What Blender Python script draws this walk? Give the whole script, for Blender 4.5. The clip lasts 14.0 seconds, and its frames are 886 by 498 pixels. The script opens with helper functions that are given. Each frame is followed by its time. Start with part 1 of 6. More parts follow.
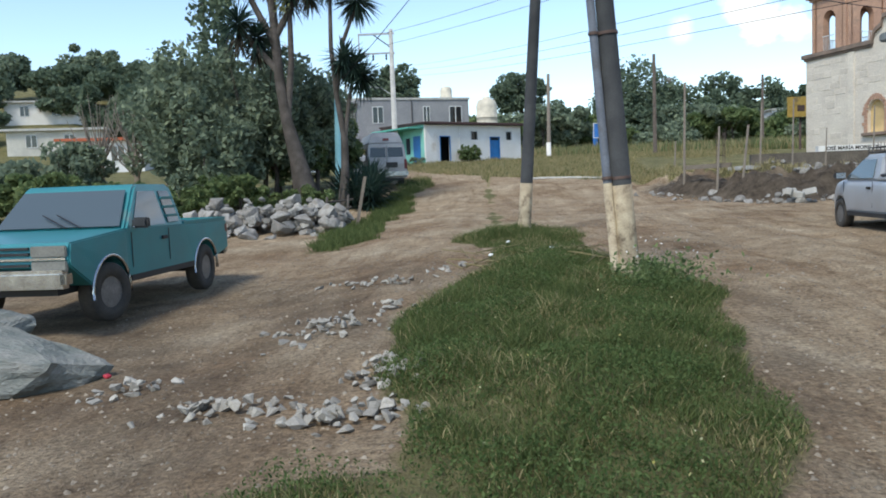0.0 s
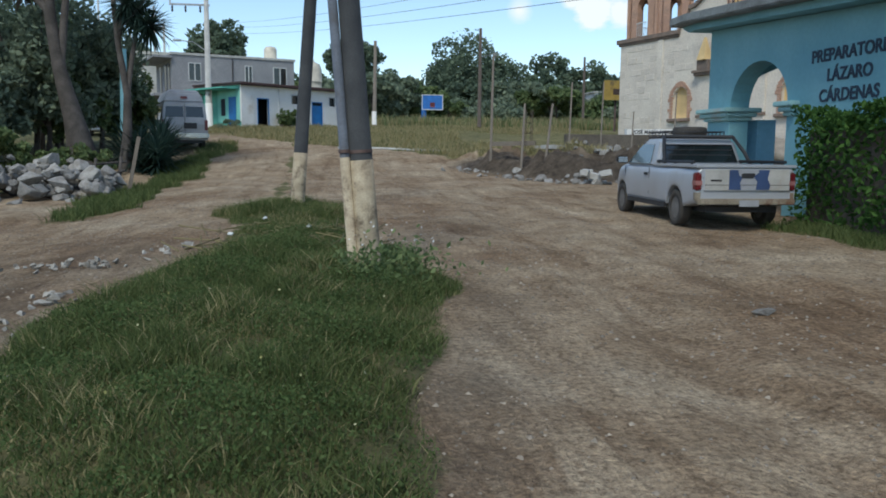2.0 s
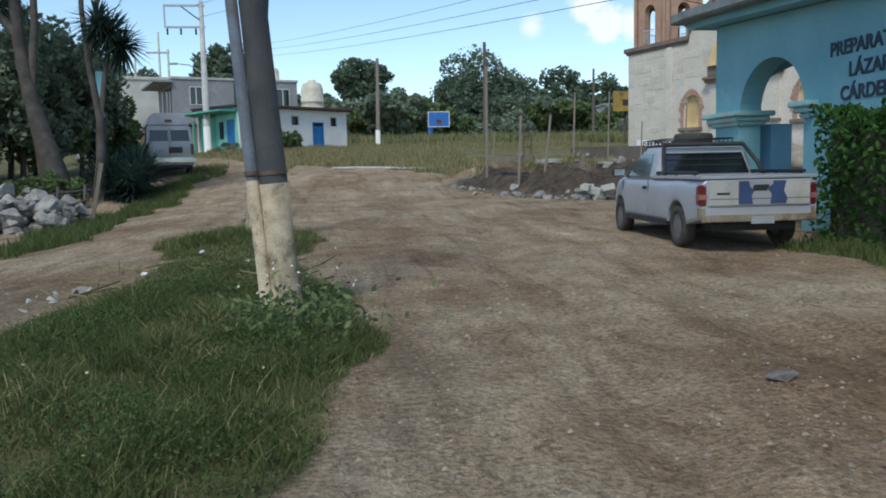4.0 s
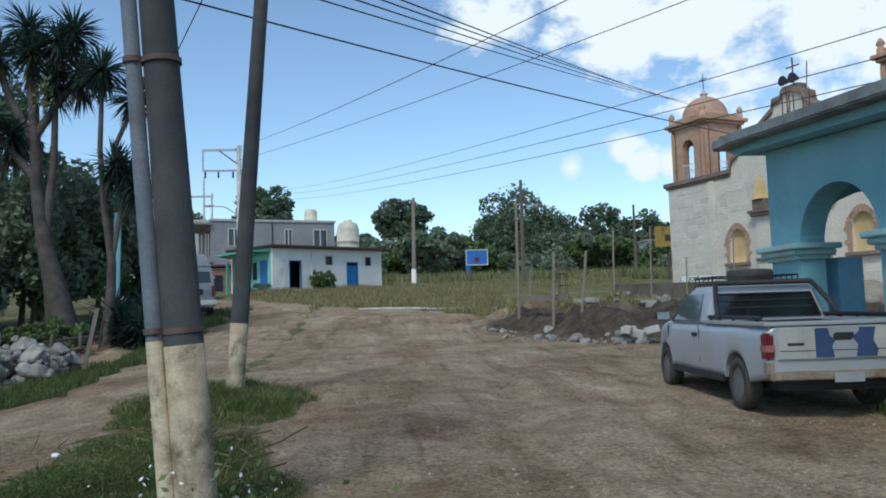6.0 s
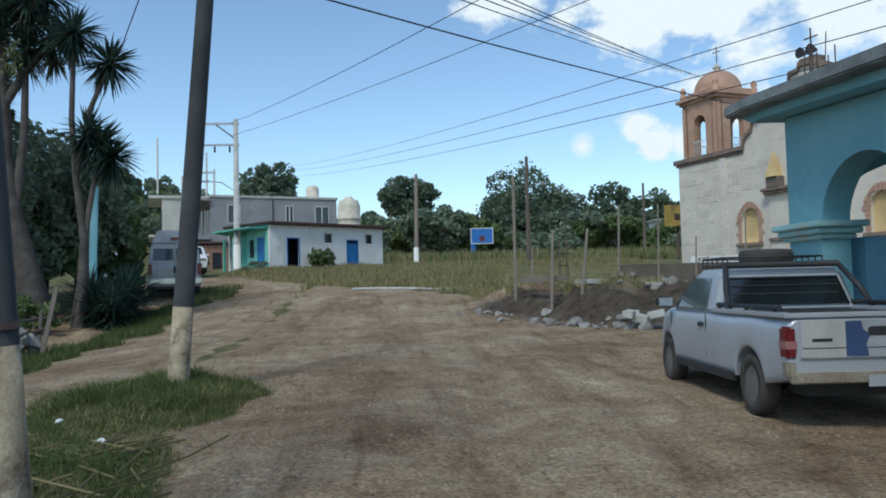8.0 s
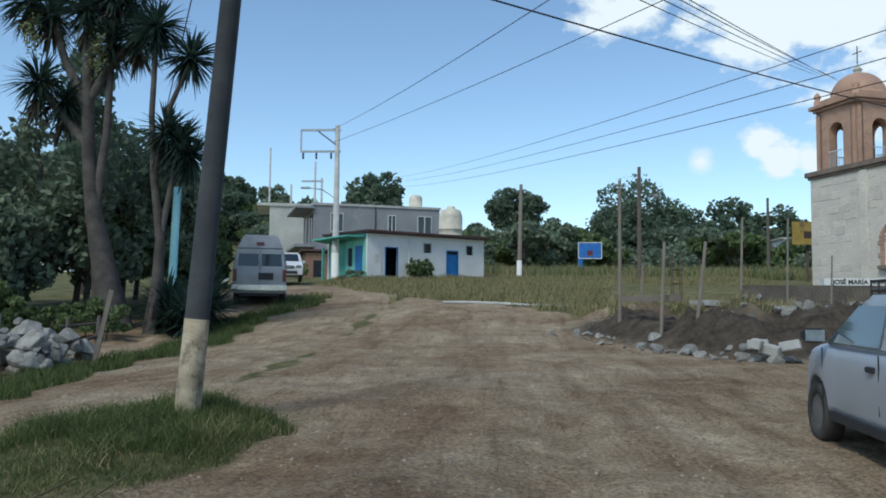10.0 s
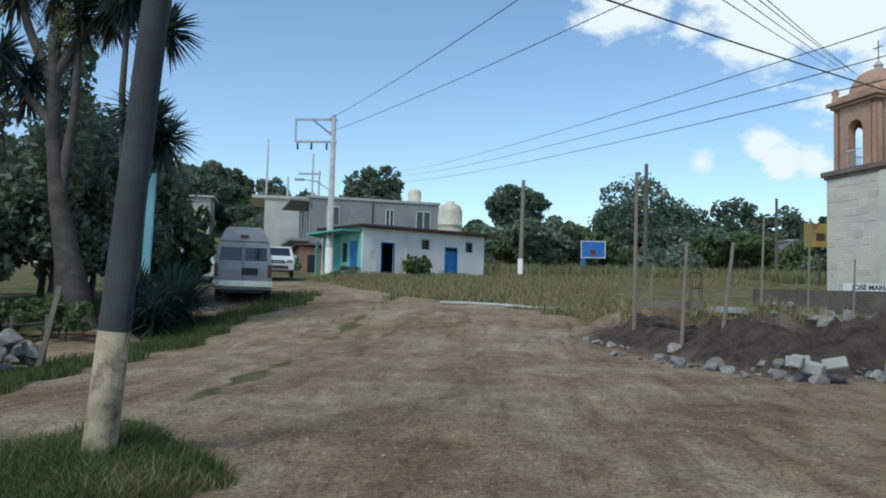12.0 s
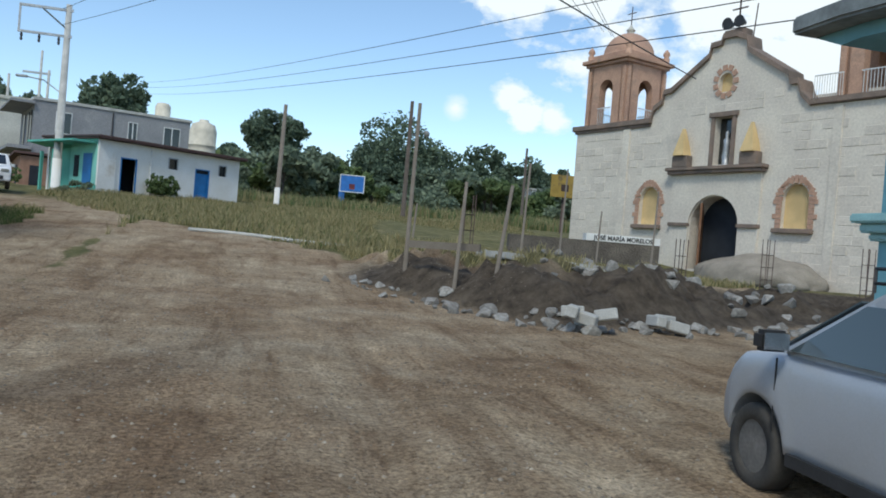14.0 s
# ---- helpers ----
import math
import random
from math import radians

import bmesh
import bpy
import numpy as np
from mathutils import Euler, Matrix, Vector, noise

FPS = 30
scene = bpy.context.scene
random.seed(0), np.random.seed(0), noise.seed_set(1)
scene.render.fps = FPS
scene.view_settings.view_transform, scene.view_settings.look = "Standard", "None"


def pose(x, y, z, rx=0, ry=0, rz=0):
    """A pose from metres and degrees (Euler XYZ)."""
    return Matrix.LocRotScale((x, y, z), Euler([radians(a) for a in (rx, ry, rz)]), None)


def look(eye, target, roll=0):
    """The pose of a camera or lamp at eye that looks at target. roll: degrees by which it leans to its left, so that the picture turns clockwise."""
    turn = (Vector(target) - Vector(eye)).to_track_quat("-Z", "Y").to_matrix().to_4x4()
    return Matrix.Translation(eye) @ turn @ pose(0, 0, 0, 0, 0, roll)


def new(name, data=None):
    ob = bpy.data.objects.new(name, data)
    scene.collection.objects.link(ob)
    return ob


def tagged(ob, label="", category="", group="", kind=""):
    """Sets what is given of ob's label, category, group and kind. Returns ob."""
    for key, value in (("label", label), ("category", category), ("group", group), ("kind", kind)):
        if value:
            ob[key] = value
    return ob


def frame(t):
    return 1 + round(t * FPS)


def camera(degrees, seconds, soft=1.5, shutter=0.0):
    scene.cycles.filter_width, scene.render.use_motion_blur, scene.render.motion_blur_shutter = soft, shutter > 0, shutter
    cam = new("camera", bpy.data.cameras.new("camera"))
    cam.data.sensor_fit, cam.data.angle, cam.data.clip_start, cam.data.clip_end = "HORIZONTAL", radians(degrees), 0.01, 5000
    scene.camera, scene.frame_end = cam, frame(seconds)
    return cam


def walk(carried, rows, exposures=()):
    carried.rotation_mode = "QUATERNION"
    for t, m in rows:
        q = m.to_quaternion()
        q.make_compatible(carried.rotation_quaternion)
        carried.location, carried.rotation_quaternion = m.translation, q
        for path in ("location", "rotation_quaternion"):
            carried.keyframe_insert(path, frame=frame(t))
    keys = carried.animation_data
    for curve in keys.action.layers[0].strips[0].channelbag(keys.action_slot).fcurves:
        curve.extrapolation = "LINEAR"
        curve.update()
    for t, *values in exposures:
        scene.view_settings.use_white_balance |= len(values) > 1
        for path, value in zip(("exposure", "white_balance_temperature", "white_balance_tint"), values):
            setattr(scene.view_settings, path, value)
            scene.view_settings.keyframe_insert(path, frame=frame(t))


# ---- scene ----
cam = camera(58.3, 14.0, soft=1.8)
PATH = [
    (0, (0.971, 2.549, 1.152), (0.878, 4.540, 0.995), -2.20),
    (0.5, (1.287, 2.894, 1.124), (1.185, 4.879, 0.904), -1.50),
    (1, (1.621, 3.207, 1.171), (1.657, 5.193, 0.944), -0.80),
    (1.5, (2.083, 3.541, 1.188), (2.206, 5.524, 0.970), -0.30),
    (2, (2.380, 3.957, 1.172), (2.691, 5.919, 0.931), 0.40),
    (2.5, (2.755, 4.363, 1.148), (3.075, 6.323, 0.916), -2.00),
    (2.7, (2.890, 4.531, 1.153), (3.197, 6.494, 0.919), -1.60),
    (5, (3.847, 6.534, 1.182), (4.065, 8.521, 1.144), -2.90),
    (5.5, (4.093, 7.001, 1.326), (4.299, 8.984, 1.488), -4.20),
    (6, (4.230, 7.645, 1.269), (4.397, 9.633, 1.420), -1.80),
    (6.5, (4.467, 8.278, 1.246), (4.619, 10.267, 1.377), -1.40),
    (7, (4.659, 8.428, 1.316), (4.829, 10.417, 1.438), -2.10),
    (7.5, (4.753, 8.773, 1.323), (4.904, 10.765, 1.432), -1.40),
    (8, (4.887, 9.139, 1.323), (5.028, 11.132, 1.421), -1.40),
    (8.5, (5.131, 9.892, 1.340), (5.048, 11.888, 1.453), -3.40),
    (11, (5.482, 12.448, 1.396), (5.362, 14.440, 1.531), 1.80),
    (11.5, (5.471, 13.054, 1.450), (5.344, 15.046, 1.578), 2.10),
    (12, (5.396, 13.573, 1.508), (5.263, 15.564, 1.633), 1.50),
    (12.5, (5.403, 14.027, 1.467), (5.286, 16.020, 1.596), 1.90),
    (13, (5.372, 14.420, 1.512), (5.404, 16.419, 1.562), 3.10),
    (13.5, (5.188, 14.857, 1.543), (5.487, 16.834, 1.516), 4.30),
    (14, (5.134, 15.284, 1.533), (5.623, 17.222, 1.523), 4.70),
]
walk(cam, [(t, look(eye, target, roll)) for t, eye, target, roll in PATH],
     [(0, 0.92, 6700, 5), (1.0, 1.08, 6700, 5), (1.5, 0.58, 6500, 4), (2.7, 0.42, 6400, 3), (5.0, 0.54, 6300, 2), (6.0, 0.38, 6200, 1), (12.5, 0.35, 6200, 0), (14, 0.48, 6400, 2)])

# ---- world and sun ----
SUN_EL, SUN_AZ = radians(52), radians(-150)   # azimuth from +y towards +x
world = bpy.data.worlds.new("sky")
scene.world = world
world.use_nodes = True
wn, wl = world.node_tree.nodes, world.node_tree.links
wn.clear()
sky = wn.new("ShaderNodeTexSky")
sky.sky_type, sky.sun_disc, sky.sun_elevation, sky.sun_rotation = "NISHITA", False, SUN_EL, SUN_AZ
sky.altitude, sky.air_density, sky.dust_density, sky.ozone_density = 1200, 1.0, 1.4, 1.3
w_tc, w_map, w_noise, w_mix = (wn.new("ShaderNode" + k) for k in ("TexCoord", "Mapping", "TexNoise", "MixRGB"))
w_map.inputs["Scale"].default_value = (1.0, 1.0, 1.6)
w_noise.inputs["Scale"].default_value, w_noise.inputs["Detail"].default_value, w_noise.inputs["Roughness"].default_value = 14, 9, 0.62
w_mix.inputs[2].default_value = (4.9, 5.1, 5.5, 1)


def cloud(direction, near, far):
    """A cumulus round a direction of the sky, its edge broken up by noise."""
    dot, add, ramp = wn.new("ShaderNodeVectorMath"), wn.new("ShaderNodeMath"), wn.new("ShaderNodeMapRange")
    dot.operation, add.operation = "DISTANCE", "MULTIPLY_ADD"
    dot.inputs[1].default_value = Vector(direction).normalized()
    wl.new(w_tc.outputs["Generated"], dot.inputs[0])
    wl.new(w_noise.outputs["Fac"], add.inputs[0])
    add.inputs[1].default_value = far * 3.0
    wl.new(dot.outputs["Value"], add.inputs[2])
    ramp.inputs[1].default_value, ramp.inputs[2].default_value = near + far * 1.5, far + far * 1.5
    ramp.inputs[3].default_value, ramp.inputs[4].default_value = 1.0, 0.0
    wl.new(add.outputs[0], ramp.inputs[0])
    return ramp.outputs[0]


CLOUDS = [cloud(*c) for c in (((0.158, 0.913, 0.375), 0.035, 0.075), ((0.268, 0.891, 0.367), 0.06, 0.1), ((0.297, 0.902, 0.313), 0.03, 0.06), ((0.365, 0.858, 0.361), 0.07, 0.12), ((0.304, 0.933, 0.192), 0.012, 0.026), ((0.326, 0.931, 0.166), 0.016, 0.026), ((0.359, 0.918, 0.166), 0.01, 0.022), ((0.241, 0.955, 0.171), -0.004, 0.015), ((0.50, 0.80, 0.36), 0.10, 0.2), ((0.62, 0.72, 0.27), 0.12, 0.22))]
w_fac = CLOUDS[0]
for c in CLOUDS[1:]:
    w_max = wn.new("ShaderNodeMath")
    w_max.operation = "MAXIMUM"
    wl.new(w_fac, w_max.inputs[0])
    wl.new(c, w_max.inputs[1])
    w_fac = w_max.outputs[0]
w_bg, w_out = wn.new("ShaderNodeBackground"), wn.new("ShaderNodeOutputWorld")
w_bg.inputs["Strength"].default_value = 0.142
wl.new(w_tc.outputs["Generated"], w_map.inputs["Vector"])
wl.new(w_map.outputs[0], w_noise.inputs["Vector"])
wl.new(w_fac, w_mix.inputs[0])
wl.new(sky.outputs[0], w_mix.inputs[1])
wl.new(w_mix.outputs[0], w_bg.inputs["Color"])
wl.new(w_bg.outputs[0], w_out.inputs[0])
sun_data = bpy.data.lights.new("sun", "SUN")
sun_data.energy, sun_data.angle, sun_data.color = 1.5, radians(14), (1.0, 0.95, 0.87)
sun = new("sun", sun_data)
sun_dir = Vector((math.sin(SUN_AZ) * math.cos(SUN_EL), math.cos(SUN_AZ) * math.cos(SUN_EL), math.sin(SUN_EL)))
sun.matrix_world = look((0, 0, 60), Vector((0, 0, 60)) - sun_dir)


# ---- materials ----
def material(name, colour, rough=0.8, metal=0.0, second=None, scale=4.0, detail_scale=40.0, bump=0.2, spread=0.12, dist=0.01, dirt=None, dirt_at=0.6, island=0.0):
    """A surface with two scales of variation: large stains towards a second colour, and fine grain in colour and relief."""
    m = bpy.data.materials.new(name)
    m.use_nodes = True
    n, l = m.node_tree.nodes, m.node_tree.links
    b = n["Principled BSDF"]
    tc = n.new("ShaderNodeTexCoord")
    big, fine = n.new("ShaderNodeTexNoise"), n.new("ShaderNodeTexNoise")
    big.inputs["Scale"].default_value, big.inputs["Detail"].default_value = scale, 6
    fine.inputs["Scale"].default_value, fine.inputs["Detail"].default_value = detail_scale, 5
    for t in (big, fine):
        l.new(tc.outputs["Object"], t.inputs["Vector"])
    second = second or tuple(c * 0.75 for c in colour)
    ramp = n.new("ShaderNodeValToRGB")
    ramp.color_ramp.elements[0].position, ramp.color_ramp.elements[1].position = 0.36, 0.66
    ramp.color_ramp.elements[0].color, ramp.color_ramp.elements[1].color = (*second, 1), (*colour, 1)
    l.new(big.outputs["Fac"], ramp.inputs[0])
    hsv = n.new("ShaderNodeHueSaturation")
    val = n.new("ShaderNodeMapRange")
    val.inputs[1].default_value, val.inputs[2].default_value = 0.25, 0.75
    val.inputs[3].default_value, val.inputs[4].default_value = 1 - spread * 1.5, 1 + spread * 1.5
    l.new(fine.outputs["Fac"], val.inputs[0])
    l.new(ramp.outputs[0], hsv.inputs["Color"])
    if island:
        info, geo, add, mr = n.new("ShaderNodeObjectInfo"), n.new("ShaderNodeNewGeometry"), n.new("ShaderNodeMath"), n.new("ShaderNodeMapRange")
        fr, mul = n.new("ShaderNodeMath"), n.new("ShaderNodeMath")
        add.operation, fr.operation, mul.operation = "ADD", "FRACT", "MULTIPLY"
        l.new(info.outputs["Random"], add.inputs[0])
        l.new(geo.outputs["Random Per Island"], add.inputs[1])
        l.new(add.outputs[0], fr.inputs[0])
        mr.inputs[3].default_value, mr.inputs[4].default_value = 1 - island, 1 + island
        l.new(fr.outputs[0], mr.inputs[0])
        l.new(mr.outputs[0], mul.inputs[0])
        l.new(val.outputs[0], mul.inputs[1])
        l.new(mul.outputs[0], hsv.inputs["Value"])
    else:
        l.new(val.outputs[0], hsv.inputs["Value"])
    last = hsv.outputs[0]
    if dirt:
        stain, sr, mix = n.new("ShaderNodeTexNoise"), n.new("ShaderNodeValToRGB"), n.new("ShaderNodeMixRGB")
        stain.inputs["Scale"].default_value, stain.inputs["Detail"].default_value, stain.inputs["Roughness"].default_value = scale * 0.7, 10, 0.7
        sr.color_ramp.elements[0].position, sr.color_ramp.elements[1].position = dirt_at - 0.07, dirt_at + 0.07
        off = n.new("ShaderNodeMapping")
        off.inputs["Location"].default_value = (7, 3, 5)
        l.new(tc.outputs["Object"], off.inputs[0])
        l.new(off.outputs[0], stain.inputs["Vector"])
        l.new(stain.outputs["Fac"], sr.inputs[0])
        l.new(sr.outputs[0], mix.inputs[0])
        l.new(last, mix.inputs[1])
        mix.inputs[2].default_value = (*dirt, 1)
        last = mix.outputs[0]
    l.new(last, b.inputs["Base Color"])
    b.inputs["Roughness"].default_value, b.inputs["Metallic"].default_value = rough, metal
    if bump:
        bp = n.new("ShaderNodeBump")
        bp.inputs["Strength"].default_value, bp.inputs["Distance"].default_value = bump, dist
        l.new(fine.outputs["Fac"], bp.inputs["Height"])
        l.new(bp.outputs[0], b.inputs["Normal"])
    return m


def leafy(name, dark, light, rough=0.8):
    """Foliage: colour varied leaf by leaf, with some light let through."""
    m = bpy.data.materials.new(name)
    m.use_nodes = True
    n, l = m.node_tree.nodes, m.node_tree.links
    b = n["Principled BSDF"]
    geo, ramp = n.new("ShaderNodeNewGeometry"), n.new("ShaderNodeValToRGB")
    ramp.color_ramp.elements[0].color, ramp.color_ramp.elements[1].color = (*dark, 1), (*light, 1)
    l.new(geo.outputs["Random Per Island"], ramp.inputs[0])
    l.new(ramp.outputs[0], b.inputs["Base Color"])
    b.inputs["Roughness"].default_value = rough
    b.inputs["Specular IOR Level"].default_value = 0.2
    tr, mx = n.new("ShaderNodeBsdfTranslucent"), n.new("ShaderNodeMixShader")
    l.new(ramp.outputs[0], tr.inputs[0])
    mx.inputs[0].default_value = 0.38
    l.new(b.outputs[0], mx.inputs[1])
    l.new(tr.outputs[0], mx.inputs[2])
    l.new(mx.outputs[0], n["Material Output"].inputs[0])
    return m


def glassy(name, colour, rough=0.06):
    """Tinted window glass."""
    m = bpy.data.materials.new(name)
    m.use_nodes = True
    b = m.node_tree.nodes["Principled BSDF"]
    b.inputs["Base Color"].default_value = (*colour, 1)
    b.inputs["Roughness"].default_value = rough
    b.inputs["IOR"].default_value = 1.52
    b.inputs["Coat Weight"].default_value = 0.4
    return m


M_pole_dark = material("weathered_creosote_wood", (0.042, 0.044, 0.045), 0.85, second=(0.024, 0.026, 0.028), scale=3, detail_scale=60, bump=0.5)
M_pole_cream = material("flaking_cream_paint", (0.43, 0.36, 0.25), 0.85, second=(0.30, 0.24, 0.16), scale=6, detail_scale=50, bump=0.5, dirt=(0.12, 0.085, 0.055), dirt_at=0.57)
M_concrete = material("pale_concrete", (0.48, 0.47, 0.44), 0.9, scale=2)
M_cement = material("grey_cement_render", (0.27, 0.27, 0.275), 0.9, second=(0.22, 0.22, 0.23), scale=0.6, detail_scale=8, bump=0.2, dirt=(0.36, 0.35, 0.34), dirt_at=0.66)
M_cream_wall = material("cream_render", (0.55, 0.53, 0.47), 0.9, scale=0.5, detail_scale=10)
M_white = material("whitewashed_render", (0.74, 0.73, 0.71), 0.85, second=(0.66, 0.64, 0.60), scale=0.8, detail_scale=12, spread=0.04, dirt=(0.50, 0.44, 0.37), dirt_at=0.68)
M_mint = material("mint_green_paint", (0.25, 0.62, 0.53), 0.7, scale=0.8, spread=0.05)
M_mint_dark = material("dark_mint_paint", (0.12, 0.42, 0.34), 0.7, scale=0.8, spread=0.05)
M_blue_door = material("blue_painted_metal", (0.02, 0.18, 0.47), 0.5, scale=2, spread=0.05, bump=0.05)
# near-black fill for openings: the shade of an interior put into the colour
M_shade_fill = material("interior_shade_fill", (0.02, 0.025, 0.035), 0.9, scale=2)
M_tile_roof = material("dark_brown_corrugated_roof", (0.10, 0.055, 0.05), 0.8, scale=2, detail_scale=20, bump=0.3)
M_stone_wall = material("pale_pink_ashlar", (0.66, 0.60, 0.51), 0.9, second=(0.56, 0.50, 0.43), scale=0.5, detail_scale=9, bump=0.4, dist=0.03, spread=0.09, dirt=(0.40, 0.37, 0.33), dirt_at=0.66, island=0.09)
M_cantera = material("pink_cantera_stone", (0.47, 0.29, 0.20), 0.9, second=(0.36, 0.22, 0.16), scale=0.9, detail_scale=14, bump=0.4, dist=0.02, dirt=(0.22, 0.17, 0.14), dirt_at=0.64)
M_cantera_dark = material("weathered_brown_stone", (0.25, 0.18, 0.14), 0.95, second=(0.15, 0.12, 0.10), scale=1.2, detail_scale=14, bump=0.4)
M_ochre = material("faded_ochre_plaster", (0.68, 0.49, 0.24), 0.9, scale=1, spread=0.06)
M_old_wood = material("brown_door_wood", (0.20, 0.09, 0.04), 0.6, scale=3)
M_teal_wall = material("turquoise_painted_render", (0.21, 0.42, 0.47), 0.8, second=(0.15, 0.34, 0.40), scale=0.7, detail_scale=12, spread=0.04, dirt=(0.24, 0.50, 0.55), dirt_at=0.7)
M_teal_trim = material("pale_turquoise_trim", (0.33, 0.55, 0.56), 0.8, scale=1.4, spread=0.06, dirt=(0.36, 0.36, 0.33), dirt_at=0.6)
M_pale_blue = material("sky_blue_painted_render", (0.24, 0.47, 0.62), 0.8, second=(0.18, 0.39, 0.54), scale=1, detail_scale=12, spread=0.05)
M_slab = material("weathered_concrete_slab", (0.26, 0.29, 0.29), 0.9, second=(0.14, 0.15, 0.15), scale=1.6, detail_scale=14)
M_letter = material("dark_navy_lettering", (0.03, 0.05, 0.08), 0.7, bump=0)
M_black_letter = material("black_lettering", (0.02, 0.02, 0.02), 0.7, bump=0)
M_iron = material("rusty_iron", (0.09, 0.06, 0.05), 0.7, metal=0.4, scale=8)
M_white_iron = material("white_painted_iron", (0.7, 0.7, 0.68), 0.5, scale=8)
M_galv = material("galvanised_steel", (0.42, 0.43, 0.44), 0.5, metal=0.6, scale=6)
M_brace = material("dull_blue_grey_pipe", (0.10, 0.115, 0.14), 0.7, scale=4, dirt=(0.06, 0.06, 0.06), dirt_at=0.6)
M_cable = material("black_cable", (0.012, 0.012, 0.013), 0.6, bump=0)
M_stone = material("grey_limestone", (0.36, 0.34, 0.31), 0.95, second=(0.23, 0.22, 0.20), scale=3, detail_scale=25, bump=0.7, dist=0.03, island=0.28, dirt=(0.23, 0.19, 0.15), dirt_at=0.62)
M_pebble = material("dusty_brown_pebbles", (0.30, 0.25, 0.19), 0.95, scale=6, detail_scale=40, bump=0.3, island=0.45)
M_gravel = material("pale_crushed_stone", (0.41, 0.38, 0.33), 0.95, scale=6, detail_scale=40, bump=0.5, island=0.3)
M_boulder = material("mottled_boulder", (0.27, 0.265, 0.24), 0.95, second=(0.15, 0.165, 0.15), scale=2.5, detail_scale=18, bump=0.8, dist=0.04, dirt=(0.42, 0.41, 0.37), dirt_at=0.66)
M_sand = material("dusty_grey_brown_sand", (0.30, 0.26, 0.21), 0.95, second=(0.22, 0.19, 0.15), scale=1.5, detail_scale=20, bump=0.6, dist=0.04)
M_soil = material("dark_earth_bank", (0.16, 0.135, 0.11), 0.95, second=(0.10, 0.085, 0.07), scale=1.2, detail_scale=14, bump=1, dist=0.08, spread=0.25)
M_bark = material("grey_yucca_bark", (0.10, 0.086, 0.076), 0.95, second=(0.055, 0.047, 0.041), scale=3, detail_scale=22, bump=0.8, dist=0.03)
M_bark_dark = material("dark_bark", (0.10, 0.08, 0.065), 0.95, scale=3, detail_scale=20, bump=0.8, dist=0.03)
M_plank = material("weathered_grey_timber", (0.18, 0.155, 0.125), 0.9, second=(0.15, 0.125, 0.10), scale=4, detail_scale=50, bump=0.5)
M_silver = material("dusty_silver_paint", (0.46, 0.48, 0.52), 0.38, metal=0.35, second=(0.42, 0.43, 0.45), scale=1.5, detail_scale=60, spread=0.03, bump=0.02, dirt=(0.36, 0.32, 0.27), dirt_at=0.70)
M_patch_blue = material("blue_paint_patch", (0.04, 0.07, 0.16), 0.5, scale=3, spread=0.05, bump=0.02)
M_patch_grey = material("grey_filler_patch", (0.33, 0.34, 0.36), 0.6, scale=3, spread=0.05, bump=0.02)
M_panel_white = material("dirty_white_panel", (0.43, 0.42, 0.39), 0.55, scale=3, spread=0.05, bump=0.02, dirt=(0.33, 0.28, 0.22), dirt_at=0.62)
M_teal_paint = material("faded_teal_car_paint", (0.035, 0.25, 0.27), 0.33, metal=0.2, second=(0.04, 0.21, 0.23), scale=1.5, detail_scale=60, spread=0.03, bump=0.02, dirt=(0.20, 0.24, 0.21), dirt_at=0.68)
M_van_paint = material("pewter_van_paint", (0.33, 0.33, 0.335), 0.4, metal=0.3, scale=1.5, spread=0.03, bump=0.02)
M_white_paint = material("white_car_paint", (0.75, 0.75, 0.75), 0.3, scale=1.5, spread=0.02, bump=0.0)
M_tyre = material("dusty_tyre_rubber", (0.035, 0.033, 0.031), 0.9, second=(0.06, 0.052, 0.043), scale=6)
M_rim = material("dull_steel_rim", (0.24, 0.23, 0.22), 0.5, metal=0.5, scale=8)
M_plastic = material("black_plastic", (0.025, 0.025, 0.027), 0.6, scale=6)
M_chrome = material("dull_chrome", (0.55, 0.55, 0.55), 0.25, metal=1.0, scale=6, bump=0.0)
M_red_lamp = material("red_lamp_lens", (0.13, 0.012, 0.016), 0.3, bump=0)
M_lamp_smoke = material("smoky_pink_lens", (0.30, 0.13, 0.12), 0.35, bump=0)
M_rusty_panel = material("rust_stained_beige_panel", (0.27, 0.235, 0.18), 0.6, second=(0.19, 0.155, 0.11), scale=5, detail_scale=40, spread=0.12, bump=0.1, dirt=(0.13, 0.06, 0.03), dirt_at=0.56)
M_clear_lamp = material("cloudy_headlamp_lens", (0.22, 0.22, 0.20), 0.15, bump=0)
M_glass = glassy("dark_tinted_glass", (0.012, 0.016, 0.018))
M_glass_cab = glassy("grey_cab_glass", (0.07, 0.09, 0.10))
M_tank = material("cream_plastic_tank", (0.66, 0.60, 0.48), 0.6, scale=2, spread=0.04)
M_board = material("blue_backboard", (0.03, 0.17, 0.52), 0.5, scale=2, spread=0.05)
M_yellow_board = material("faded_yellow_board", (0.40, 0.27, 0.06), 0.7, scale=2, dirt=(0.12, 0.09, 0.05), dirt_at=0.6)
M_tarp = material("dark_blue_tarpaulin", (0.02, 0.025, 0.06), 0.4, scale=3, bump=0.6, dist=0.05)
M_red_rag = material("red_plastic_scrap", (0.45, 0.03, 0.05), 0.5, bump=0)
M_litter = material("white_plastic_litter", (0.75, 0.76, 0.74), 0.5, bump=0.3)
M_orange_roof = material("orange_roof", (0.50, 0.13, 0.06), 0.8, scale=2)
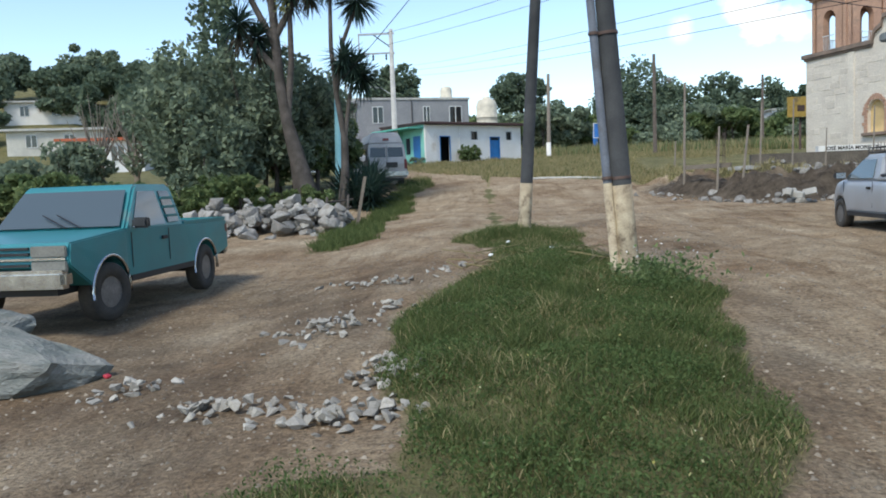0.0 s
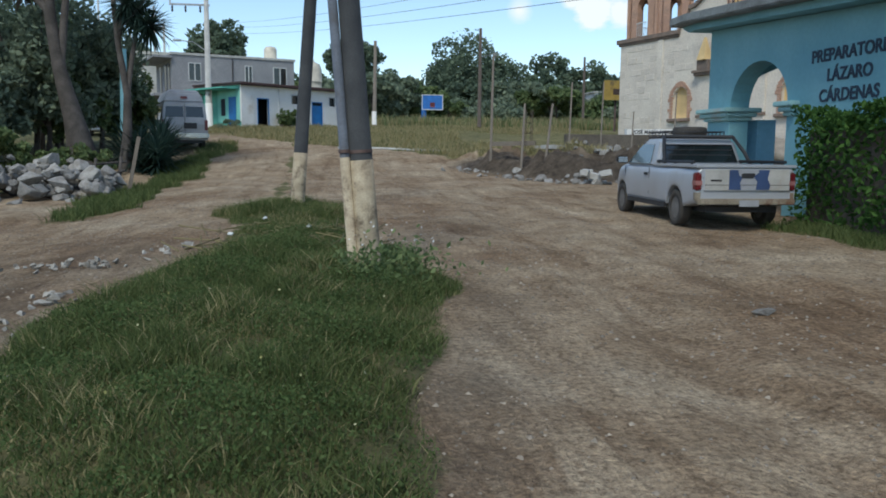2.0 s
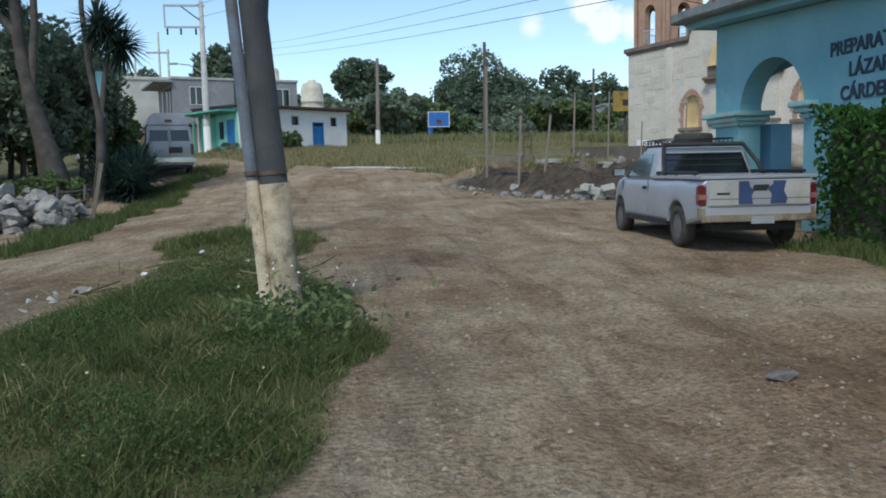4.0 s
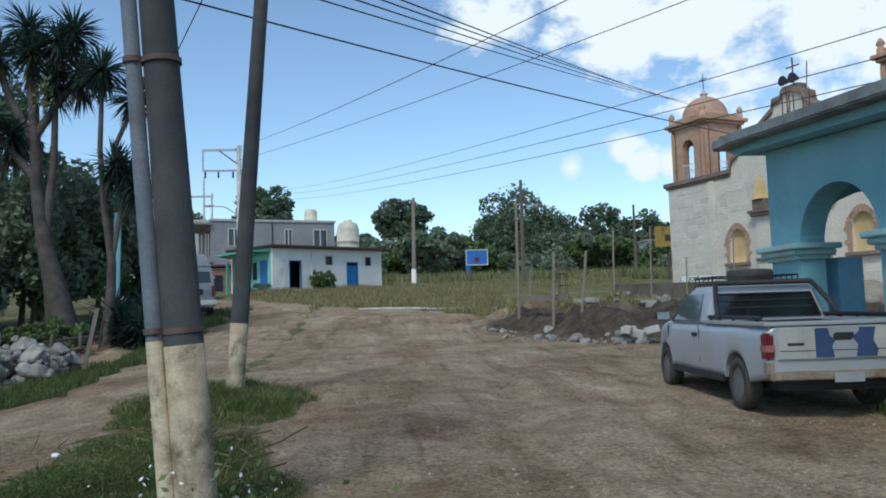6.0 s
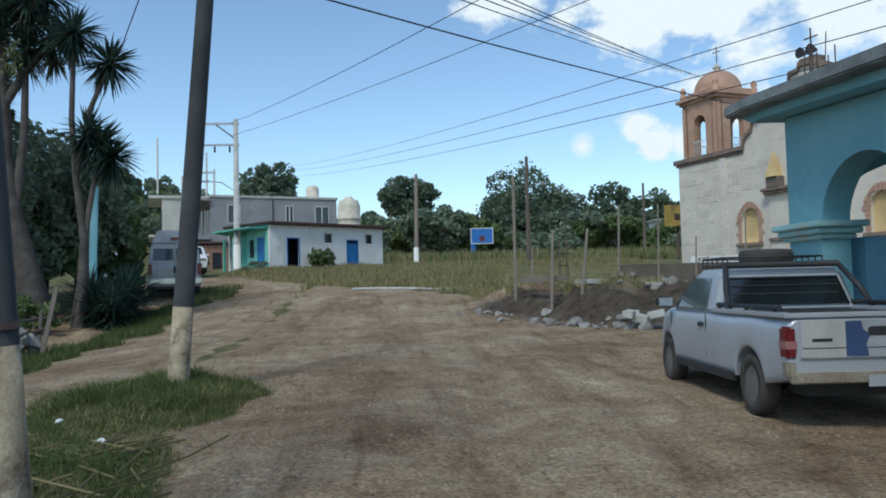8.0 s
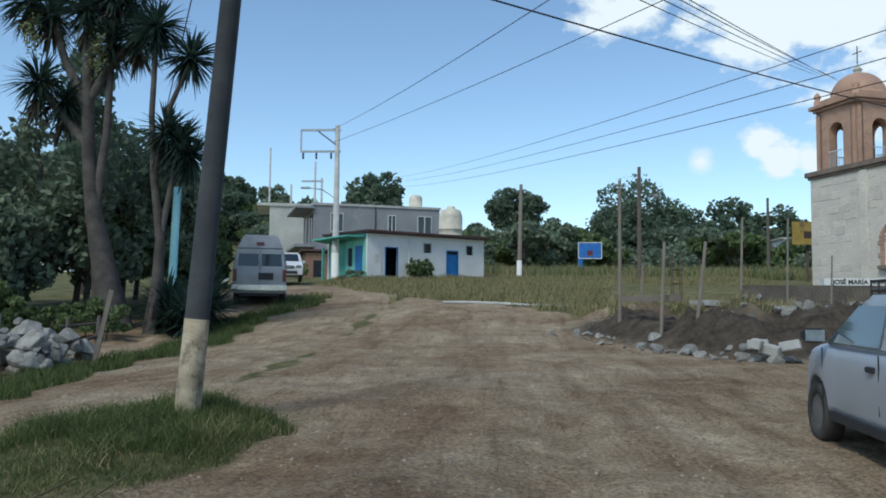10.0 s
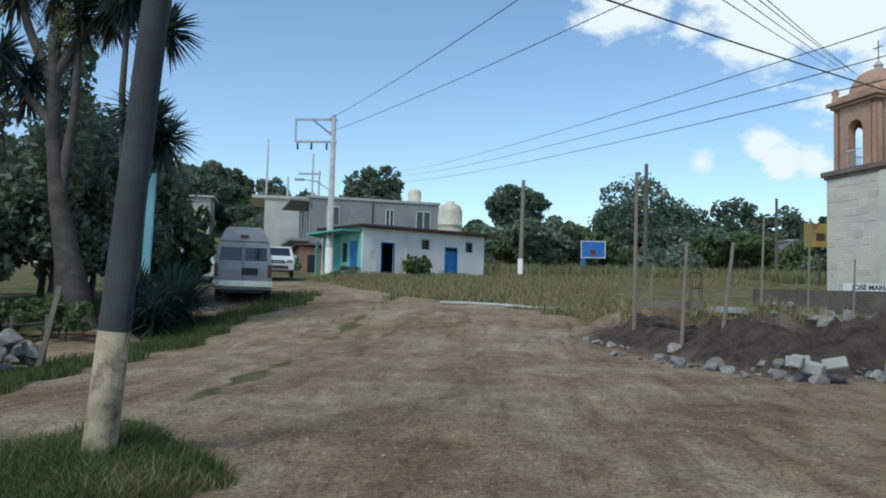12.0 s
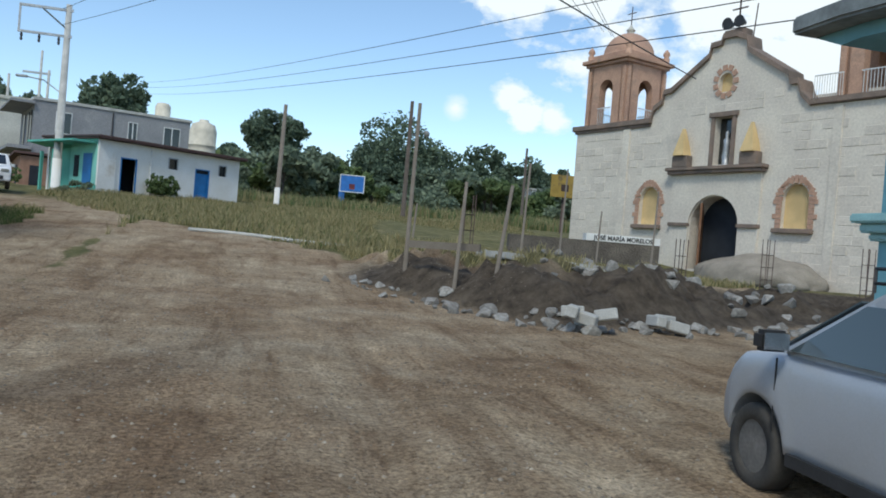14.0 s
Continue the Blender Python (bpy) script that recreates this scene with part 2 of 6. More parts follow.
M_brickwall = material("bare_red_brick", (0.33, 0.19, 0.13), 0.9, scale=2, detail_scale=18)
L_oak = leafy("dark_tree_leaves", (0.085, 0.12, 0.082), (0.175, 0.225, 0.145))
L_bush = leafy("green_bush_leaves", (0.08, 0.125, 0.05), (0.21, 0.26, 0.11))
L_soft = leafy("feathery_grey_green_leaves", (0.12, 0.16, 0.115), (0.27, 0.32, 0.21))
L_yucca = leafy("yucca_blades", (0.02, 0.042, 0.036), (0.06, 0.10, 0.075), 0.4)
L_yucca_dry = leafy("dry_yucca_blades", (0.07, 0.06, 0.045), (0.14, 0.12, 0.09))
L_flower = leafy("cream_yucca_blossom", (0.20, 0.22, 0.10), (0.34, 0.36, 0.18))
L_grass = leafy("lush_grass", (0.055, 0.085, 0.024), (0.17, 0.20, 0.075))
L_weed = leafy("broad_weed_leaves", (0.045, 0.08, 0.022), (0.14, 0.19, 0.07))
L_petal = leafy("pale_yellow_petals", (0.5, 0.45, 0.12), (0.65, 0.62, 0.4))
L_straw = leafy("dry_yellow_grass", (0.23, 0.20, 0.09), (0.46, 0.39, 0.21))
L_hedge = leafy("bright_hedge_leaves", (0.02, 0.06, 0.015), (0.08, 0.16, 0.035))


# ---- mesh helpers ----
def box(bm, x0, x1, y0, y1, z0, z1, m=None):
    r = bmesh.ops.create_cube(bm, size=1)
    for v in r["verts"]:
        v.co = Vector(((x0 + x1) / 2 + v.co.x * (x1 - x0), (y0 + y1) / 2 + v.co.y * (y1 - y0), (z0 + z1) / 2 + v.co.z * (z1 - z0)))
        if m is not None:
            v.co = m @ v.co
    return bm


def tube(bm, pts, radii, n=10, cap=True):
    """A swept tube along points with a radius at each."""
    pts = [Vector(p) for p in pts]
    rings = []
    for i, p in enumerate(pts):
        d = (pts[min(i + 1, len(pts) - 1)] - pts[max(i - 1, 0)]).normalized()
        a = d.cross(Vector((0, 0, 1)) if abs(d.z) < 0.9 else Vector((1, 0, 0))).normalized()
        b = d.cross(a)
        r = radii[i] if isinstance(radii, (list, tuple)) else radii
        rings.append([bm.verts.new(p + a * (r * math.cos(k * 2 * math.pi / n)) + b * (r * math.sin(k * 2 * math.pi / n))) for k in range(n)])
    for q, w in zip(rings, rings[1:]):
        for k in range(n):
            f = bm.faces.new((q[k], q[(k + 1) % n], w[(k + 1) % n], w[k]))
            f.smooth = True
    if cap:
        bm.faces.new(rings[0])
        bm.faces.new(rings[-1])
    return bm


def lathe(bm, prof, n=20, x=0.0, y=0.0):
    """A turned shape about a vertical axis from (radius, height) pairs."""
    rings = [[bm.verts.new((x + r * math.cos(k * 2 * math.pi / n), y + r * math.sin(k * 2 * math.pi / n), z)) for k in range(n)] for r, z in prof]
    for q, w in zip(rings, rings[1:]):
        for k in range(n):
            f = bm.faces.new((q[k], q[(k + 1) % n], w[(k + 1) % n], w[k]))
            f.smooth = True
    bm.faces.new(rings[0])
    bm.faces.new(rings[-1])
    return bm


def plate(bm, outer, holes, y0, y1):
    """A wall in the x-z plane from y0 to y1, with openings that go through it."""
    made = []
    for y in (y0, y1):
        edges, loops = [], []
        for loop in (outer, *holes):
            vs = [bm.verts.new((a, y, b)) for a, b in loop]
            edges += [bm.edges.new((vs[i], vs[(i + 1) % len(vs)])) for i in range(len(vs))]
            loops.append(vs)
        bmesh.ops.triangle_fill(bm, use_beauty=True, edges=edges)
        made.append(loops)
    for a, b in zip(*made):
        for i in range(len(a)):
            j = (i + 1) % len(a)
            bm.faces.new((a[i], a[j], b[j], b[i]))
    bmesh.ops.recalc_face_normals(bm, faces=bm.faces)
    return bm


def arch_pts(x0, x1, z0, zs, n=12, rise=None):
    """A round-headed opening: down at z0, springing at zs."""
    r, c = (x1 - x0) / 2, (x0 + x1) / 2
    rise = rise or r
    return [(x0, z0)] + [(c - r * math.cos(math.pi * k / n), zs + rise * math.sin(math.pi * k / n)) for k in range(n + 1)] + [(x1, z0)]


def part(name, bm, mat, parent=None, label="", m=None, bevel=0.0, smooth=False):
    if bevel:
        bmesh.ops.bevel(bm, geom=[e for e in bm.edges if len(e.link_faces) == 2 and e.calc_face_angle(0) > 0.5], offset=bevel, segments=2, affect="EDGES", clamp_overlap=True)
    me = bpy.data.meshes.new(name)
    bm.to_mesh(me)
    bm.free()
    me.materials.append(mat)
    if smooth:
        for p in me.polygons:
            p.use_smooth = True
    ob = new(name, me)
    if parent is not None:
        ob.parent = parent
    if m is not None:
        ob.matrix_local = m
    if label:
        tagged(ob, label)
    return ob


def thing(name, m, label, category, group="", kind=""):
    ob = new(name)
    ob.empty_display_size = 0.2
    ob.matrix_world = m
    return tagged(ob, label, category, group, kind)


def mesh_np(name, verts, faces, mat, smooth=False):
    me = bpy.data.meshes.new(name)
    verts, faces = np.asarray(verts, float), np.asarray(faces, int)
    k = faces.shape[1]
    me.vertices.add(len(verts))
    me.vertices.foreach_set("co", verts.ravel())
    me.loops.add(faces.size)
    me.loops.foreach_set("vertex_index", faces.ravel())
    me.polygons.add(len(faces))
    me.polygons.foreach_set("loop_start", np.arange(len(faces)) * k)
    me.polygons.foreach_set("loop_total", np.full(len(faces), k))
    if smooth:
        me.polygons.foreach_set("use_smooth", np.ones(len(faces), bool))
    me.update(calc_edges=True)
    me.materials.append(mat)
    return me


# ---- terrain ----
RISE_Y = (-60, -20, 2.5, 6.5, 8.7, 15.2, 20, 24.4, 31.5, 36, 40.5, 45, 62.5, 90, 140, 220, 400, 900)
RISE_Z = (-1.2, -0.7, -0.45, -0.38, -0.3, -0.12, -0.07, 0.1, 0.3, 0.78, 1.22, 1.5, 2.75, 4.0, 6.5, 12, 18, 20)


def smooth01(v):
    v = np.clip(v, 0, 1)
    return v * v * (3 - 2 * v)


def bank_side(x, y):
    """Metres behind the front edge of the raised plot beside the church."""
    d1 = ((y - 34.5) * 4 + (x - 7) * 6.7) / 7.8
    d2 = ((y - 28.3) * 9 - (x - 11) * 3.2) / 9.55
    return np.minimum(d1, d2)


def height(x, y):
    x, y = np.asarray(x, float), np.asarray(y, float)
    base = (np.interp(y - 2, RISE_Y, RISE_Z) + 2 * np.interp(y, RISE_Y, RISE_Z) + np.interp(y + 2, RISE_Y, RISE_Z)) / 4
    base = base - 0.25 * smooth01((0.5 - x) / 3.5) * np.clip((45 - y) / 20, 0, 1)
    base = base + 0.12 * smooth01(1 - np.abs(x - 1.7) / 1.6) * smooth01((y - 5.5) / 2) * smooth01((22.5 - y) / 2)
    d = bank_side(x, y)
    k = smooth01(d / 1.5) * smooth01((66 - y) / 14 + 0.2) * smooth01((x - 7.3 - 0.15 * (y - 33)) / 1.6)
    lump = (0.10 * np.sin(4.7 * x + np.sin(3 * y)) * np.sin(5.1 * y + 1) + 0.07 * np.sin(9.1 * x + 2 * y) * np.sin(8.3 * y - 3 * x)) * smooth01(d) * smooth01((9 - d) / 4) + 0.3 * np.sin(x * 1.9 + 1) * np.sin(y * 1.3) * smooth01(d / 1.0) * smooth01((7 - d) / 4) + 0.14 * np.sin(6.3 * x - 2 * y) * np.sin(5.7 * y + x) * smooth01(d / 0.6) * smooth01((4 - d) / 2)
    base = base * (1 - k) + (1.15 - 0.45 * smooth01((x - 13.5) / 4) + 0.012 * (y - 30) + lump) * k
    base = base + 17 * smooth01((-x - 4 - 0.03 * y) / 60) * smooth01((y - 60) / 110)
    rough = 0.03 * np.sin(x * 2.1 + 0.6 * y) * np.sin(1.7 * y + 0.5 * x) + 0.015 * np.sin(5.3 * x + 1.1) * np.sin(4.1 * y)
    ruts = -0.07 * np.exp(-((x - 5.2 - 0.10 * (y - 10)) / 0.35) ** 2) - 0.07 * np.exp(-((x - 6.9 - 0.10 * (y - 10)) / 0.35) ** 2)
    return base + rough + ruts * smooth01((30 - y) / 10)


def hz(x, y):
    return float(height(x, y))


def wobble(x, y):
    return 0.25 * np.sin(1.3 * x + 0.7 * y) + 0.18 * np.sin(2.9 * y - 1.1 * x + 2)


def lushness(x, y):
    """How far the ground is grown over."""
    w = wobble(x, y)
    ys = (4.5, 6.2, 7, 9, 11.5, 14.5, 17, 20, 22.5)
    lo = np.interp(y, ys, (1.2, 0.6, 0.45, 0.15, 0.3, 1.0, 1.2, 0.5, 1.4))
    hi = np.interp(y, ys, (1.2, 2.3, 2.65, 3.2, 3.7, 3.4, 2.8, 3.4, 1.5))
    inside = np.minimum(x - lo, hi - x)
    strip = smooth01((inside + 0.5 * w * (hi > lo)) / 0.5 + 0.45) * (hi - lo > 0.05) * np.interp(y, (13.5, 15, 18, 19), (1, 0.62, 0.62, 1))
    near = smooth01((1.2 - np.abs(x - 0.1) + 1.5 * w) / 0.5) * smooth01((6.9 - y + w) / 0.6) * smooth01((y - 2) / 1)
    verge = smooth01((0.9 - np.abs(x + 2.6 - 0.03 * (y - 27)) + w) / 0.5) * smooth01((y - 20) / 2) * smooth01((47 - y) / 3)
    edge = np.interp(x, (-8, -2.6, 3.6, 8.4, 12), (57, 52.5, 42.8, 40.1, 41))
    lawn = smooth01((y - edge + w) / 0.7) * smooth01((x + 3.5 + (y - 52) * 0.0) / 1.5)
    bankt = smooth01((bank_side(x, y) - 1.7 + w * 2) / 1.2) * smooth01((y - 30) / 3) * smooth01((19 - x) / 5)
    left = smooth01((-5.5 - 0.05 * (y - 26) - x + w) / 1.0) * smooth01((y - 24) / 4)
    right = smooth01((x - 9.6 + w) / 0.8) * smooth01((17.5 - y) / 1.5)
    far = smooth01((y - 75) / 8)
    return np.clip(np.maximum.reduce([strip, near * 0.9, verge, lawn, bankt, left, right, far]), 0, 1)


def ground_material():
    m = bpy.data.materials.new("dirt_and_grass")
    m.use_nodes = True
    n, l = m.node_tree.nodes, m.node_tree.links
    b = n["Principled BSDF"]
    tc = n.new("ShaderNodeTexCoord")

    def noise_node(scale, detail=6, rough=0.6):
        t = n.new("ShaderNodeTexNoise")
        t.inputs["Scale"].default_value, t.inputs["Detail"].default_value, t.inputs["Roughness"].default_value = scale, detail, rough
        l.new(tc.outputs["Object"], t.inputs["Vector"])
        return t.outputs["Fac"]

    def ramp(src, *stops):
        r = n.new("ShaderNodeValToRGB")
        while len(r.color_ramp.elements) < len(stops):
            r.color_ramp.elements.new(0.5)
        for e, (p, c) in zip(r.color_ramp.elements, stops):
            e.position, e.color = p, (*c, 1)
        l.new(src, r.inputs[0])
        return r.outputs[0]

    def mix(fac, a, bb, kind="MIX"):
        x = n.new("ShaderNodeMixRGB")
        x.blend_type = kind
        if isinstance(fac, float):
            x.inputs[0].default_value = fac
        else:
            l.new(fac, x.inputs[0])
        l.new(a, x.inputs[1])
        l.new(bb, x.inputs[2])
        return x.outputs[0]

    dirt = ramp(noise_node(0.35, 5), (0.33, (0.285, 0.195, 0.12)), (0.5, (0.395, 0.30, 0.20)), (0.68, (0.50, 0.41, 0.295)))
    damp = ramp(noise_node(1.7, 8, 0.7), (0.40, (0.78, 0.75, 0.72)), (0.60, (1.06, 1.05, 1.04)))
    dirt = mix(1.0, dirt, damp, "MULTIPLY")
    # wheel tracks drawn out along the road, some damp and dark, some dusty and pale
    def streak(across, along, turn, distort):
        track = n.new("ShaderNodeMapping")
        track.inputs["Rotation"].default_value, track.inputs["Scale"].default_value = (0, 0, radians(turn)), (across, along, 1)
        l.new(tc.outputs["Object"], track.inputs[0])
        tn = n.new("ShaderNodeTexNoise")
        tn.inputs["Scale"].default_value, tn.inputs["Detail"].default_value, tn.inputs["Distortion"].default_value, tn.inputs["Roughness"].default_value = 1.0, 8, distort, 0.62
        l.new(track.outputs[0], tn.inputs["Vector"])
        return tn.outputs["Fac"]

    wide, narrow = streak(1.1, 0.22, 8, 0.9), streak(3.2, 0.5, -6, 0.7)
    dirt = mix(0.65, dirt, ramp(wide, (0.36, (0.60, 0.53, 0.47)), (0.47, (0.96, 0.94, 0.92)), (0.56, (1.0, 1.0, 1.0)), (0.68, (1.32, 1.33, 1.33))), "MULTIPLY")
    dirt = mix(0.7, dirt, ramp(narrow, (0.34, (0.68, 0.61, 0.56)), (0.44, (1, 1, 1)), (0.66, (1.14, 1.14, 1.13))), "MULTIPLY")
    clods = ramp(noise_node(9, 5, 0.75), (0.34, (0.55, 0.50, 0.46)), (0.44, (1, 1, 1)), (0.62, (1.05, 1.05, 1.05)), (0.70, (1.35, 1.33, 1.3)))
    dirt = mix(0.75, dirt, clods, "MULTIPLY")
    speck = ramp(noise_node(22, 4, 0.7), (0.36, (0.5, 0.48, 0.45)), (0.50, (1, 1, 1)), (0.68, (1.55, 1.55, 1.5)))
    dirt = mix(0.8, dirt, speck, "MULTIPLY")
    grass = ramp(noise_node(1.2, 8, 0.7), (0.35, (0.085, 0.09, 0.035)), (0.55, (0.19, 0.17, 0.075)), (0.72, (0.30, 0.25, 0.13)))
    at = n.new("ShaderNodeAttribute")
    at.attribute_name = "lush"
    edge = n.new("ShaderNodeMath")
    edge.operation = "MULTIPLY_ADD"
    l.new(noise_node(5, 6, 0.7), edge.inputs[0])
    edge.inputs[1].default_value = 0.9
    l.new(at.outputs["Fac"], edge.inputs[2])
    fac = ramp(edge.outputs[0], (0.72, (0, 0, 0)), (1.02, (1, 1, 1)))
    base = mix(fac, dirt, grass)
    at2 = n.new("ShaderNodeAttribute")
    at2.attribute_name = "soil"
    soil = ramp(noise_node(3, 8, 0.7), (0.35, (0.05, 0.038, 0.028)), (0.65, (0.145, 0.115, 0.085)))
    base = mix(at2.outputs["Fac"], base, soil)
    l.new(base, b.inputs["Base Color"])
    b.inputs["Roughness"].default_value = 0.95
    b.inputs["Specular IOR Level"].default_value = 0.2
    b0, b1, b2 = (n.new("ShaderNodeBump") for _ in range(3))
    b0.inputs["Strength"].default_value, b0.inputs["Distance"].default_value = 0.6, 0.16
    l.new(narrow, b0.inputs["Height"])
    l.new(b0.outputs[0], b1.inputs["Normal"])
    b1.inputs["Strength"].default_value, b1.inputs["Distance"].default_value = 0.8, 0.12
    b2.inputs["Strength"].default_value, b2.inputs["Distance"].default_value = 1.0, 0.06
    l.new(noise_node(2.2, 8, 0.65), b1.inputs["Height"])
    l.new(noise_node(26, 4, 0.7), b2.inputs["Height"])
    l.new(b1.outputs[0], b2.inputs["Normal"])
    l.new(b2.outputs[0], b.inputs["Normal"])
    return m


def axis(lo, a, b, hi, fine, coarse):
    return np.unique(np.concatenate([np.linspace(lo, a, coarse), np.arange(a, b, fine), np.linspace(b, hi, coarse)]))


def build_ground():
    xs = axis(-700, -12, 24, 700, 0.22, 50)
    ys = axis(-120, 1, 48, 1200, 0.22, 60)
    X, Y = np.meshgrid(xs, ys)
    Z = height(X, Y)
    verts = np.stack([X, Y, Z], -1).reshape(-1, 3)
    nx, ny = len(xs), len(ys)
    i = (np.arange(ny - 1)[:, None] * nx + np.arange(nx - 1)[None, :]).ravel()
    me = mesh_np("ground", verts, np.stack([i, i + 1, i + nx + 1, i + nx], -1), ground_material(), True)
    d = bank_side(X, Y)
    soil = smooth01((d + 0.2) / 0.5) * smooth01((np.interp(X, (8, 12, 16), (2.4, 3.5, 7)) - d) / 1.5) * smooth01((46 - Y) / 6) * smooth01((X - 7.0 - 0.15 * (Y - 33)) / 1.0)
    damp = 0.5 * smooth01((1.2 - X + 0.1 * (Y - 8)) / 2.5) * smooth01((19 - Y) / 6) + 0.45 * smooth01(1 - np.abs(X - np.interp(Y, (4, 7, 9, 11.5, 15), (2.3, 2.8, 3.4, 4.0, 3.6))) / 0.8) * smooth01((15 - Y) / 5)
    soil = np.maximum(soil, damp * (0.8 + wobble(X * 2, Y * 2)))
    for key, val in (("lush", lushness(X, Y)), ("soil", soil)):
        me.attributes.new(key, "FLOAT", "POINT").data.foreach_set("value", val.ravel().astype(np.float32))
    tagged(new("ground", me), "rutted brown dirt road with grassy verges and a rising slope", "ground", kind="structure")


build_ground()


# ---- church ----
def build_church():
    ch = thing("church", pose(25.62, 56.0, 1.1, 0, 0, -72), "pale stone church with a domed bell tower and gabled facade", "church")
    z = -1.1
    gable = [(-4.4, 9.1), (1.55, 9.2), (1.75, 9.8), (2.3, 10.1), (2.4, 10.6), (2.9, 10.65), (5.2, 12.1), (5.3, 12.6), (5.9, 12.65), (6.0, 12.95), (6.8, 12.95), (7.4, 12.65), (7.5, 12.1), (9.8, 10.6), (9.9, 10.2), (10.3, 10.2), (10.5, 9.6), (11, 9.1), (12, 9.0), (15.2, 9.0)]
    outer = [(-4.4, 0.6)] + gable + [(15.2, 0.6), (7.6, 0.6)] + [(a, b) for a, b in reversed(arch_pts(4.75, 7.65, 0.6, 3.6))][1:-1] + [(4.75, 0.6)]
    holes = [[(5.85, 6.6), (5.85, 8.95), (6.85, 8.95), (6.85, 6.6)], arch_pts(1.15, 2.5, 3.55, 4.9, 8), arch_pts(9.9, 11.25, 3.55, 4.9, 8), arch_pts(5.85, 6.65, 10.2, 10.75, 8)]
    sh = lambda pts: [(a, b + z) for a, b in pts]
    bm = plate(bmesh.new(), sh(outer), [sh(h) for h in holes], 0, 0.9)
    facade = part("facade_wall", bm, M_stone_wall, ch)
    # ashlar blocks, a little proud of the wall
    def clear(s0, s1, z0, z1):
        if z1 > 9.0 and not (2.9 < s0 and s1 < 9.7 and z1 < 10.5):
            return False
        for a0, a1, b0, b1 in ((3.3, 9.0, 0.5, 9.1), (0.5, 3.2, 3.2, 6.1), (9.3, 11.8, 3.2, 6.1), (5.4, 7.2, 9.6, 11.6)):
            if s1 > a0 and s0 < a1 and z1 > b0 and z0 < b1:
                return False
        return True
    shapes = []
    for w in (0.5, 0.7, 0.95):
        bm = box(bmesh.new(), 0.015, w - 0.015, -0.02, 0.05, 0.012, 0.408)
        bmesh.ops.bevel(bm, geom=[e for e in bm.edges if all(v.co.y < 0 for v in e.verts)], offset=0.012, segments=1, affect="EDGES")
        me = bpy.data.meshes.new("ashlar_block")
        bm.to_mesh(me)
        bm.free()
        me.materials.append(M_stone_wall)
        shapes.append((w, me))
    rnd, count = random.Random(4), 0
    for r in range(22):
        s, zz = -4.3, 1.2 + r * 0.42
        while s < 14.2 and count < 295:
            w, me = rnd.choice(shapes)
            if rnd.random() < 0.48 and clear(s, s + w, zz, zz + 0.42):
                ob = new("ashlar_block", me)
                ob.parent = facade
                ob.location = (s, 0.0 if rnd.random() < 0.5 else 0.006, zz + z)
                count += 1
            s += w
    part("nave", box(bmesh.new(), 0.6, 14.6, 0.92, 24, -0.6, 8.6), M_stone_wall, ch)
    part("tower_base", box(bmesh.new(), -4.4, 0.6, 0.92, 4.6, -0.6, 8.0), M_stone_wall, ch)
    part("plinth", box(bmesh.new(), -4.5, 15.3, -0.12, -0.005, -0.8, 0.25), M_stone_wall, ch)
    bm = plate(bmesh.new(), sh([(s, h + 0.14) for s, h in gable[1:-2]] + [(s, h - 0.12) for s, h in reversed(gable[1:-2])]), [], -0.18, 0.95)
    part("gable_coping", bm, M_cantera_dark, ch)
    bm = box(bmesh.new(), -4.7, 1.6, -0.2, 4.8, 9.02 + z, 9.32 + z)
    box(bm, -4.55, 1.55, -0.1, 4.7, 8.86 + z, 9.02 + z)
    part("tower_ledge", bm, M_cantera_dark, ch, bevel=0.03)
    part("tower_ledge", box(bmesh.new(), 11.0, 15.3, -0.2, 3.8, 9.03 + z, 9.3 + z), M_cantera_dark, ch, bevel=0.03)
    part("pilaster", box(bmesh.new(), -0.45, 0.05, -0.08, 0.0, -0.6, 8.85 + z), M_stone_wall, ch)
    part("pilaster", box(bmesh.new(), 12.1, 12.5, -0.06, 0.0, -0.6, 8.9 + z), M_stone_wall, ch)

    def belfry(s0):
        for k in range(4):
            m = pose(s0 + 1.55, 1.95, 0, 0, 0, 90 * k)
            bm = plate(bmesh.new(), [(-1.6, 9.3 + z), (-1.6, 12.9 + z), (1.6, 12.9 + z), (1.6, 9.3 + z), (0.55, 9.3 + z)] + list(reversed(arch_pts(-0.55, 0.55, 9.3 + z, 11.5 + z, 10)))[1:-1] + [(-0.55, 9.3 + z)], [], -1.6, -1.15)
            part("belfry_wall", bm, M_cantera, ch, m=m)
            for a in (-1.58, 1.3):
                part("belfry_pilaster", box(bmesh.new(), a, a + 0.28, -1.67, -1.58, 9.3 + z, 12.7 + z), M_cantera, ch, m=m, bevel=0.02)
            rail = part("balcony_rail", box(bmesh.new(), -0.55, 0.55, -1.69, -1.65, 10.33 + z, 10.38 + z), M_white_iron, ch, m=m)
            for i in range(7):
                part("bar", box(bmesh.new(), -0.45 + i * 0.15 - 0.012, -0.45 + i * 0.15 + 0.012, -1.68, -1.66, 9.3 + z, 10.33 + z), M_white_iron, rail)
        bm = box(bmesh.new(), s0 - 0.2, s0 + 3.3, 0.2, 3.7, 12.9 + z, 13.08 + z)
        box(bm, s0 - 0.38, s0 + 3.48, 0.02, 3.88, 13.08 + z, 13.3 + z)
        box(bm, s0, s0 + 3.1, 0.4, 3.5, 13.3 + z, 13.62 + z)
        part("belfry_cornice", bm, M_cantera, ch, bevel=0.03)
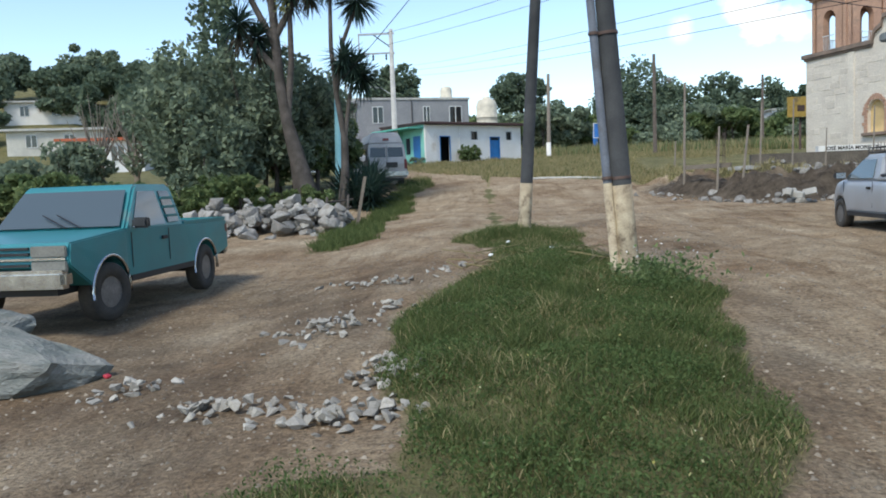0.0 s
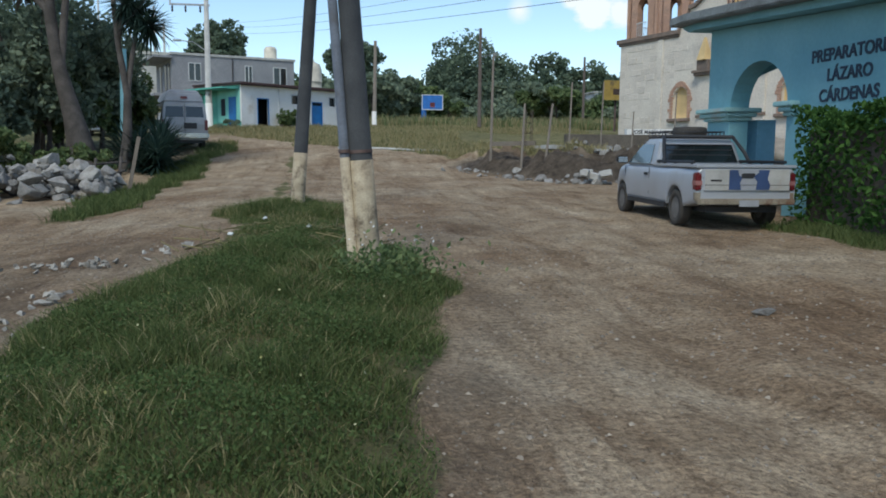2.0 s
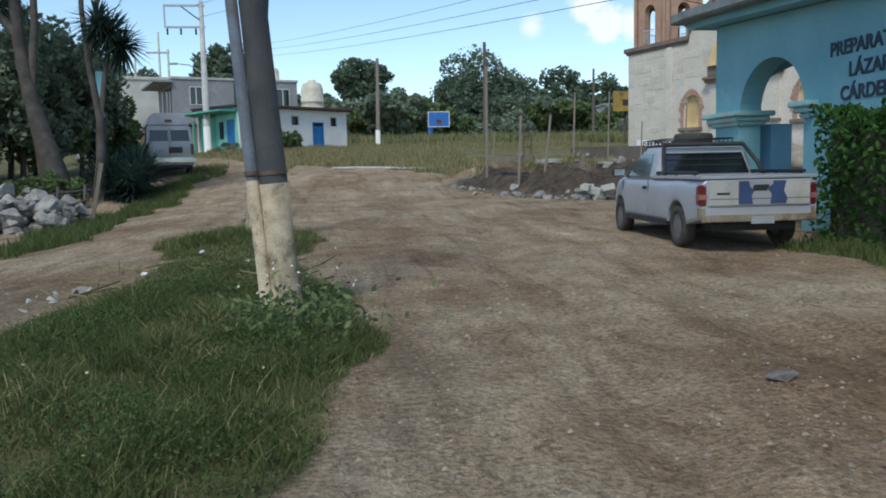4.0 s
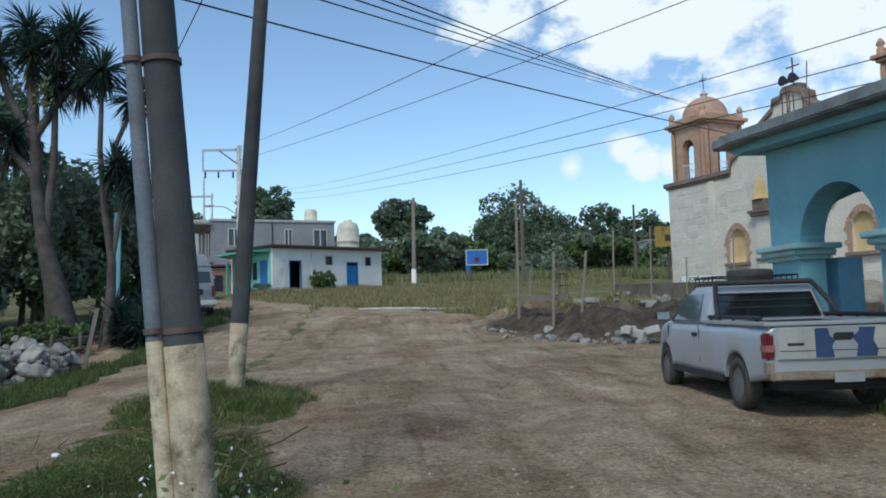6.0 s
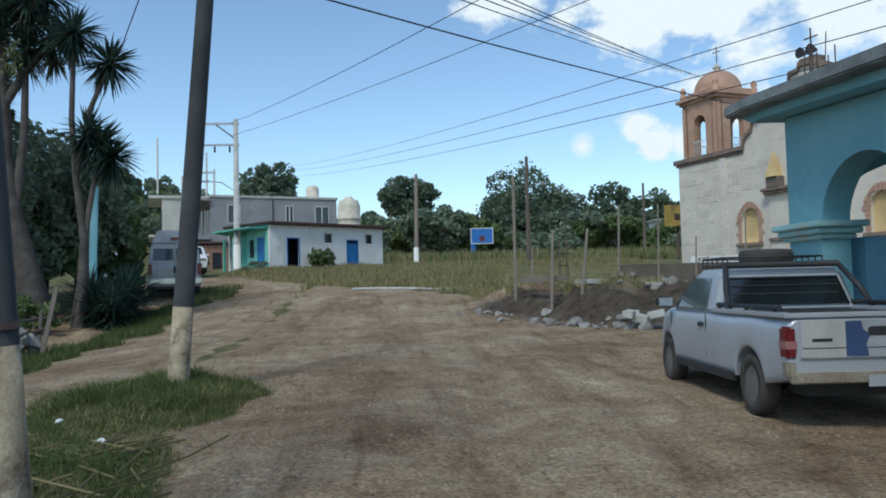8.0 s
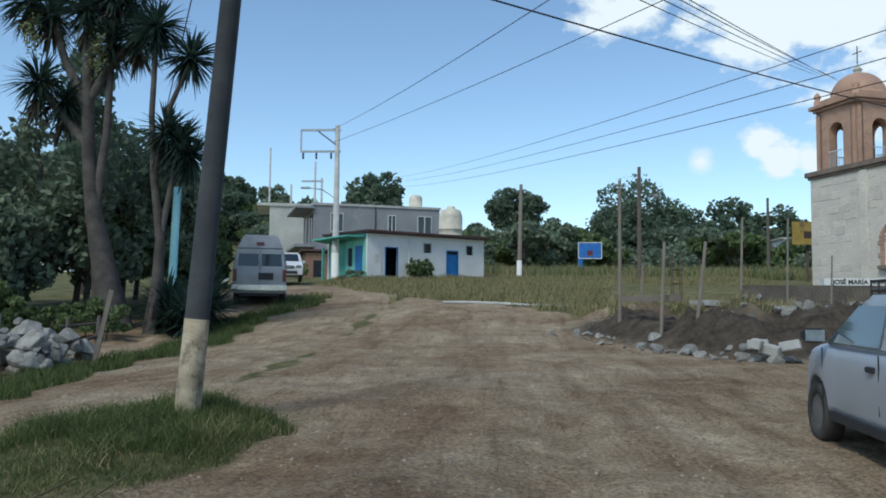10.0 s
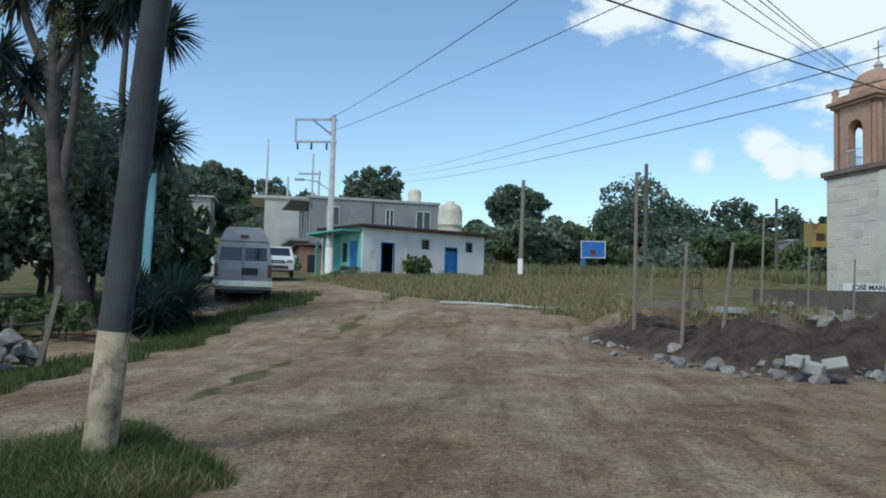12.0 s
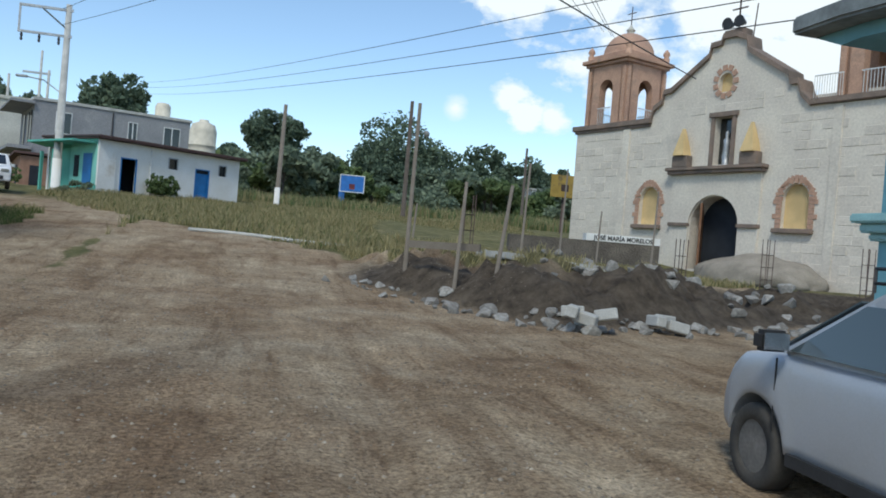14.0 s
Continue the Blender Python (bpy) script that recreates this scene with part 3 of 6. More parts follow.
        for a in (0.0, 3.1):
            for b in (0.4, 3.5):
                part("finial", lathe(bmesh.new(), [(0.2, 13.3 + z), (0.2, 13.62 + z), (0.12, 13.68 + z), (0.22, 13.85 + z), (0.16, 14.0 + z), (0.05, 14.15 + z)], 12, s0 + a, b), M_cantera, ch)
        prof = [(1.5 * math.cos(t), 13.62 + z + 1.45 * math.sin(t)) for t in np.linspace(0, 1.45, 12)]
        part("dome", lathe(bmesh.new(), prof, 28, s0 + 1.55, 1.95), M_cantera, ch)
        part("lantern", lathe(bmesh.new(), [(0.25, 14.9 + z), (0.2, 15.2 + z), (0.28, 15.25 + z), (0.12, 15.45 + z), (0.03, 15.6 + z)], 14, s0 + 1.55, 1.95), M_cream_wall, ch)
        bm = box(bmesh.new(), s0 + 1.53, s0 + 1.57, 1.93, 1.97, 15.5 + z, 16.7 + z)
        box(bm, s0 + 1.2, s0 + 1.9, 1.935, 1.965, 16.28 + z, 16.33 + z)
        part("iron_cross", bm, M_iron, ch)

    belfry(-4.15)
    belfry(12.0)
    rail = part("balcony_rail", box(bmesh.new(), 10.95, 12.3, 0.09, 0.13, 10.33 + z, 10.38 + z), M_white_iron, ch)
    for i in range(12):
        part("bar", box(bmesh.new(), 10.95 + i * 0.12, 10.97 + i * 0.12, 0.1, 0.12, 9.3 + z, 10.33 + z), M_white_iron, rail)
    # door surround
    bm = box(bmesh.new(), 3.3, 9.0, -0.4, 0.0, 6.15 + z, 6.32 + z)
    box(bm, 3.2, 9.1, -0.5, 0.0, 6.32 + z, 6.5 + z)
    part("door_cornice", bm, M_cantera_dark, ch, bevel=0.03)
    bm = plate(bmesh.new(), sh([(3.5, 0.6), (3.5, 6.15), (8.8, 6.15), (8.8, 0.6), (7.72, 0.6)] + list(reversed(arch_pts(4.7, 7.7, 0.6, 3.6)))[1:-1] + [(4.68, 0.6)]), [], -0.12, 0.0)
    part("door_surround", bm, M_stone_wall, ch)
    for a, b in ((3.45, 4.72), (7.68, 8.85)):
        part("impost", box(bmesh.new(), a, b, -0.24, 0.02, 3.5 + z, 3.68 + z), M_cantera_dark, ch, bevel=0.02)
    # thin near-black sheet before the solid nave, painted shade for the doorway
    part("doorway_shade_sheet", box(bmesh.new(), 4.4, 8.0, 0.905, 0.915, 0.6 + z, 5.3 + z), M_shade_fill, ch)
    part("door_leaf", box(bmesh.new(), 0, 1.25, 0, 0.1, 0.6 + z, 4.7 + z), M_old_wood, ch, "open brown wooden door leaf", m=pose(4.8, 0.8, 0, 0, 0, -55))
    # niches
    for c in (1.82, 10.58):
        part("niche_panel", box(bmesh.new(), c - 0.7, c + 0.7, 0.25, 0.3, 3.5 + z, 5.7 + z), M_ochre, ch, "faded ochre niche back")
        part("niche_sill", box(bmesh.new(), c - 1.0, c + 1.0, -0.25, 0.0, 3.32 + z, 3.53 + z), M_cantera_dark, ch, bevel=0.03)
        for i in range(13):
            a = math.pi * i / 12
            m = pose(c - 0.86 * math.cos(a), -0.05, 4.9 + z + 0.86 * math.sin(a), 0, 90 - math.degrees(a), 0)
            part("voussoir", box(bmesh.new(), -0.09, 0.09, 0, 0.1, -0.17, 0.2), M_cantera, ch, m=m)
        for i in range(6):
            for sgn in (-1, 1):
                w = 0.42 if i % 3 == 2 else 0.26
                x0, x1 = sorted((c + sgn * 0.68, c + sgn * (0.68 + w)))
                part("quoin", box(bmesh.new(), x0, x1, -0.05, 0.03, 3.55 + z + i * 0.22, 3.75 + z + i * 0.22), M_cantera, ch)
    part("niche_panel", box(bmesh.new(), 5.8, 6.7, 0.25, 0.3, 10.15 + z, 11.2 + z), M_ochre, ch)
    for i in range(11):
        a = math.pi * 2 * i / 11
        part("voussoir", box(bmesh.new(), -0.13, 0.13, 0, 0.1, -0.12, 0.16), M_cantera, ch, m=pose(6.25 + 0.58 * math.cos(a), -0.05, 10.7 + z + 0.68 * math.sin(a), 0, -math.degrees(a) + 90, 0))
    bm = box(bmesh.new(), 5.6, 5.85, -0.08, 0.0, 6.5 + z, 8.98 + z)
    box(bm, 6.85, 7.1, -0.08, 0.0, 6.5 + z, 8.98 + z)
    box(bm, 5.5, 7.2, -0.14, 0.0, 8.95 + z, 9.2 + z)
    part("window_frame", bm, M_cantera_dark, ch, bevel=0.02)
    part("window_pane", box(bmesh.new(), 5.85, 6.85, 0.4, 0.42, 6.6 + z, 8.95 + z), M_glass, ch)
    bm = lathe(bmesh.new(), [(0.16, 6.6 + z), (0.2, 7.0 + z), (0.14, 7.5 + z), (0.17, 7.8 + z), (0.07, 8.0 + z), (0.1, 8.15 + z), (0.03, 8.3 + z)], 12, 6.4, 0.25)
    part("statue", bm, M_galv, ch)
    for c in (4.1, 8.2):
        part("pedestal", box(bmesh.new(), c - 0.5, c + 0.5, -0.45, -0.02, 6.5 + z, 7.1 + z), M_cantera_dark, ch, bevel=0.03)
        bm = bmesh.new()
        bmesh.ops.create_cone(bm, segments=4, radius1=0.5, radius2=0.08, depth=1.4, cap_ends=True, matrix=pose(c, -0.26, 7.8 + z, 0, 0, 45))
        part("obelisk", bm, M_ochre, ch)
    part("gable_pedestal", box(bmesh.new(), 5.8, 7.0, 0.1, 0.8, 12.9 + z, 13.3 + z), M_cantera_dark, ch, bevel=0.04)
    bm = box(bmesh.new(), 6.38, 6.44, 0.4, 0.46, 13.3 + z, 14.9 + z)
    box(bm, 5.95, 6.87, 0.41, 0.45, 14.35 + z, 14.42 + z)
    part("iron_cross", bm, M_iron, ch)
    for s in (6.05, 6.75):
        bm = bmesh.new()
        bmesh.ops.create_cone(bm, segments=14, radius1=0.08, radius2=0.3, depth=0.5, cap_ends=True, matrix=pose(s, 0.2, 13.6 + z, 90, 0, 0))
        part("loudspeaker", bm, M_plastic, ch)
    part("antenna_mast", tube(bmesh.new(), [(7.3, 0.4, 12.6 + z), (7.45, 0.4, 14.4 + z)], 0.03, 6), M_iron, ch)


build_church()


# ---- white house with blue doors ----
def build_house():
    h = thing("white_house", pose(-1.806, 62.758, 2.5, 0, 0, 38), "single-storey white house with blue doors and mint end", "house")
    rect = lambda a, b, c, d: [(a, c - 2.5), (a, d - 2.5), (b, d - 2.5), (b, c - 2.5)]
    ops = [rect(0.03, 1.02, 2.86, 4.95), rect(4.87, 5.88, 2.95, 4.92), rect(3.0, 3.65, 4.67, 5.34), rect(6.53, 7.12, 4.66, 5.34)]
    part("front_wall", plate(bmesh.new(), rect(-1.25, 8.1, 2.2, 5.78), ops, 0, 0.2), M_white, h, "whitewashed front wall")
    part("corner_pier", box(bmesh.new(), -1.3, -0.25, -0.06, -0.003, -0.3, 3.26), M_white, h)
    part("side_wall", box(bmesh.new(), -1.25, -1.05, 0.2, 3.1, -0.3, 3.3), M_mint, h, "mint green end wall")
    part("side_dado", box(bmesh.new(), -1.27, -1.252, 0.02, 3.1, -0.3, 0.75), M_mint_dark, h)
    part("back_wall", box(bmesh.new(), -1.25, 8.1, 5.6, 5.8, -0.3, 3.2), M_white, h)
    part("end_wall", box(bmesh.new(), 7.9, 8.1, 0.2, 5.6, -0.3, 3.2), M_white, h)
    part("porch_back_wall", box(bmesh.new(), -1.05, -0.9, 3.1, 5.6, -0.3, 3.2), M_mint_dark, h)
    part("side_door", box(bmesh.new(), -1.3, -1.26, 0.7, 1.6, 0.15, 2.5), M_blue_door, h, "blue painted side door")
    part("side_window", box(bmesh.new(), -1.29, -1.26, 2.1, 2.6, 1.2, 2.4), M_shade_fill, h)
    part("porch_post", box(bmesh.new(), -2.3, -2.15, 4.4, 4.55, -0.3, 2.5), M_mint_dark, h)
    part("porch_post", box(bmesh.new(), -2.3, -2.15, 3.0, 3.15, -0.3, 2.6), M_mint_dark, h)
    bm = box(bmesh.new(), -2.6, -1.0, 0.3, 5.6, 3.0, 3.12, Matrix.Translation((0, 0, 0)))
    part("porch_roof", bm, M_mint_dark, h, bevel=0.02)
    part("awning", box(bmesh.new(), -3.0, -1.9, 3.2, 5.4, 2.3, 2.36, pose(0, 0, 0.3, 0, 8, 0)), M_mint_dark, h)
    roof = part("roof", box(bmesh.new(), -1.5, 8.4, -0.42, 6.0, 3.3, 3.42), M_tile_roof, h, "dark brown corrugated roof")
    rib = part("roof_rib", tube(bmesh.new(), [(0, -0.45, 3.42), (0, 6.1, 3.5)], 0.075, 6), M_tile_roof, roof, m=pose(-1.5, 0, 0))
    for i in range(1, 66):
        o = new("roof_rib", rib.data)
        o.parent = roof
        o.matrix_local = pose(-1.5 + i * 0.15, 0, 0)
    part("door", box(bmesh.new(), 0, 0.95, -0.02, 0.03, 0.36, 2.42), M_blue_door, h, "open dark blue door", m=pose(0.06, 0.2, 0, 0, 0, 70))
    part("door", box(bmesh.new(), 4.88, 5.87, 0.08, 0.13, 0.3, 2.15), M_blue_door, h, "closed blue metal door")
    for a, b, c, d in ((0.03, 1.02, 2.86, 4.95), (4.87, 5.88, 2.95, 4.92), (3.0, 3.65, 4.67, 5.34), (6.53, 7.12, 4.66, 5.34)):
        bm = bmesh.new()
        for q in ((a, a + 0.06, c, d), (b - 0.06, b, c, d), (a, b, d - 0.06, d)):
            box(bm, q[0], q[1], -0.03, 0.05, q[2] - 2.5, q[3] - 2.5)
        part("frame", bm, M_blue_door if b - a > 0.8 else M_galv, h)
    for a, b in ((3.0, 3.65), (6.53, 7.12)):
        part("window_pane", box(bmesh.new(), a, b, 0.12, 0.13, 2.17, 2.84), M_glass, h)
    part("door_transom", box(bmesh.new(), 4.9, 5.85, 0.09, 0.11, 2.16, 2.42), M_shade_fill, h)
    # near-black partition behind the openings, indoor shade given as colour
    part("room_shade_sheet", box(bmesh.new(), -0.9, 7.8, 2.2, 2.3, -0.3, 3.2), M_shade_fill, h)
    part("wall_pipe", tube(bmesh.new(), [(1.85, -0.04, 0.4), (1.85, -0.04, 3.2)], 0.03, 6), M_white_iron, h)
    t = thing("water_tank", pose(1.96, 72, 6.0), "cream plastic water tank above a flat roof", "water tank")
    prof = [(0.72, 0), (0.72, 0.2), (0.75, 0.22), (0.72, 0.24), (0.72, 0.7), (0.75, 0.72), (0.72, 0.74), (0.72, 1.5), (0.6, 1.85), (0.25, 2.0), (0.25, 2.1)]
    part("tank_body", lathe(bmesh.new(), [(r * 1.25, z * 1.28) for r, z in prof], 24), M_tank, t)
    st = thing("tank_stand", pose(1.96, 72, 3.0), "grey block plinth behind the house", "plinth")
    part("plinth_body", box(bmesh.new(), -1, 1, -1, 1, -0.3, 2.99), M_cement, st)


build_house()


# ---- houses up the road ----
def window_in(h, x0, x1, z0, z1, y, frame_mat=M_white_iron):
    w = part("window", box(bmesh.new(), x0, x1, y - 0.02, y + 0.02, z0, z1), M_glass, h)
    bm = bmesh.new()
    c = (x0 + x1) / 2
    for q in ((x0 - 0.06, x0, z0, z1), (x1, x1 + 0.06, z0, z1), (c - 0.04, c + 0.04, z0, z1), (x0 - 0.06, x1 + 0.06, z1, z1 + 0.06), (x0 - 0.06, x1 + 0.06, z0 - 0.06, z0)):
        box(bm, q[0], q[1], y - 0.06, y + 0.01, q[2], q[3])
    part("frame", bm, frame_mat, w)


def build_far_houses():
    g = thing("grey_house", pose(-10.3, 79, 2.8, 0, 0, 20), "two-storey bare cement house with white window frames", "house")
    part("wall", box(bmesh.new(), 0, 11.3, 0, 8, -0.5, 6.9), M_cement, g)
    part("parapet", box(bmesh.new(), -0.1, 11.4, -0.1, 8.1, 6.9, 7.1), M_concrete, g)
    for a, b in ((1.5, 2.5), (6.6, 7.2), (9.3, 10.5)):
        window_in(g, a, b, 4.7, 6.2, 0)
    part("canopy", box(bmesh.new(), -1.6, 0.0, -0.3, 8, 6.55, 6.75), M_cement, g, bevel=0.02)
    part("canopy", box(bmesh.new(), -1.6, 0.0, -0.3, 8, 3.2, 3.45), M_cement, g, bevel=0.02)
    for b in (0.8, 2.4, 5.0):
        part("window", box(bmesh.new(), -0.05, 0.0, b, b + 0.9, 3.9, 6.2), M_glass, g)
    part("drain_pipe", tube(bmesh.new(), [(5.4, -0.06, 0), (5.4, -0.06, 6.8)], 0.05, 6), M_plastic, g)
    t = thing("water_tank", pose(-1.9, 83.2, 9.9), "small cream water tank on the grey roof", "water tank")
    part("tank_body", lathe(bmesh.new(), [(0.6, 0), (0.6, 0.9), (0.45, 1.15), (0.2, 1.2)], 18), M_tank, t)
    b = thing("brick_house", pose(-9.6, 73.5, 2.6, 0, 0, 20), "low bare brick house with a sloping roof", "house")
    part("wall", box(bmesh.new(), 0, 4.0, 0, 5, -0.5, 2.6), M_brickwall, b)
    part("roof", box(bmesh.new(), -0.4, 4.4, -0.4, 5.4, 2.6, 2.75, pose(0, 0, 0.1, -4, 0, 0)), M_tile_roof, b)
    part("door", box(bmesh.new(), 0.6, 1.3, -0.04, 0.0, 0, 2.0), M_shade_fill, b)
    part("door", box(bmesh.new(), -0.04, 0.0, 1.2, 2.1, 0, 2.0), M_shade_fill, b)
    c = thing("cream_house", pose(-18.0, 92, 3.6, 0, 0, 16), "two-storey cream house with flat roof and canopies", "house")
    part("wall", box(bmesh.new(), 0, 7.5, 0, 9, -0.5, 7.6), M_cream_wall, c)
    part("canopy", box(bmesh.new(), -1.3, 7.6, -0.15, 9.1, 7.6, 7.9), M_cream_wall, c)
    part("canopy", box(bmesh.new(), -1.3, 0, -0.15, 9.1, 3.6, 3.85), M_cream_wall, c)
    for b0 in (0.8, 3.4):
        for z0 in (0.8, 4.6):
            part("window", box(bmesh.new(), -0.05, 0.0, b0, b0 + 1.2, z0, z0 + 2.0), M_glass, c)
    for x, y, w, z, mat, lab in ((-38, 118, 9, 7, M_cream_wall, "cream hillside house among trees"), (-24, 128, 6, 8, M_cement, "grey hillside house with a flat roof"), (-46, 90, 10, 4.5, M_cream_wall, "low cream house on the hillside"), (-33, 74, 7, 4.6, M_white, "pale house behind the hedge"), (-58, 110, 10, 4.5, M_white, "white hillside house with balustrade")):
        q = thing("hillside_house", pose(x, y, hz(x, y), 0, 0, 14), lab, "house", "houses on the hillside")
        part("wall", box(bmesh.new(), -w / 2, w / 2, 0, 6, -2, z * 0.62), mat, q)
        part("roof", box(bmesh.new(), -w / 2 - 0.5, w / 2 + 0.5, -0.5, 6.5, z * 0.62, z * 0.62 + 0.25), M_orange_roof if w == 7 else M_concrete, q)
        for k in (-0.3, 0.1):
            window_in(q, w * k, w * k + 1.1, 1.0, 2.3, 0)
    s = thing("small_house", pose(49, 128, hz(49, 128)), "small white house among the far trees", "house")
    part("wall", box(bmesh.new(), -2.5, 2.5, 0, 5, -1, 5), M_white, s)
    part("roof", box(bmesh.new(), -2.8, 2.8, -0.3, 5.3, 5, 5.2), M_concrete, s)


build_far_houses()


# ---- turquoise school building ----
def text(words, size, parent, m, mat=M_letter):
    cu = bpy.data.curves.new("lettering", "FONT")
    cu.body, cu.size, cu.extrude, cu.align_x, cu.offset = words, size, 0.006, "CENTER", 0.008
    cu.materials.append(mat)
    ob = new("lettering", cu)
    ob.parent = parent
    ob.matrix_local = m
    return ob


def build_school():
    s = thing("school_building", pose(12.0, 22.7, -0.17, 0, 0, -90) @ Matrix.Diagonal((1.06, 1.06, 1.06, 1)), "turquoise school portico with arches and concrete eave", "building")
    # local x runs back along the wall, local y away from the road
    outer = [(0, -0.4), (0, 4.1), (7.5, 3.62), (16, 3.62), (16, -0.4), (3.2, -0.4)] + list(reversed(arch_pts(1.0, 3.2, -0.4, 2.25, 16, 0.95)))[1:-1] + [(1.0, -0.4)]
    part("front_wall", plate(bmesh.new(), outer, [], 0, 0.45), M_teal_wall, s)
    fall = lambda x: -0.065 * max(0.0, min(x, 7.5))
    slab = [(x, 4.47 + fall(x)) for x in (-0.75, 0, 7.5, 16.5)]
    part("roof_slab", plate(bmesh.new(), slab + [(x, z - 0.2) for x, z in reversed(slab)], [], -0.72, 5.2), M_slab, s, "weathered concrete roof slab", bevel=0.03)
    part("eave_soffit", plate(bmesh.new(), [(-0.3, 4.10), (-0.7, 4.265), (0, 4.265), (7.5, 4.265 + fall(7.5)), (16.2, 4.265 + fall(7.5)), (16.2, 4.12 + fall(7.5)), (7.5, 4.12 + fall(7.5)), (0, 4.12)], [], -0.42, 4.6), M_teal_wall, s)
    for x0, x1 in ((-0.14, 1.12), (3.1, 3.55)):
        bm = box(bmesh.new(), x0 + 0.06, x1 - 0.06, -0.08, 0.53, 2.02, 2.1)
        box(bm, x0, x1, -0.15, 0.6, 2.1, 2.2)
        box(bm, x0 - 0.07, x1 + 0.07, -0.22, 0.67, 2.2, 2.3)
        part("impost", bm, M_teal_trim, s, bevel=0.02)
    part("pier_plinth", box(bmesh.new(), -0.04, 1.04, -0.04, 0.49, -0.4, 0.12), M_teal_trim, s)
    # end arcade on the church side and the piers behind
    part("end_pier", box(bmesh.new(), 0, 0.45, 3.9, 4.6, -0.4, 4.1), M_teal_wall, s)
    outer = [(0.45, 2.25), (0.45, 4.1), (3.9, 4.1), (3.9, 2.25)] + [(2.175 + 1.725 * math.cos(math.pi * k / 14), 2.25 + 1.1 * math.sin(math.pi * k / 14)) for k in range(1, 14)]
    part("end_arch", plate(bmesh.new(), outer, [], -0.45, 0), M_teal_wall, s, m=pose(0, 0, 0, 0, 0, 90))
    part("back_pier", box(bmesh.new(), 0.45, 0.88, 0.75, 1.2, -0.4, 2.05), M_pale_blue, s, "pale blue low pier")
    part("back_wall", box(bmesh.new(), 4.4, 16, 4.2, 4.6, -0.4, 3.6), M_teal_wall, s)
    part("side_wall", box(bmesh.new(), 3.6, 4.0, 0.45, 4.6, -0.4, 3.85), M_teal_wall, s)
    part("rear_end_wall", box(bmesh.new(), 15.6, 16, 0.45, 4.2, -0.4, 3.6), M_teal_wall, s)
    for words, size, x, z in (("PREPARATORIA", 0.31, 5.0, 2.9), ("LÁZARO", 0.31, 5.0, 2.54), ("CÁRDENAS", 0.31, 5.0, 2.18)):
        text(words, size, s, pose(x, -0.012, z + 0.05, 90, 0, 0))
    rnd = random.Random(3)
    for k in range(7):
        x, y = 0.3 + rnd.random() * 0.6, 0.1 + rnd.random() * 0.5
        part("rebar", tube(bmesh.new(), [(x, y, 4.4), (x + rnd.uniform(-.05, .05), y, 4.9 + rnd.random() * 0.35)], 0.012, 5), M_iron, s)
    h = thing("hedge", pose(11.35, 12.7, -0.25), "dense clipped green hedge against the turquoise wall", "hedge")
    rng = np.random.default_rng(5)
    n = 16000
    u = rng.random((n, 3))
    face = rng.integers(0, 3, n)
    p = np.stack([(u[:, 0] - 0.5) * 0.9, (u[:, 1] - 0.5) * 9.4, u[:, 2] * 2.15], -1)
    p[face == 0, 0] = -0.45 + 0.2 * rng.random((face == 0).sum()) ** 2
    p[face == 1, 2] = 2.15 - 0.25 * rng.random((face == 1).sum()) ** 2
    p[:, 2] += 0.12 * np.sin(p[:, 1] * 3) + 0.05 * np.sin(p[:, 1] * 11)
    p[:, 0] += 0.10 * np.sin(p[:, 1] * 2.3) * np.sin(p[:, 2] * 3)
    leaves("foliage", p, 0.06, L_hedge, h, rng)
    part("woody_core", box(bmesh.new(), -0.25, 0.4, -4.4, 4.4, 0, 1.85), M_bark_dark, h)


def leaf_quads(p, size, rng, droop=0.3, aspect=0.5):
    n = len(p)
    d = rng.normal(size=(n, 3))
    d[:, 2] -= droop
    d /= np.linalg.norm(d, axis=1, keepdims=True)
    a = np.cross(d, rng.normal(size=(n, 3)))
    a /= np.linalg.norm(a, axis=1, keepdims=True) + 1e-9
    s = (size * (0.6 + 0.8 * rng.random(n)))[:, None]
    v = np.stack([p - d * s, p + a * s * aspect, p + d * s, p - a * s * aspect], 1).reshape(-1, 3)
    return v, np.arange(4 * n).reshape(-1, 4)


def leaves(name, p, size, mat, parent, rng, droop=0.3, aspect=0.5):
    v, f = leaf_quads(p, size, rng, droop, aspect)
    ob = new(name, mesh_np(name, v, f, mat))
    ob.parent = parent
    return ob


build_school()


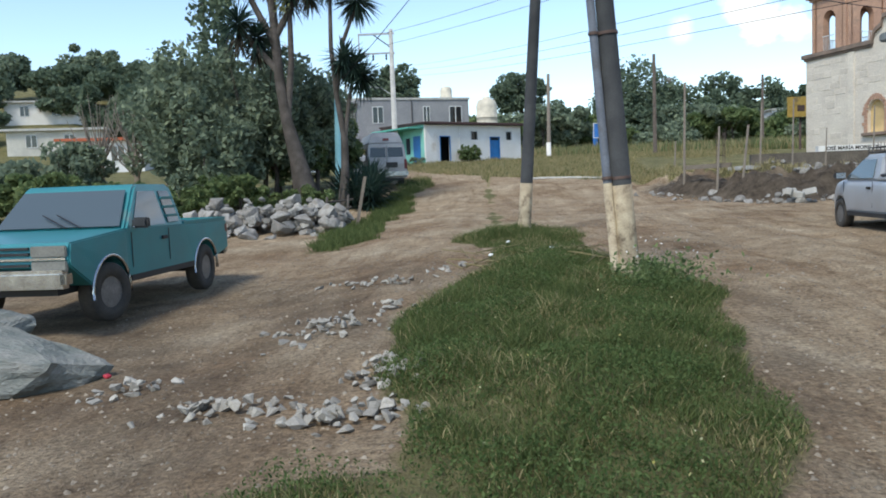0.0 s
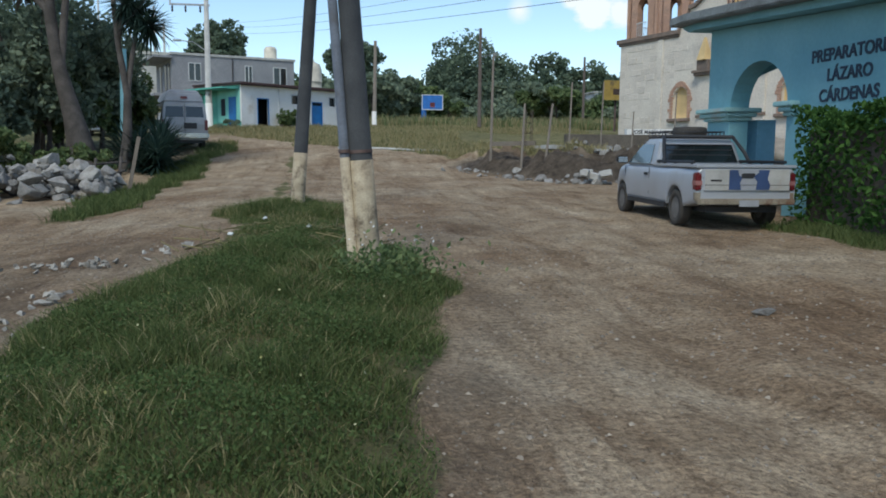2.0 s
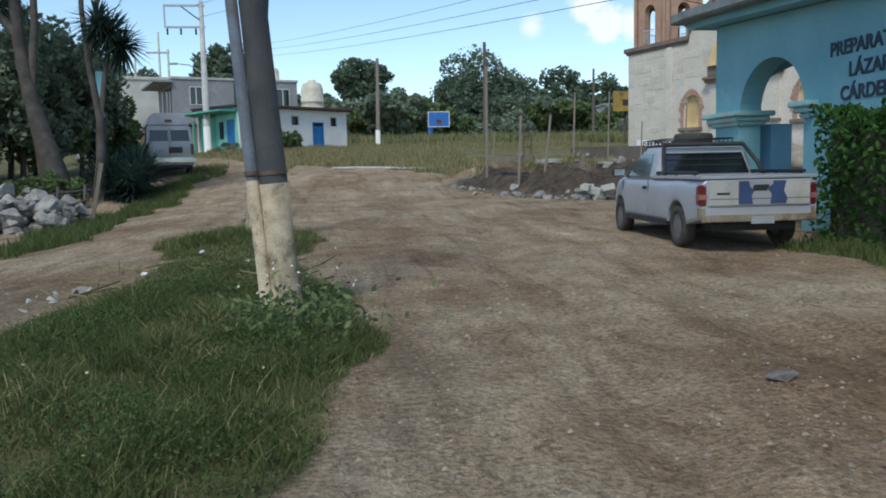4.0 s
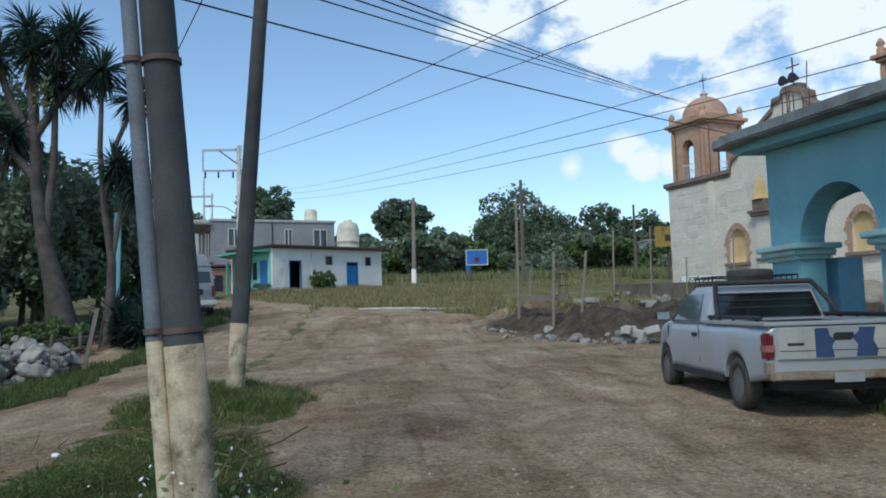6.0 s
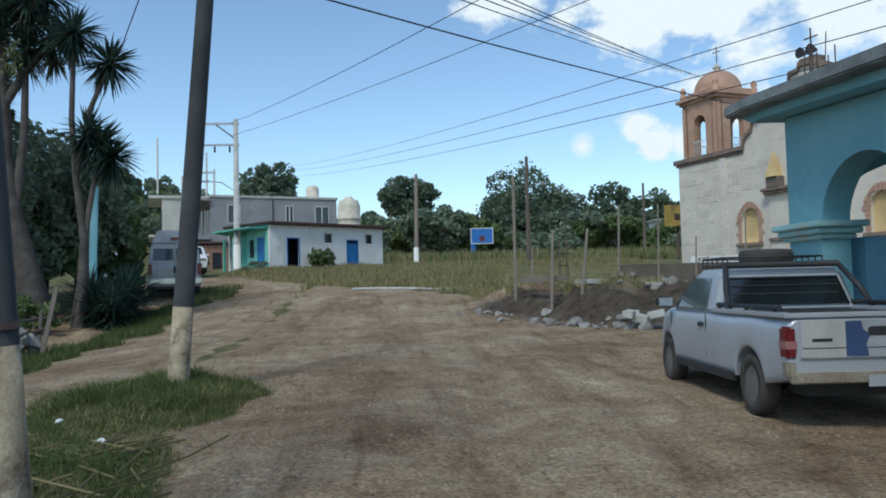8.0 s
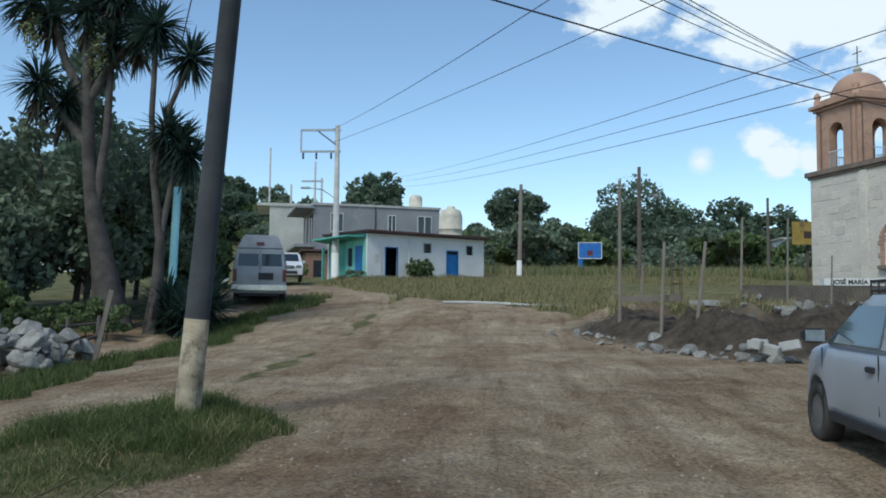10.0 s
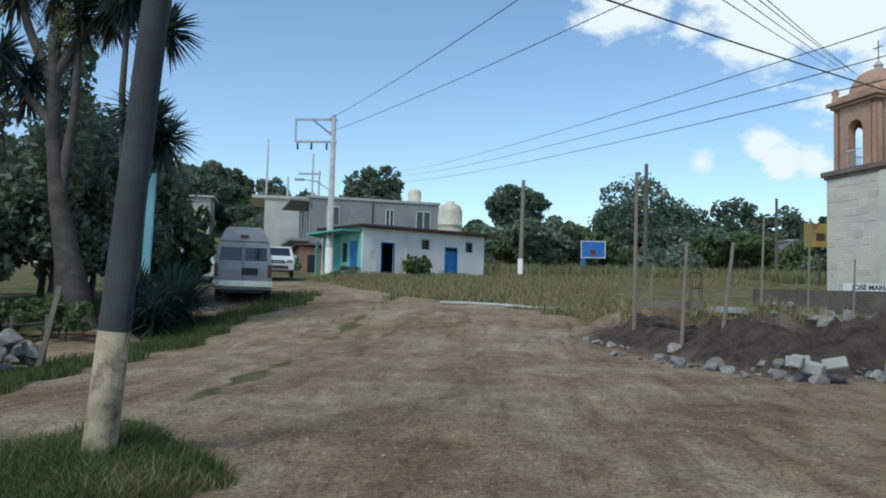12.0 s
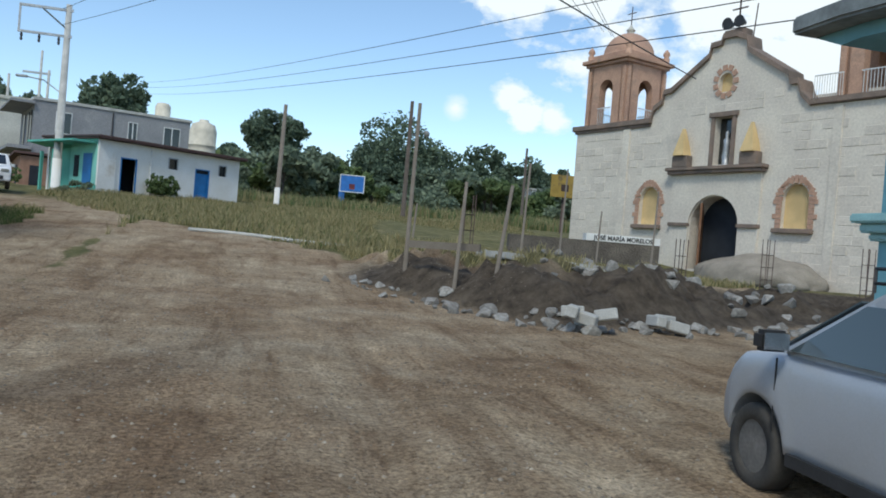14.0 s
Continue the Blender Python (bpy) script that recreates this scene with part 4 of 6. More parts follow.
# ---- vehicles (x forward, y to the left, origin under the rear axle) ----
def wheel(parent, x, y, r, w, rim_r, steer=0.0):
    m = pose(x, y, r, 0, 0, steer) @ pose(0, 0, 0, 90, 0, 0)
    prof = [(rim_r, -w / 2), (r * 0.93, -w / 2), (r, -w * 0.36), (r, w * 0.36), (r * 0.93, w / 2), (rim_r, w / 2), (rim_r * 0.98, w * 0.3), (rim_r * 0.98, -w * 0.3)]
    wh = part("wheel", lathe(bmesh.new(), [(rim_r * 0.98, -w * 0.3), (rim_r * 0.98, w * 0.3)], 20), M_plastic, parent, m=m)
    bm = bmesh.new()
    n = 28
    rings = [[bm.verts.new((a * math.cos(k * 2 * math.pi / n), a * math.sin(k * 2 * math.pi / n), b)) for k in range(n)] for a, b in prof]
    for q, s in zip(rings, rings[1:] + rings[:1]):
        for k in range(n):
            bm.faces.new((q[k], q[(k + 1) % n], s[(k + 1) % n], s[k])).smooth = True
    part("tyre", bm, M_tyre, wh)
    bm = lathe(bmesh.new(), [(rim_r * 0.99, -w * 0.42), (rim_r * 0.86, -w * 0.40), (rim_r * 0.6, -w * 0.30), (rim_r * 0.25, -w * 0.36), (rim_r * 0.2, -w * 0.42), (rim_r * 0.2, w * 0.42), (rim_r * 0.25, w * 0.36), (rim_r * 0.6, w * 0.30), (rim_r * 0.86, w * 0.40), (rim_r * 0.99, w * 0.42)], 24)
    part("rim", bm, M_rim, wh)
    bm = bmesh.new()
    for k in range(8):
        a = k * math.pi / 4
        for s in (-1, 1):
            bmesh.ops.create_cone(bm, segments=8, radius1=rim_r * 0.11, radius2=rim_r * 0.11, depth=0.012, cap_ends=True, matrix=Matrix.Translation((rim_r * 0.7 * math.cos(a), rim_r * 0.7 * math.sin(a), s * w * 0.345)))
    part("rim_slot", bm, M_plastic, wh)


def body_outline(low, top, arches, n=10):
    """Side view of a body: the top line from rear to front, then back along the sill with wheel arches cut out."""
    pts = list(top)
    for cx, r, cz in sorted(arches, reverse=True):
        dz = low - cz
        half = math.sqrt(max(r * r - dz * dz, 0.01))
        a0 = math.atan2(dz, half)
        a1 = math.pi - a0
        pts.append((cx + half, low))
        pts += [(cx + r * math.cos(a0 + (a1 - a0) * k / n), cz + r * math.sin(a0 + (a1 - a0) * k / n)) for k in range(1, n)]
        pts.append((cx - half, low))
    return pts


def shell(bm, outline, half_w, tumble=0.0, waist=0.7, roof=1.5, curve=0.02):
    """A body from a side outline: sides lean in above the waist, and are slightly full in the middle."""
    bm2 = plate(bm, outline, [], -half_w, half_w)
    for v in bm2.verts:
        t = max(0.0, (v.co.z - waist) / (roof - waist))
        v.co.y *= 1 - tumble * t - curve * abs(v.co.z - waist)
    return bm2


def pane(parent, name, corners, mat, thick=0.012, sub_of=None):
    """A thin flat pane through four corners."""
    c = [Vector(p) for p in corners]
    nrm = (c[1] - c[0]).cross(c[2] - c[0]).normalized() * thick / 2
    bm = bmesh.new()
    a = [bm.verts.new(p + nrm) for p in c]
    b = [bm.verts.new(p - nrm) for p in c]
    bm.faces.new(a)
    bm.faces.new(b[::-1])
    for i in range(len(c)):
        j = (i + 1) % len(c)
        bm.faces.new((a[i], b[i], b[j], a[j]))
    bmesh.ops.recalc_face_normals(bm, faces=bm.faces)
    return part(name, bm, mat, parent)


def lofted_body(wb, hw, front, rear, low, rail, hood, screen_base, ra, r_tyre):
    """A rounded compact body: sections every few centimetres along its length, with the wheel arches let into the lower edge."""
    bm = bmesh.new()
    xs = sorted(set([round(float(v), 3) for v in np.linspace(-rear, front, 96)] + [c + k * ra for c in (0, wb) for k in (-1, 1)]))
    rings = []
    for x in xs:
        top = float(np.interp(x, (-rear, -rear + 0.05, screen_base - 0.5, screen_base, screen_base + 0.4, front - 0.22, front - 0.06, front), (rail - 0.02, rail, rail + 0.01, hood + 0.01, hood - 0.05, hood - 0.20, hood - 0.33, hood - 0.48)))
        w = hw * float(np.interp(x, (-rear, -rear + 0.06, 0, wb * 0.5, wb, front - 0.35, front - 0.1, front), (0.955, 0.98, 1.0, 1.0, 0.985, 0.93, 0.80, 0.66)))
        z0 = low + 0.09 * max(0.0, min(1.0, (-rear + 0.5 - x) / 0.5))
        flare = 0.0
        for c in (0, wb):
            d = abs(x - c)
            if d < ra:
                z0 = max(z0, r_tyre + math.sqrt(max(ra * ra - d * d, 0)))
            flare = max(flare, 0.022 * max(0.0, 1 - max(0.0, d - ra * 0.9) / 0.14))
        z0 = min(z0, top - 0.12)
        prof = []
        for f, k in ((0.0, 0.972), (0.12, 0.99), (0.35, 1.0), (0.6, 1.0), (0.8, 0.985), (0.92, 0.96), (0.98, 0.925), (1.0, 0.88)):
            z = z0 + (top - z0) * f
            prof.append((w * k + flare * max(0.0, 1 - f * 1.6), z))
        rings.append([bm.verts.new((x, -y, z)) for y, z in prof] + [bm.verts.new((x, y, z)) for y, z in reversed(prof)])
    for q, r in zip(rings, rings[1:]):
        for k in range(len(q)):
            j = (k + 1) % len(q)
            f = bm.faces.new((q[k], q[j], r[j], r[k]))
            f.smooth = k not in (7, len(q) - 1)
    bm.faces.new(rings[0])
    bm.faces.new(rings[-1])
    bmesh.ops.recalc_face_normals(bm, faces=bm.faces)
    return bm


def pickup(name, m, label, paint, wb, hw, front, rear, bed_front, hood, rail, roof, cab_rear, cab_front, screen_base, r_tyre, rim_r, low, rear_glass_slats=False, boxy=False):
    t = thing(name, m, label, "pickup truck")
    ra = r_tyre * 1.22
    nose = [(front - 0.02, low + 0.28), (front, hood - 0.28), (front - 0.06, hood - 0.07)] if boxy else [(front, low + 0.1), (front - 0.03, low + 0.3), (front - 0.16, hood - 0.18), (front - 0.4, hood - 0.06)]
    top = [(-rear, low + 0.12), (-rear, rail), (bed_front - 0.06, rail), (bed_front, rail + 0.01), (screen_base, hood + 0.02)] + nose[::-1]
    arches = [(0, ra, r_tyre), (wb, ra, r_tyre)]
    if boxy:
        bm = shell(bmesh.new(), body_outline(low, top, arches), hw, 0.05, low + 0.35, roof)
        part("body", bm, paint, t, bevel=0.018)
    else:
        part("body", lofted_body(wb, hw, front, rear, low, rail, hood, screen_base, ra, r_tyre), paint, t)
    # cab
    cab = [(cab_rear, rail - 0.02), (cab_rear + 0.10, roof - 0.05), (cab_rear + 0.2, roof), (cab_front - 0.08, roof), (cab_front, roof - 0.04), (screen_base, hood - 0.02)]
    bm = plate(bmesh.new(), cab, [], -hw * 0.97, hw * 0.97)
    def lean(z):
        return 1 - 0.17 * max(0.0, (z - rail) / (roof - rail))
    for v in bm.verts:
        v.co.y *= lean(v.co.z)
    part("cab", bm, paint, t, bevel=0.03 if boxy else 0.05)
    z0, z1 = rail + 0.04, roof - 0.10
    for s in (-1, 1):
        y0, y1 = s * (hw * 0.97 * lean(z0) + 0.006), s * (hw * 0.97 * lean(z1) + 0.006)
        xa, xb = cab_rear + (0.62 if boxy else 0.30), screen_base - 0.22
        fr = (screen_base - cab_front) / (roof - hood)
        pane(t, "side_window", [(xa, y0, z0), (xb, y0, z0), (cab_front - 0.12 + (roof - z1) * fr * 0.7, y1, z1), (xa + 0.06, y1, z1)], M_glass_cab)
        if boxy:
            pane(t, "quarter_window", [(cab_rear + 0.16, y0, z0 + 0.02), (xa - 0.1, y0, z0 + 0.02), (xa - 0.06, y1, z1), (cab_rear + 0.24, y1, z1)], M_glass)
            for k in range(3):
                zz = z0 + 0.1 + k * 0.13
                part("louvre", box(bmesh.new(), cab_rear + 0.16, xa - 0.06, min(s * 0, 0) - 0.012, 0.012, zz, zz + 0.035), paint, t, m=Matrix.Translation((0, s * (hw * 0.97 * lean(zz) + 0.014), 0)))
        for xx in (xb + 0.1, xa - 0.03):
            part("door_seam", box(bmesh.new(), xx - 0.005, xx + 0.005, s * hw * 0.995 - 0.006, s * hw * 0.995 + 0.003, low + 0.12, rail - 0.02), M_plastic, t)
        part("door_handle", box(bmesh.new(), xa + 0.05, xa + 0.2, s * hw * 1.0 - 0.02, s * hw * 1.0 + 0.02, rail - 0.17, rail - 0.12), M_plastic, t, bevel=0.008)
        mi = part("wing_mirror", box(bmesh.new(), -0.06, 0.06, -0.11, 0.11, -0.07, 0.07), M_plastic, t, m=pose(xb + 0.02, s * (hw + 0.1), z0 + 0.06), bevel=0.03)
        part("mirror_glass", box(bmesh.new(), -0.066, -0.061, -0.09, 0.09, -0.055, 0.055), M_chrome, mi)
        for cx in (0, wb):
            pts = [(cx + (ra + 0.01) * math.cos(a), s * (hw * 0.995), r_tyre + (ra + 0.01) * math.sin(a)) for a in np.linspace(-0.1, math.pi + 0.1, 18)]
            if boxy:
                part("arch_trim", tube(bmesh.new(), pts, 0.024, 6), M_chrome, t)
        part("sill_trim", box(bmesh.new(), ra + 0.05, wb - ra - 0.05, s * hw * 0.985 - 0.02, s * hw * 0.985 + 0.02, low - 0.06, low + 0.02), M_plastic, t)
    # windscreen and rear window
    dx = (screen_base - cab_front) / (roof - hood)
    for zz0, zz1 in ((hood + 0.05, roof - 0.08),):
        xs0, xs1 = screen_base - (zz0 - hood) * dx + 0.03, screen_base - (zz1 - hood) * dx + 0.02
        w0, w1 = hw * 0.9 * lean(zz0), hw * 0.88 * lean(zz1)
        pane(t, "windscreen", [(xs0, -w0, zz0), (xs0, w0, zz0), (xs1, w1, zz1), (xs1, -w1, zz1)], M_glass_cab)
    w0, w1 = hw * 0.86 * lean(z0), hw * 0.84 * lean(z1)
    xr = lambda z: cab_rear + 0.10 * (z - rail) / (roof - 0.05 - rail) - 0.012
    pane(t, "rear_window", [(xr(z0 + 0.03), -w0, z0 + 0.03), (xr(z0 + 0.03), w0, z0 + 0.03), (xr(z1), w1, z1), (xr(z1), -w1, z1)], M_glass)
    for s in (-1, 1):
        part("wiper", tube(bmesh.new(), [(screen_base + 0.03, s * 0.1 + 0.25, hood + 0.05), (screen_base - 0.12, s * 0.1 - 0.15, hood + 0.22)], 0.01, 5), M_plastic, t)
    # open bed
    part("bed_floor", box(bmesh.new(), -rear + 0.05, bed_front - 0.05, -hw * 0.86, hw * 0.86, rail + 0.004, rail + 0.012), M_plastic, t, "dark open load bed")
    bm = bmesh.new()
    for s in (-1, 1):
        box(bm, -rear, bed_front, s * hw * 0.92 - 0.05, s * hw * 0.92 + 0.05, rail + 0.002, rail + 0.05)
    box(bm, -rear - 0.005, -rear + 0.06, -hw * 0.95, hw * 0.95, rail + 0.002, rail + 0.05)
    part("bed_rail", bm, paint, t, bevel=0.01)
    part("rear_bumper", box(bmesh.new(), -rear - (0.10 if boxy else 0.045), -rear + 0.04, -hw * 0.95, hw * 0.95, low + (0.0 if boxy else 0.05), low + (0.17 if boxy else 0.15)), M_chrome if boxy else M_rusty_panel, t, "" if boxy else "dented beige bumper panel with rust", bevel=0.03 if boxy else 0.015)
    part("number_plate", box(bmesh.new(), -rear - 0.12, -rear - 0.105, -0.16, 0.16, low + 0.03, low + 0.13), M_patch_grey, t)
    part("front_bumper", box(bmesh.new(), front - 0.1, front + (0.12 if boxy else 0.03), -hw * (0.99 if boxy else 0.68), hw * (0.99 if boxy else 0.68), low + 0.03, low + 0.25), M_chrome if boxy else paint, t, bevel=0.05)
    part("tailgate", box(bmesh.new(), -rear - 0.02, -rear + 0.0, -hw * 0.84, hw * 0.84, low + 0.27, rail - 0.01), paint, t, bevel=0.006)
    part("tailgate_handle", box(bmesh.new(), -rear - 0.035, -rear - 0.02, -0.1, 0.1, rail - 0.16, rail - 0.09), M_plastic, t, bevel=0.006)
    for s in (-1, 1):
        if boxy:
            part("tail_lamp", box(bmesh.new(), -rear - 0.022, -rear + 0.10, s * hw * 0.93 - 0.07, s * hw * 0.93 + 0.055, rail - 0.36, rail - 0.06), M_red_lamp, t, bevel=0.015)
        else:
            lamp = part("tail_lamp", box(bmesh.new(), -rear - 0.02, -rear + 0.13, s * hw * 0.91 - 0.035, s * hw * 0.91 + 0.068, rail - 0.36, rail - 0.07), M_red_lamp, t, bevel=0.02)
            part("lamp_band", box(bmesh.new(), -rear - 0.023, -rear + 0.132, s * hw * 0.91 - 0.03, s * hw * 0.91 + 0.070, rail - 0.27, rail - 0.20), M_lamp_smoke, lamp)
            part("rear_corner", box(bmesh.new(), -rear - 0.015, -rear + 0.11, s * hw * 0.91 - 0.035, s * hw * 0.91 + 0.060, low + 0.10, rail - 0.365), M_rusty_panel, t, "rusted beige lower corner panel", bevel=0.02)
        zf = hood - 0.24
        if boxy:
            for k in (0, 1):
                part("headlamp", box(bmesh.new(), front - 0.03, front + 0.015, s * hw * 0.72 - 0.19, s * hw * 0.72 + 0.24, zf - 0.16 + k * 0.17, zf - 0.03 + k * 0.17), M_clear_lamp, t, bevel=0.012)
        else:
            part("headlamp", box(bmesh.new(), front - 0.3, front - 0.03, s * hw * 0.55 - 0.14, s * hw * 0.55 + 0.14, zf - 0.16, zf - 0.03), M_clear_lamp, t, bevel=0.05)
    if boxy:
        bm = bmesh.new()
        for k in range(5):
            box(bm, front - 0.02, front + 0.01, -hw * 0.5, hw * 0.5, hood - 0.40 + k * 0.065, hood - 0.37 + k * 0.065)
        part("grille", bm, M_plastic, t)
        part("grille_bar", box(bmesh.new(), front - 0.02, front + 0.022, -hw * 0.96, hw * 0.96, hood - 0.262, hood - 0.235), M_chrome, t)
    else:
        part("grille", box(bmesh.new(), front - 0.05, front + 0.01, -0.4, 0.4, hood - 0.42, hood - 0.34), M_plastic, t)
    for cx, st in ((0, 0), (wb, -12 if boxy else 0)):
        for s in (-1, 1):
            wheel(t, cx, s * (hw - 0.11), r_tyre, 0.22 if boxy else 0.185, rim_r, st)
    part("underbody", box(bmesh.new(), -rear + 0.15, front - 0.2, -hw * 0.7, hw * 0.7, low - 0.08, low + 0.02), M_plastic, t)
    part("axle", tube(bmesh.new(), [(0, -hw + 0.2, r_tyre), (0, hw - 0.2, r_tyre)], 0.06, 8), M_plastic, t)
    return t


def build_vehicles():
    # silver compact pickup by the school
    x, y = 9.60, 17.35
    st = pickup("silver_pickup", pose(x, y, hz(x, y), 0, 0, 86.3) @ Matrix.Diagonal((1.07, 1.07, 1.07, 1)), "dusty silver compact pickup with roof rack and patched tailgate", M_silver,
                wb=2.83, hw=0.84, front=3.58, rear=0.85, bed_front=1.10, hood=0.98, rail=0.97, roof=1.46, cab_rear=0.98, cab_front=1.95, screen_base=2.72, r_tyre=0.30, rim_r=0.185, low=0.34)
    shapes = ((M_panel_white, ((0.69, 0.62), (0.69, 0.95), (0.27, 0.95), (0.27, 0.62))), (M_panel_white, ((-0.33, 0.62), (-0.33, 0.95), (-0.69, 0.95), (-0.69, 0.62))),
              (M_patch_grey, ((0.27, 0.62), (0.27, 0.95), (-0.33, 0.95), (-0.33, 0.62))))
    for mt, pts in shapes:
        part("tailgate_panel", plate(bmesh.new(), [(-p, q) for p, q in pts], [], -0.003, 0), mt, st, "patched tailgate paint", m=pose(-0.872, 0, 0, 0, 0, -90))
    for pts in (((0.30, 0.63), (0.30, 0.94), (0.16, 0.94), (0.14, 0.86), (0.08, 0.82), (0.12, 0.74), (0.10, 0.63)), ((-0.14, 0.63), (-0.16, 0.76), (-0.10, 0.84), (-0.18, 0.90), (-0.18, 0.94), (-0.36, 0.94), (-0.33, 0.80), (-0.38, 0.70), (-0.36, 0.63))):
        part("blue_patch", plate(bmesh.new(), [(-p, q) for p, q in pts], [], -0.003, 0), M_patch_blue, st, "ragged dark blue paint patch", m=pose(-0.876, 0, 0, 0, 0, -90))
    part("gate_groove", box(bmesh.new(), -0.877, -0.874, -0.69, 0.69, 0.70, 0.708), M_plastic, st)
    part("tailgate_recess", box(bmesh.new(), -0.884, -0.876, -0.12, 0.08, 0.84, 0.89), M_plastic, st, bevel=0.003)
    part("tailgate_letters", box(bmesh.new(), -0.877, -0.874, 0.42, 0.60, 0.76, 0.79), M_plastic, st)
    bm = bmesh.new()
    for s in (-1, 1):
        tube(bm, [(0.62, s * 0.78, 1.0), (0.80, s * 0.74, 1.22), (1.08, s * 0.64, 1.495)], 0.032, 8)
        tube(bm, [(-0.6, s * 0.76, 1.06), (1.02, s * 0.76, 1.06)], 0.025, 8)
        for k in (-0.5, 0.2, 0.95):
            tube(bm, [(k, s * 0.76, 0.98), (k, s * 0.76, 1.06)], 0.02, 6)
    tube(bm, [(1.08, -0.64, 1.495), (1.08, 0.64, 1.495)], 0.036, 8)
    for k in range(4):
        tube(bm, [(1.0 + k * 0.01, -0.6, 1.08 + k * 0.09), (1.0 + k * 0.01, 0.6, 1.08 + k * 0.09)], 0.008, 6)
    part("roll_bar", bm, M_plastic, st, "black tubular roll bar and bed rails")
    bm = bmesh.new()
    for zz in (1.50, 1.59):
        tube(bm, [(1.25, -0.55, zz), (2.1, -0.55, zz), (2.1, 0.55, zz), (1.25, 0.55, zz), (1.25, -0.55, zz)], 0.012, 6)
    for k in range(6):
        for s in (-0.55, 0.55):
            tube(bm, [(1.25 + k * 0.17, s, 1.44), (1.25 + k * 0.17, s, 1.59)], 0.01, 5)
    for k in range(5):
        tube(bm, [(1.25 + k * 0.21, -0.55, 1.50), (1.25 + k * 0.21, 0.55, 1.50)], 0.01, 5)
    part("roof_rack", bm, M_plastic, st, "black wire roof rack")
    m = st.matrix_world @ pose(1.62, -0.05, 1.51)
    tb = thing("spare_tyre", m, "black spare tyre lying on a roof rack", "tyre")
    part("tyre_ring", lathe(bmesh.new(), [(0.2, 0.0), (0.29, 0.01), (0.31, 0.05), (0.31, 0.13), (0.29, 0.17), (0.2, 0.18)], 26), M_tyre, tb)
    # faded teal full-size pickup
    x, y = -4.45, 15.3
    pickup("teal_pickup", pose(x, y, hz(x, y), 0, 0, -93), "faded teal full-size pickup facing the path", M_teal_paint,
           wb=3.0, hw=0.97, front=3.92, rear=1.0, bed_front=0.72, hood=1.12, rail=1.10, roof=1.72, cab_rear=0.72, cab_front=1.95, screen_base=2.55, r_tyre=0.37, rim_r=0.2, low=0.50, boxy=True)
    # raised-roof van
    x, y = -3.65, 41.7
    v = thing("passenger_van", pose(x, y, hz(x, y) - 0.03, 0, 0, 106), "pewter grey raised-roof van seen from behind", "van")
    low, hw = 0.42, 1.0
    top = [(-1.2, low), (-1.22, 1.1), (-1.12, 2.05), (3.2, 2.05), (4.0, 1.2), (4.9, 1.05), (4.95, low)]
    bm = shell(bmesh.new(), body_outline(low, top, [(0, 0.45, 0.37), (3.5, 0.45, 0.37)]), hw, 0.12, 1.1, 2.05)
    part("body", bm, M_van_paint, v, bevel=0.04)
    bm = plate(bmesh.new(), [(-1.08, 2.05), (-0.98, 2.5), (-0.8, 2.62), (2.2, 2.62), (3.0, 2.06)], [], -0.86, 0.86)
    for w in bm.verts:
        w.co.y *= 1 - 0.28 * max(0, (w.co.z - 2.05) / 0.57)
    part("raised_roof", bm, M_van_paint, v, bevel=0.06)
    for s in (-1, 1):
        pane(v, "rear_window", [(-1.19, s * 0.05, 1.32), (-1.19, s * 0.82, 1.32), (-1.135, s * 0.77, 1.88), (-1.135, s * 0.05, 1.88)], M_glass)
        part("tail_lamp", box(bmesh.new(), -1.24, -1.15, s * 0.9 - 0.07, s * 0.9 + 0.07, 0.85, 1.3), M_red_lamp, v, bevel=0.015)
        for k in range(3):
            pane(v, "side_window", [(-0.8 + k * 1.35, s * 0.985, 1.3), (0.35 + k * 1.35, s * 0.985, 1.3), (0.35 + k * 1.35, s * 0.92, 1.85), (-0.8 + k * 1.35, s * 0.92, 1.85)], M_glass)
        for cx in (0, 3.5):
            wheel(v, cx, s * 0.86, 0.37, 0.23, 0.2)
    part("bumper", box(bmesh.new(), -1.38, -1.18, -1.0, 1.0, 0.52, 0.72), M_chrome, v, bevel=0.03)
    part("number_plate", box(bmesh.new(), -1.245, -1.225, -0.5, 0.05, 0.92, 1.17), M_plastic, v)
    part("roof_lamp", box(bmesh.new(), -1.08, -1.02, -0.14, 0.14, 2.22, 2.32), M_red_lamp, v)
    part("door_seam", box(bmesh.new(), -1.235, -1.2, -0.008, 0.008, 0.75, 2.0), M_plastic, v)
    part("underbody", box(bmesh.new(), -1.1, 4.8, -0.75, 0.75, 0.3, 0.44), M_plastic, v)
    # white people carriers up the road
    for x, y, yaw, lab in ((-7.3, 59.2, -75, "white people carrier parked nose towards the square"), (-9.4, 52.0, 110, "white car half hidden behind the van")):
        c = thing("white_car", pose(x, y, hz(x, y), 0, 0, yaw), lab, "car")
        low = 0.3
        top = [(-0.9, low), (-0.95, 0.9), (-0.75, 1.55), (-0.4, 1.68), (1.6, 1.66), (2.5, 1.08), (3.5, 0.92), (3.72, 0.7), (3.7, low)]
        bm = shell(bmesh.new(), body_outline(low, top, [(0, 0.41, 0.34), (2.85, 0.41, 0.34)]), 0.92, 0.2, 0.95, 1.68)
        part("body", bm, M_white_paint, c, bevel=0.05)
        pane(c, "windscreen", [(2.42, -0.7, 1.14), (2.42, 0.7, 1.14), (1.72, 0.62, 1.60), (1.72, -0.62, 1.60)], M_glass)
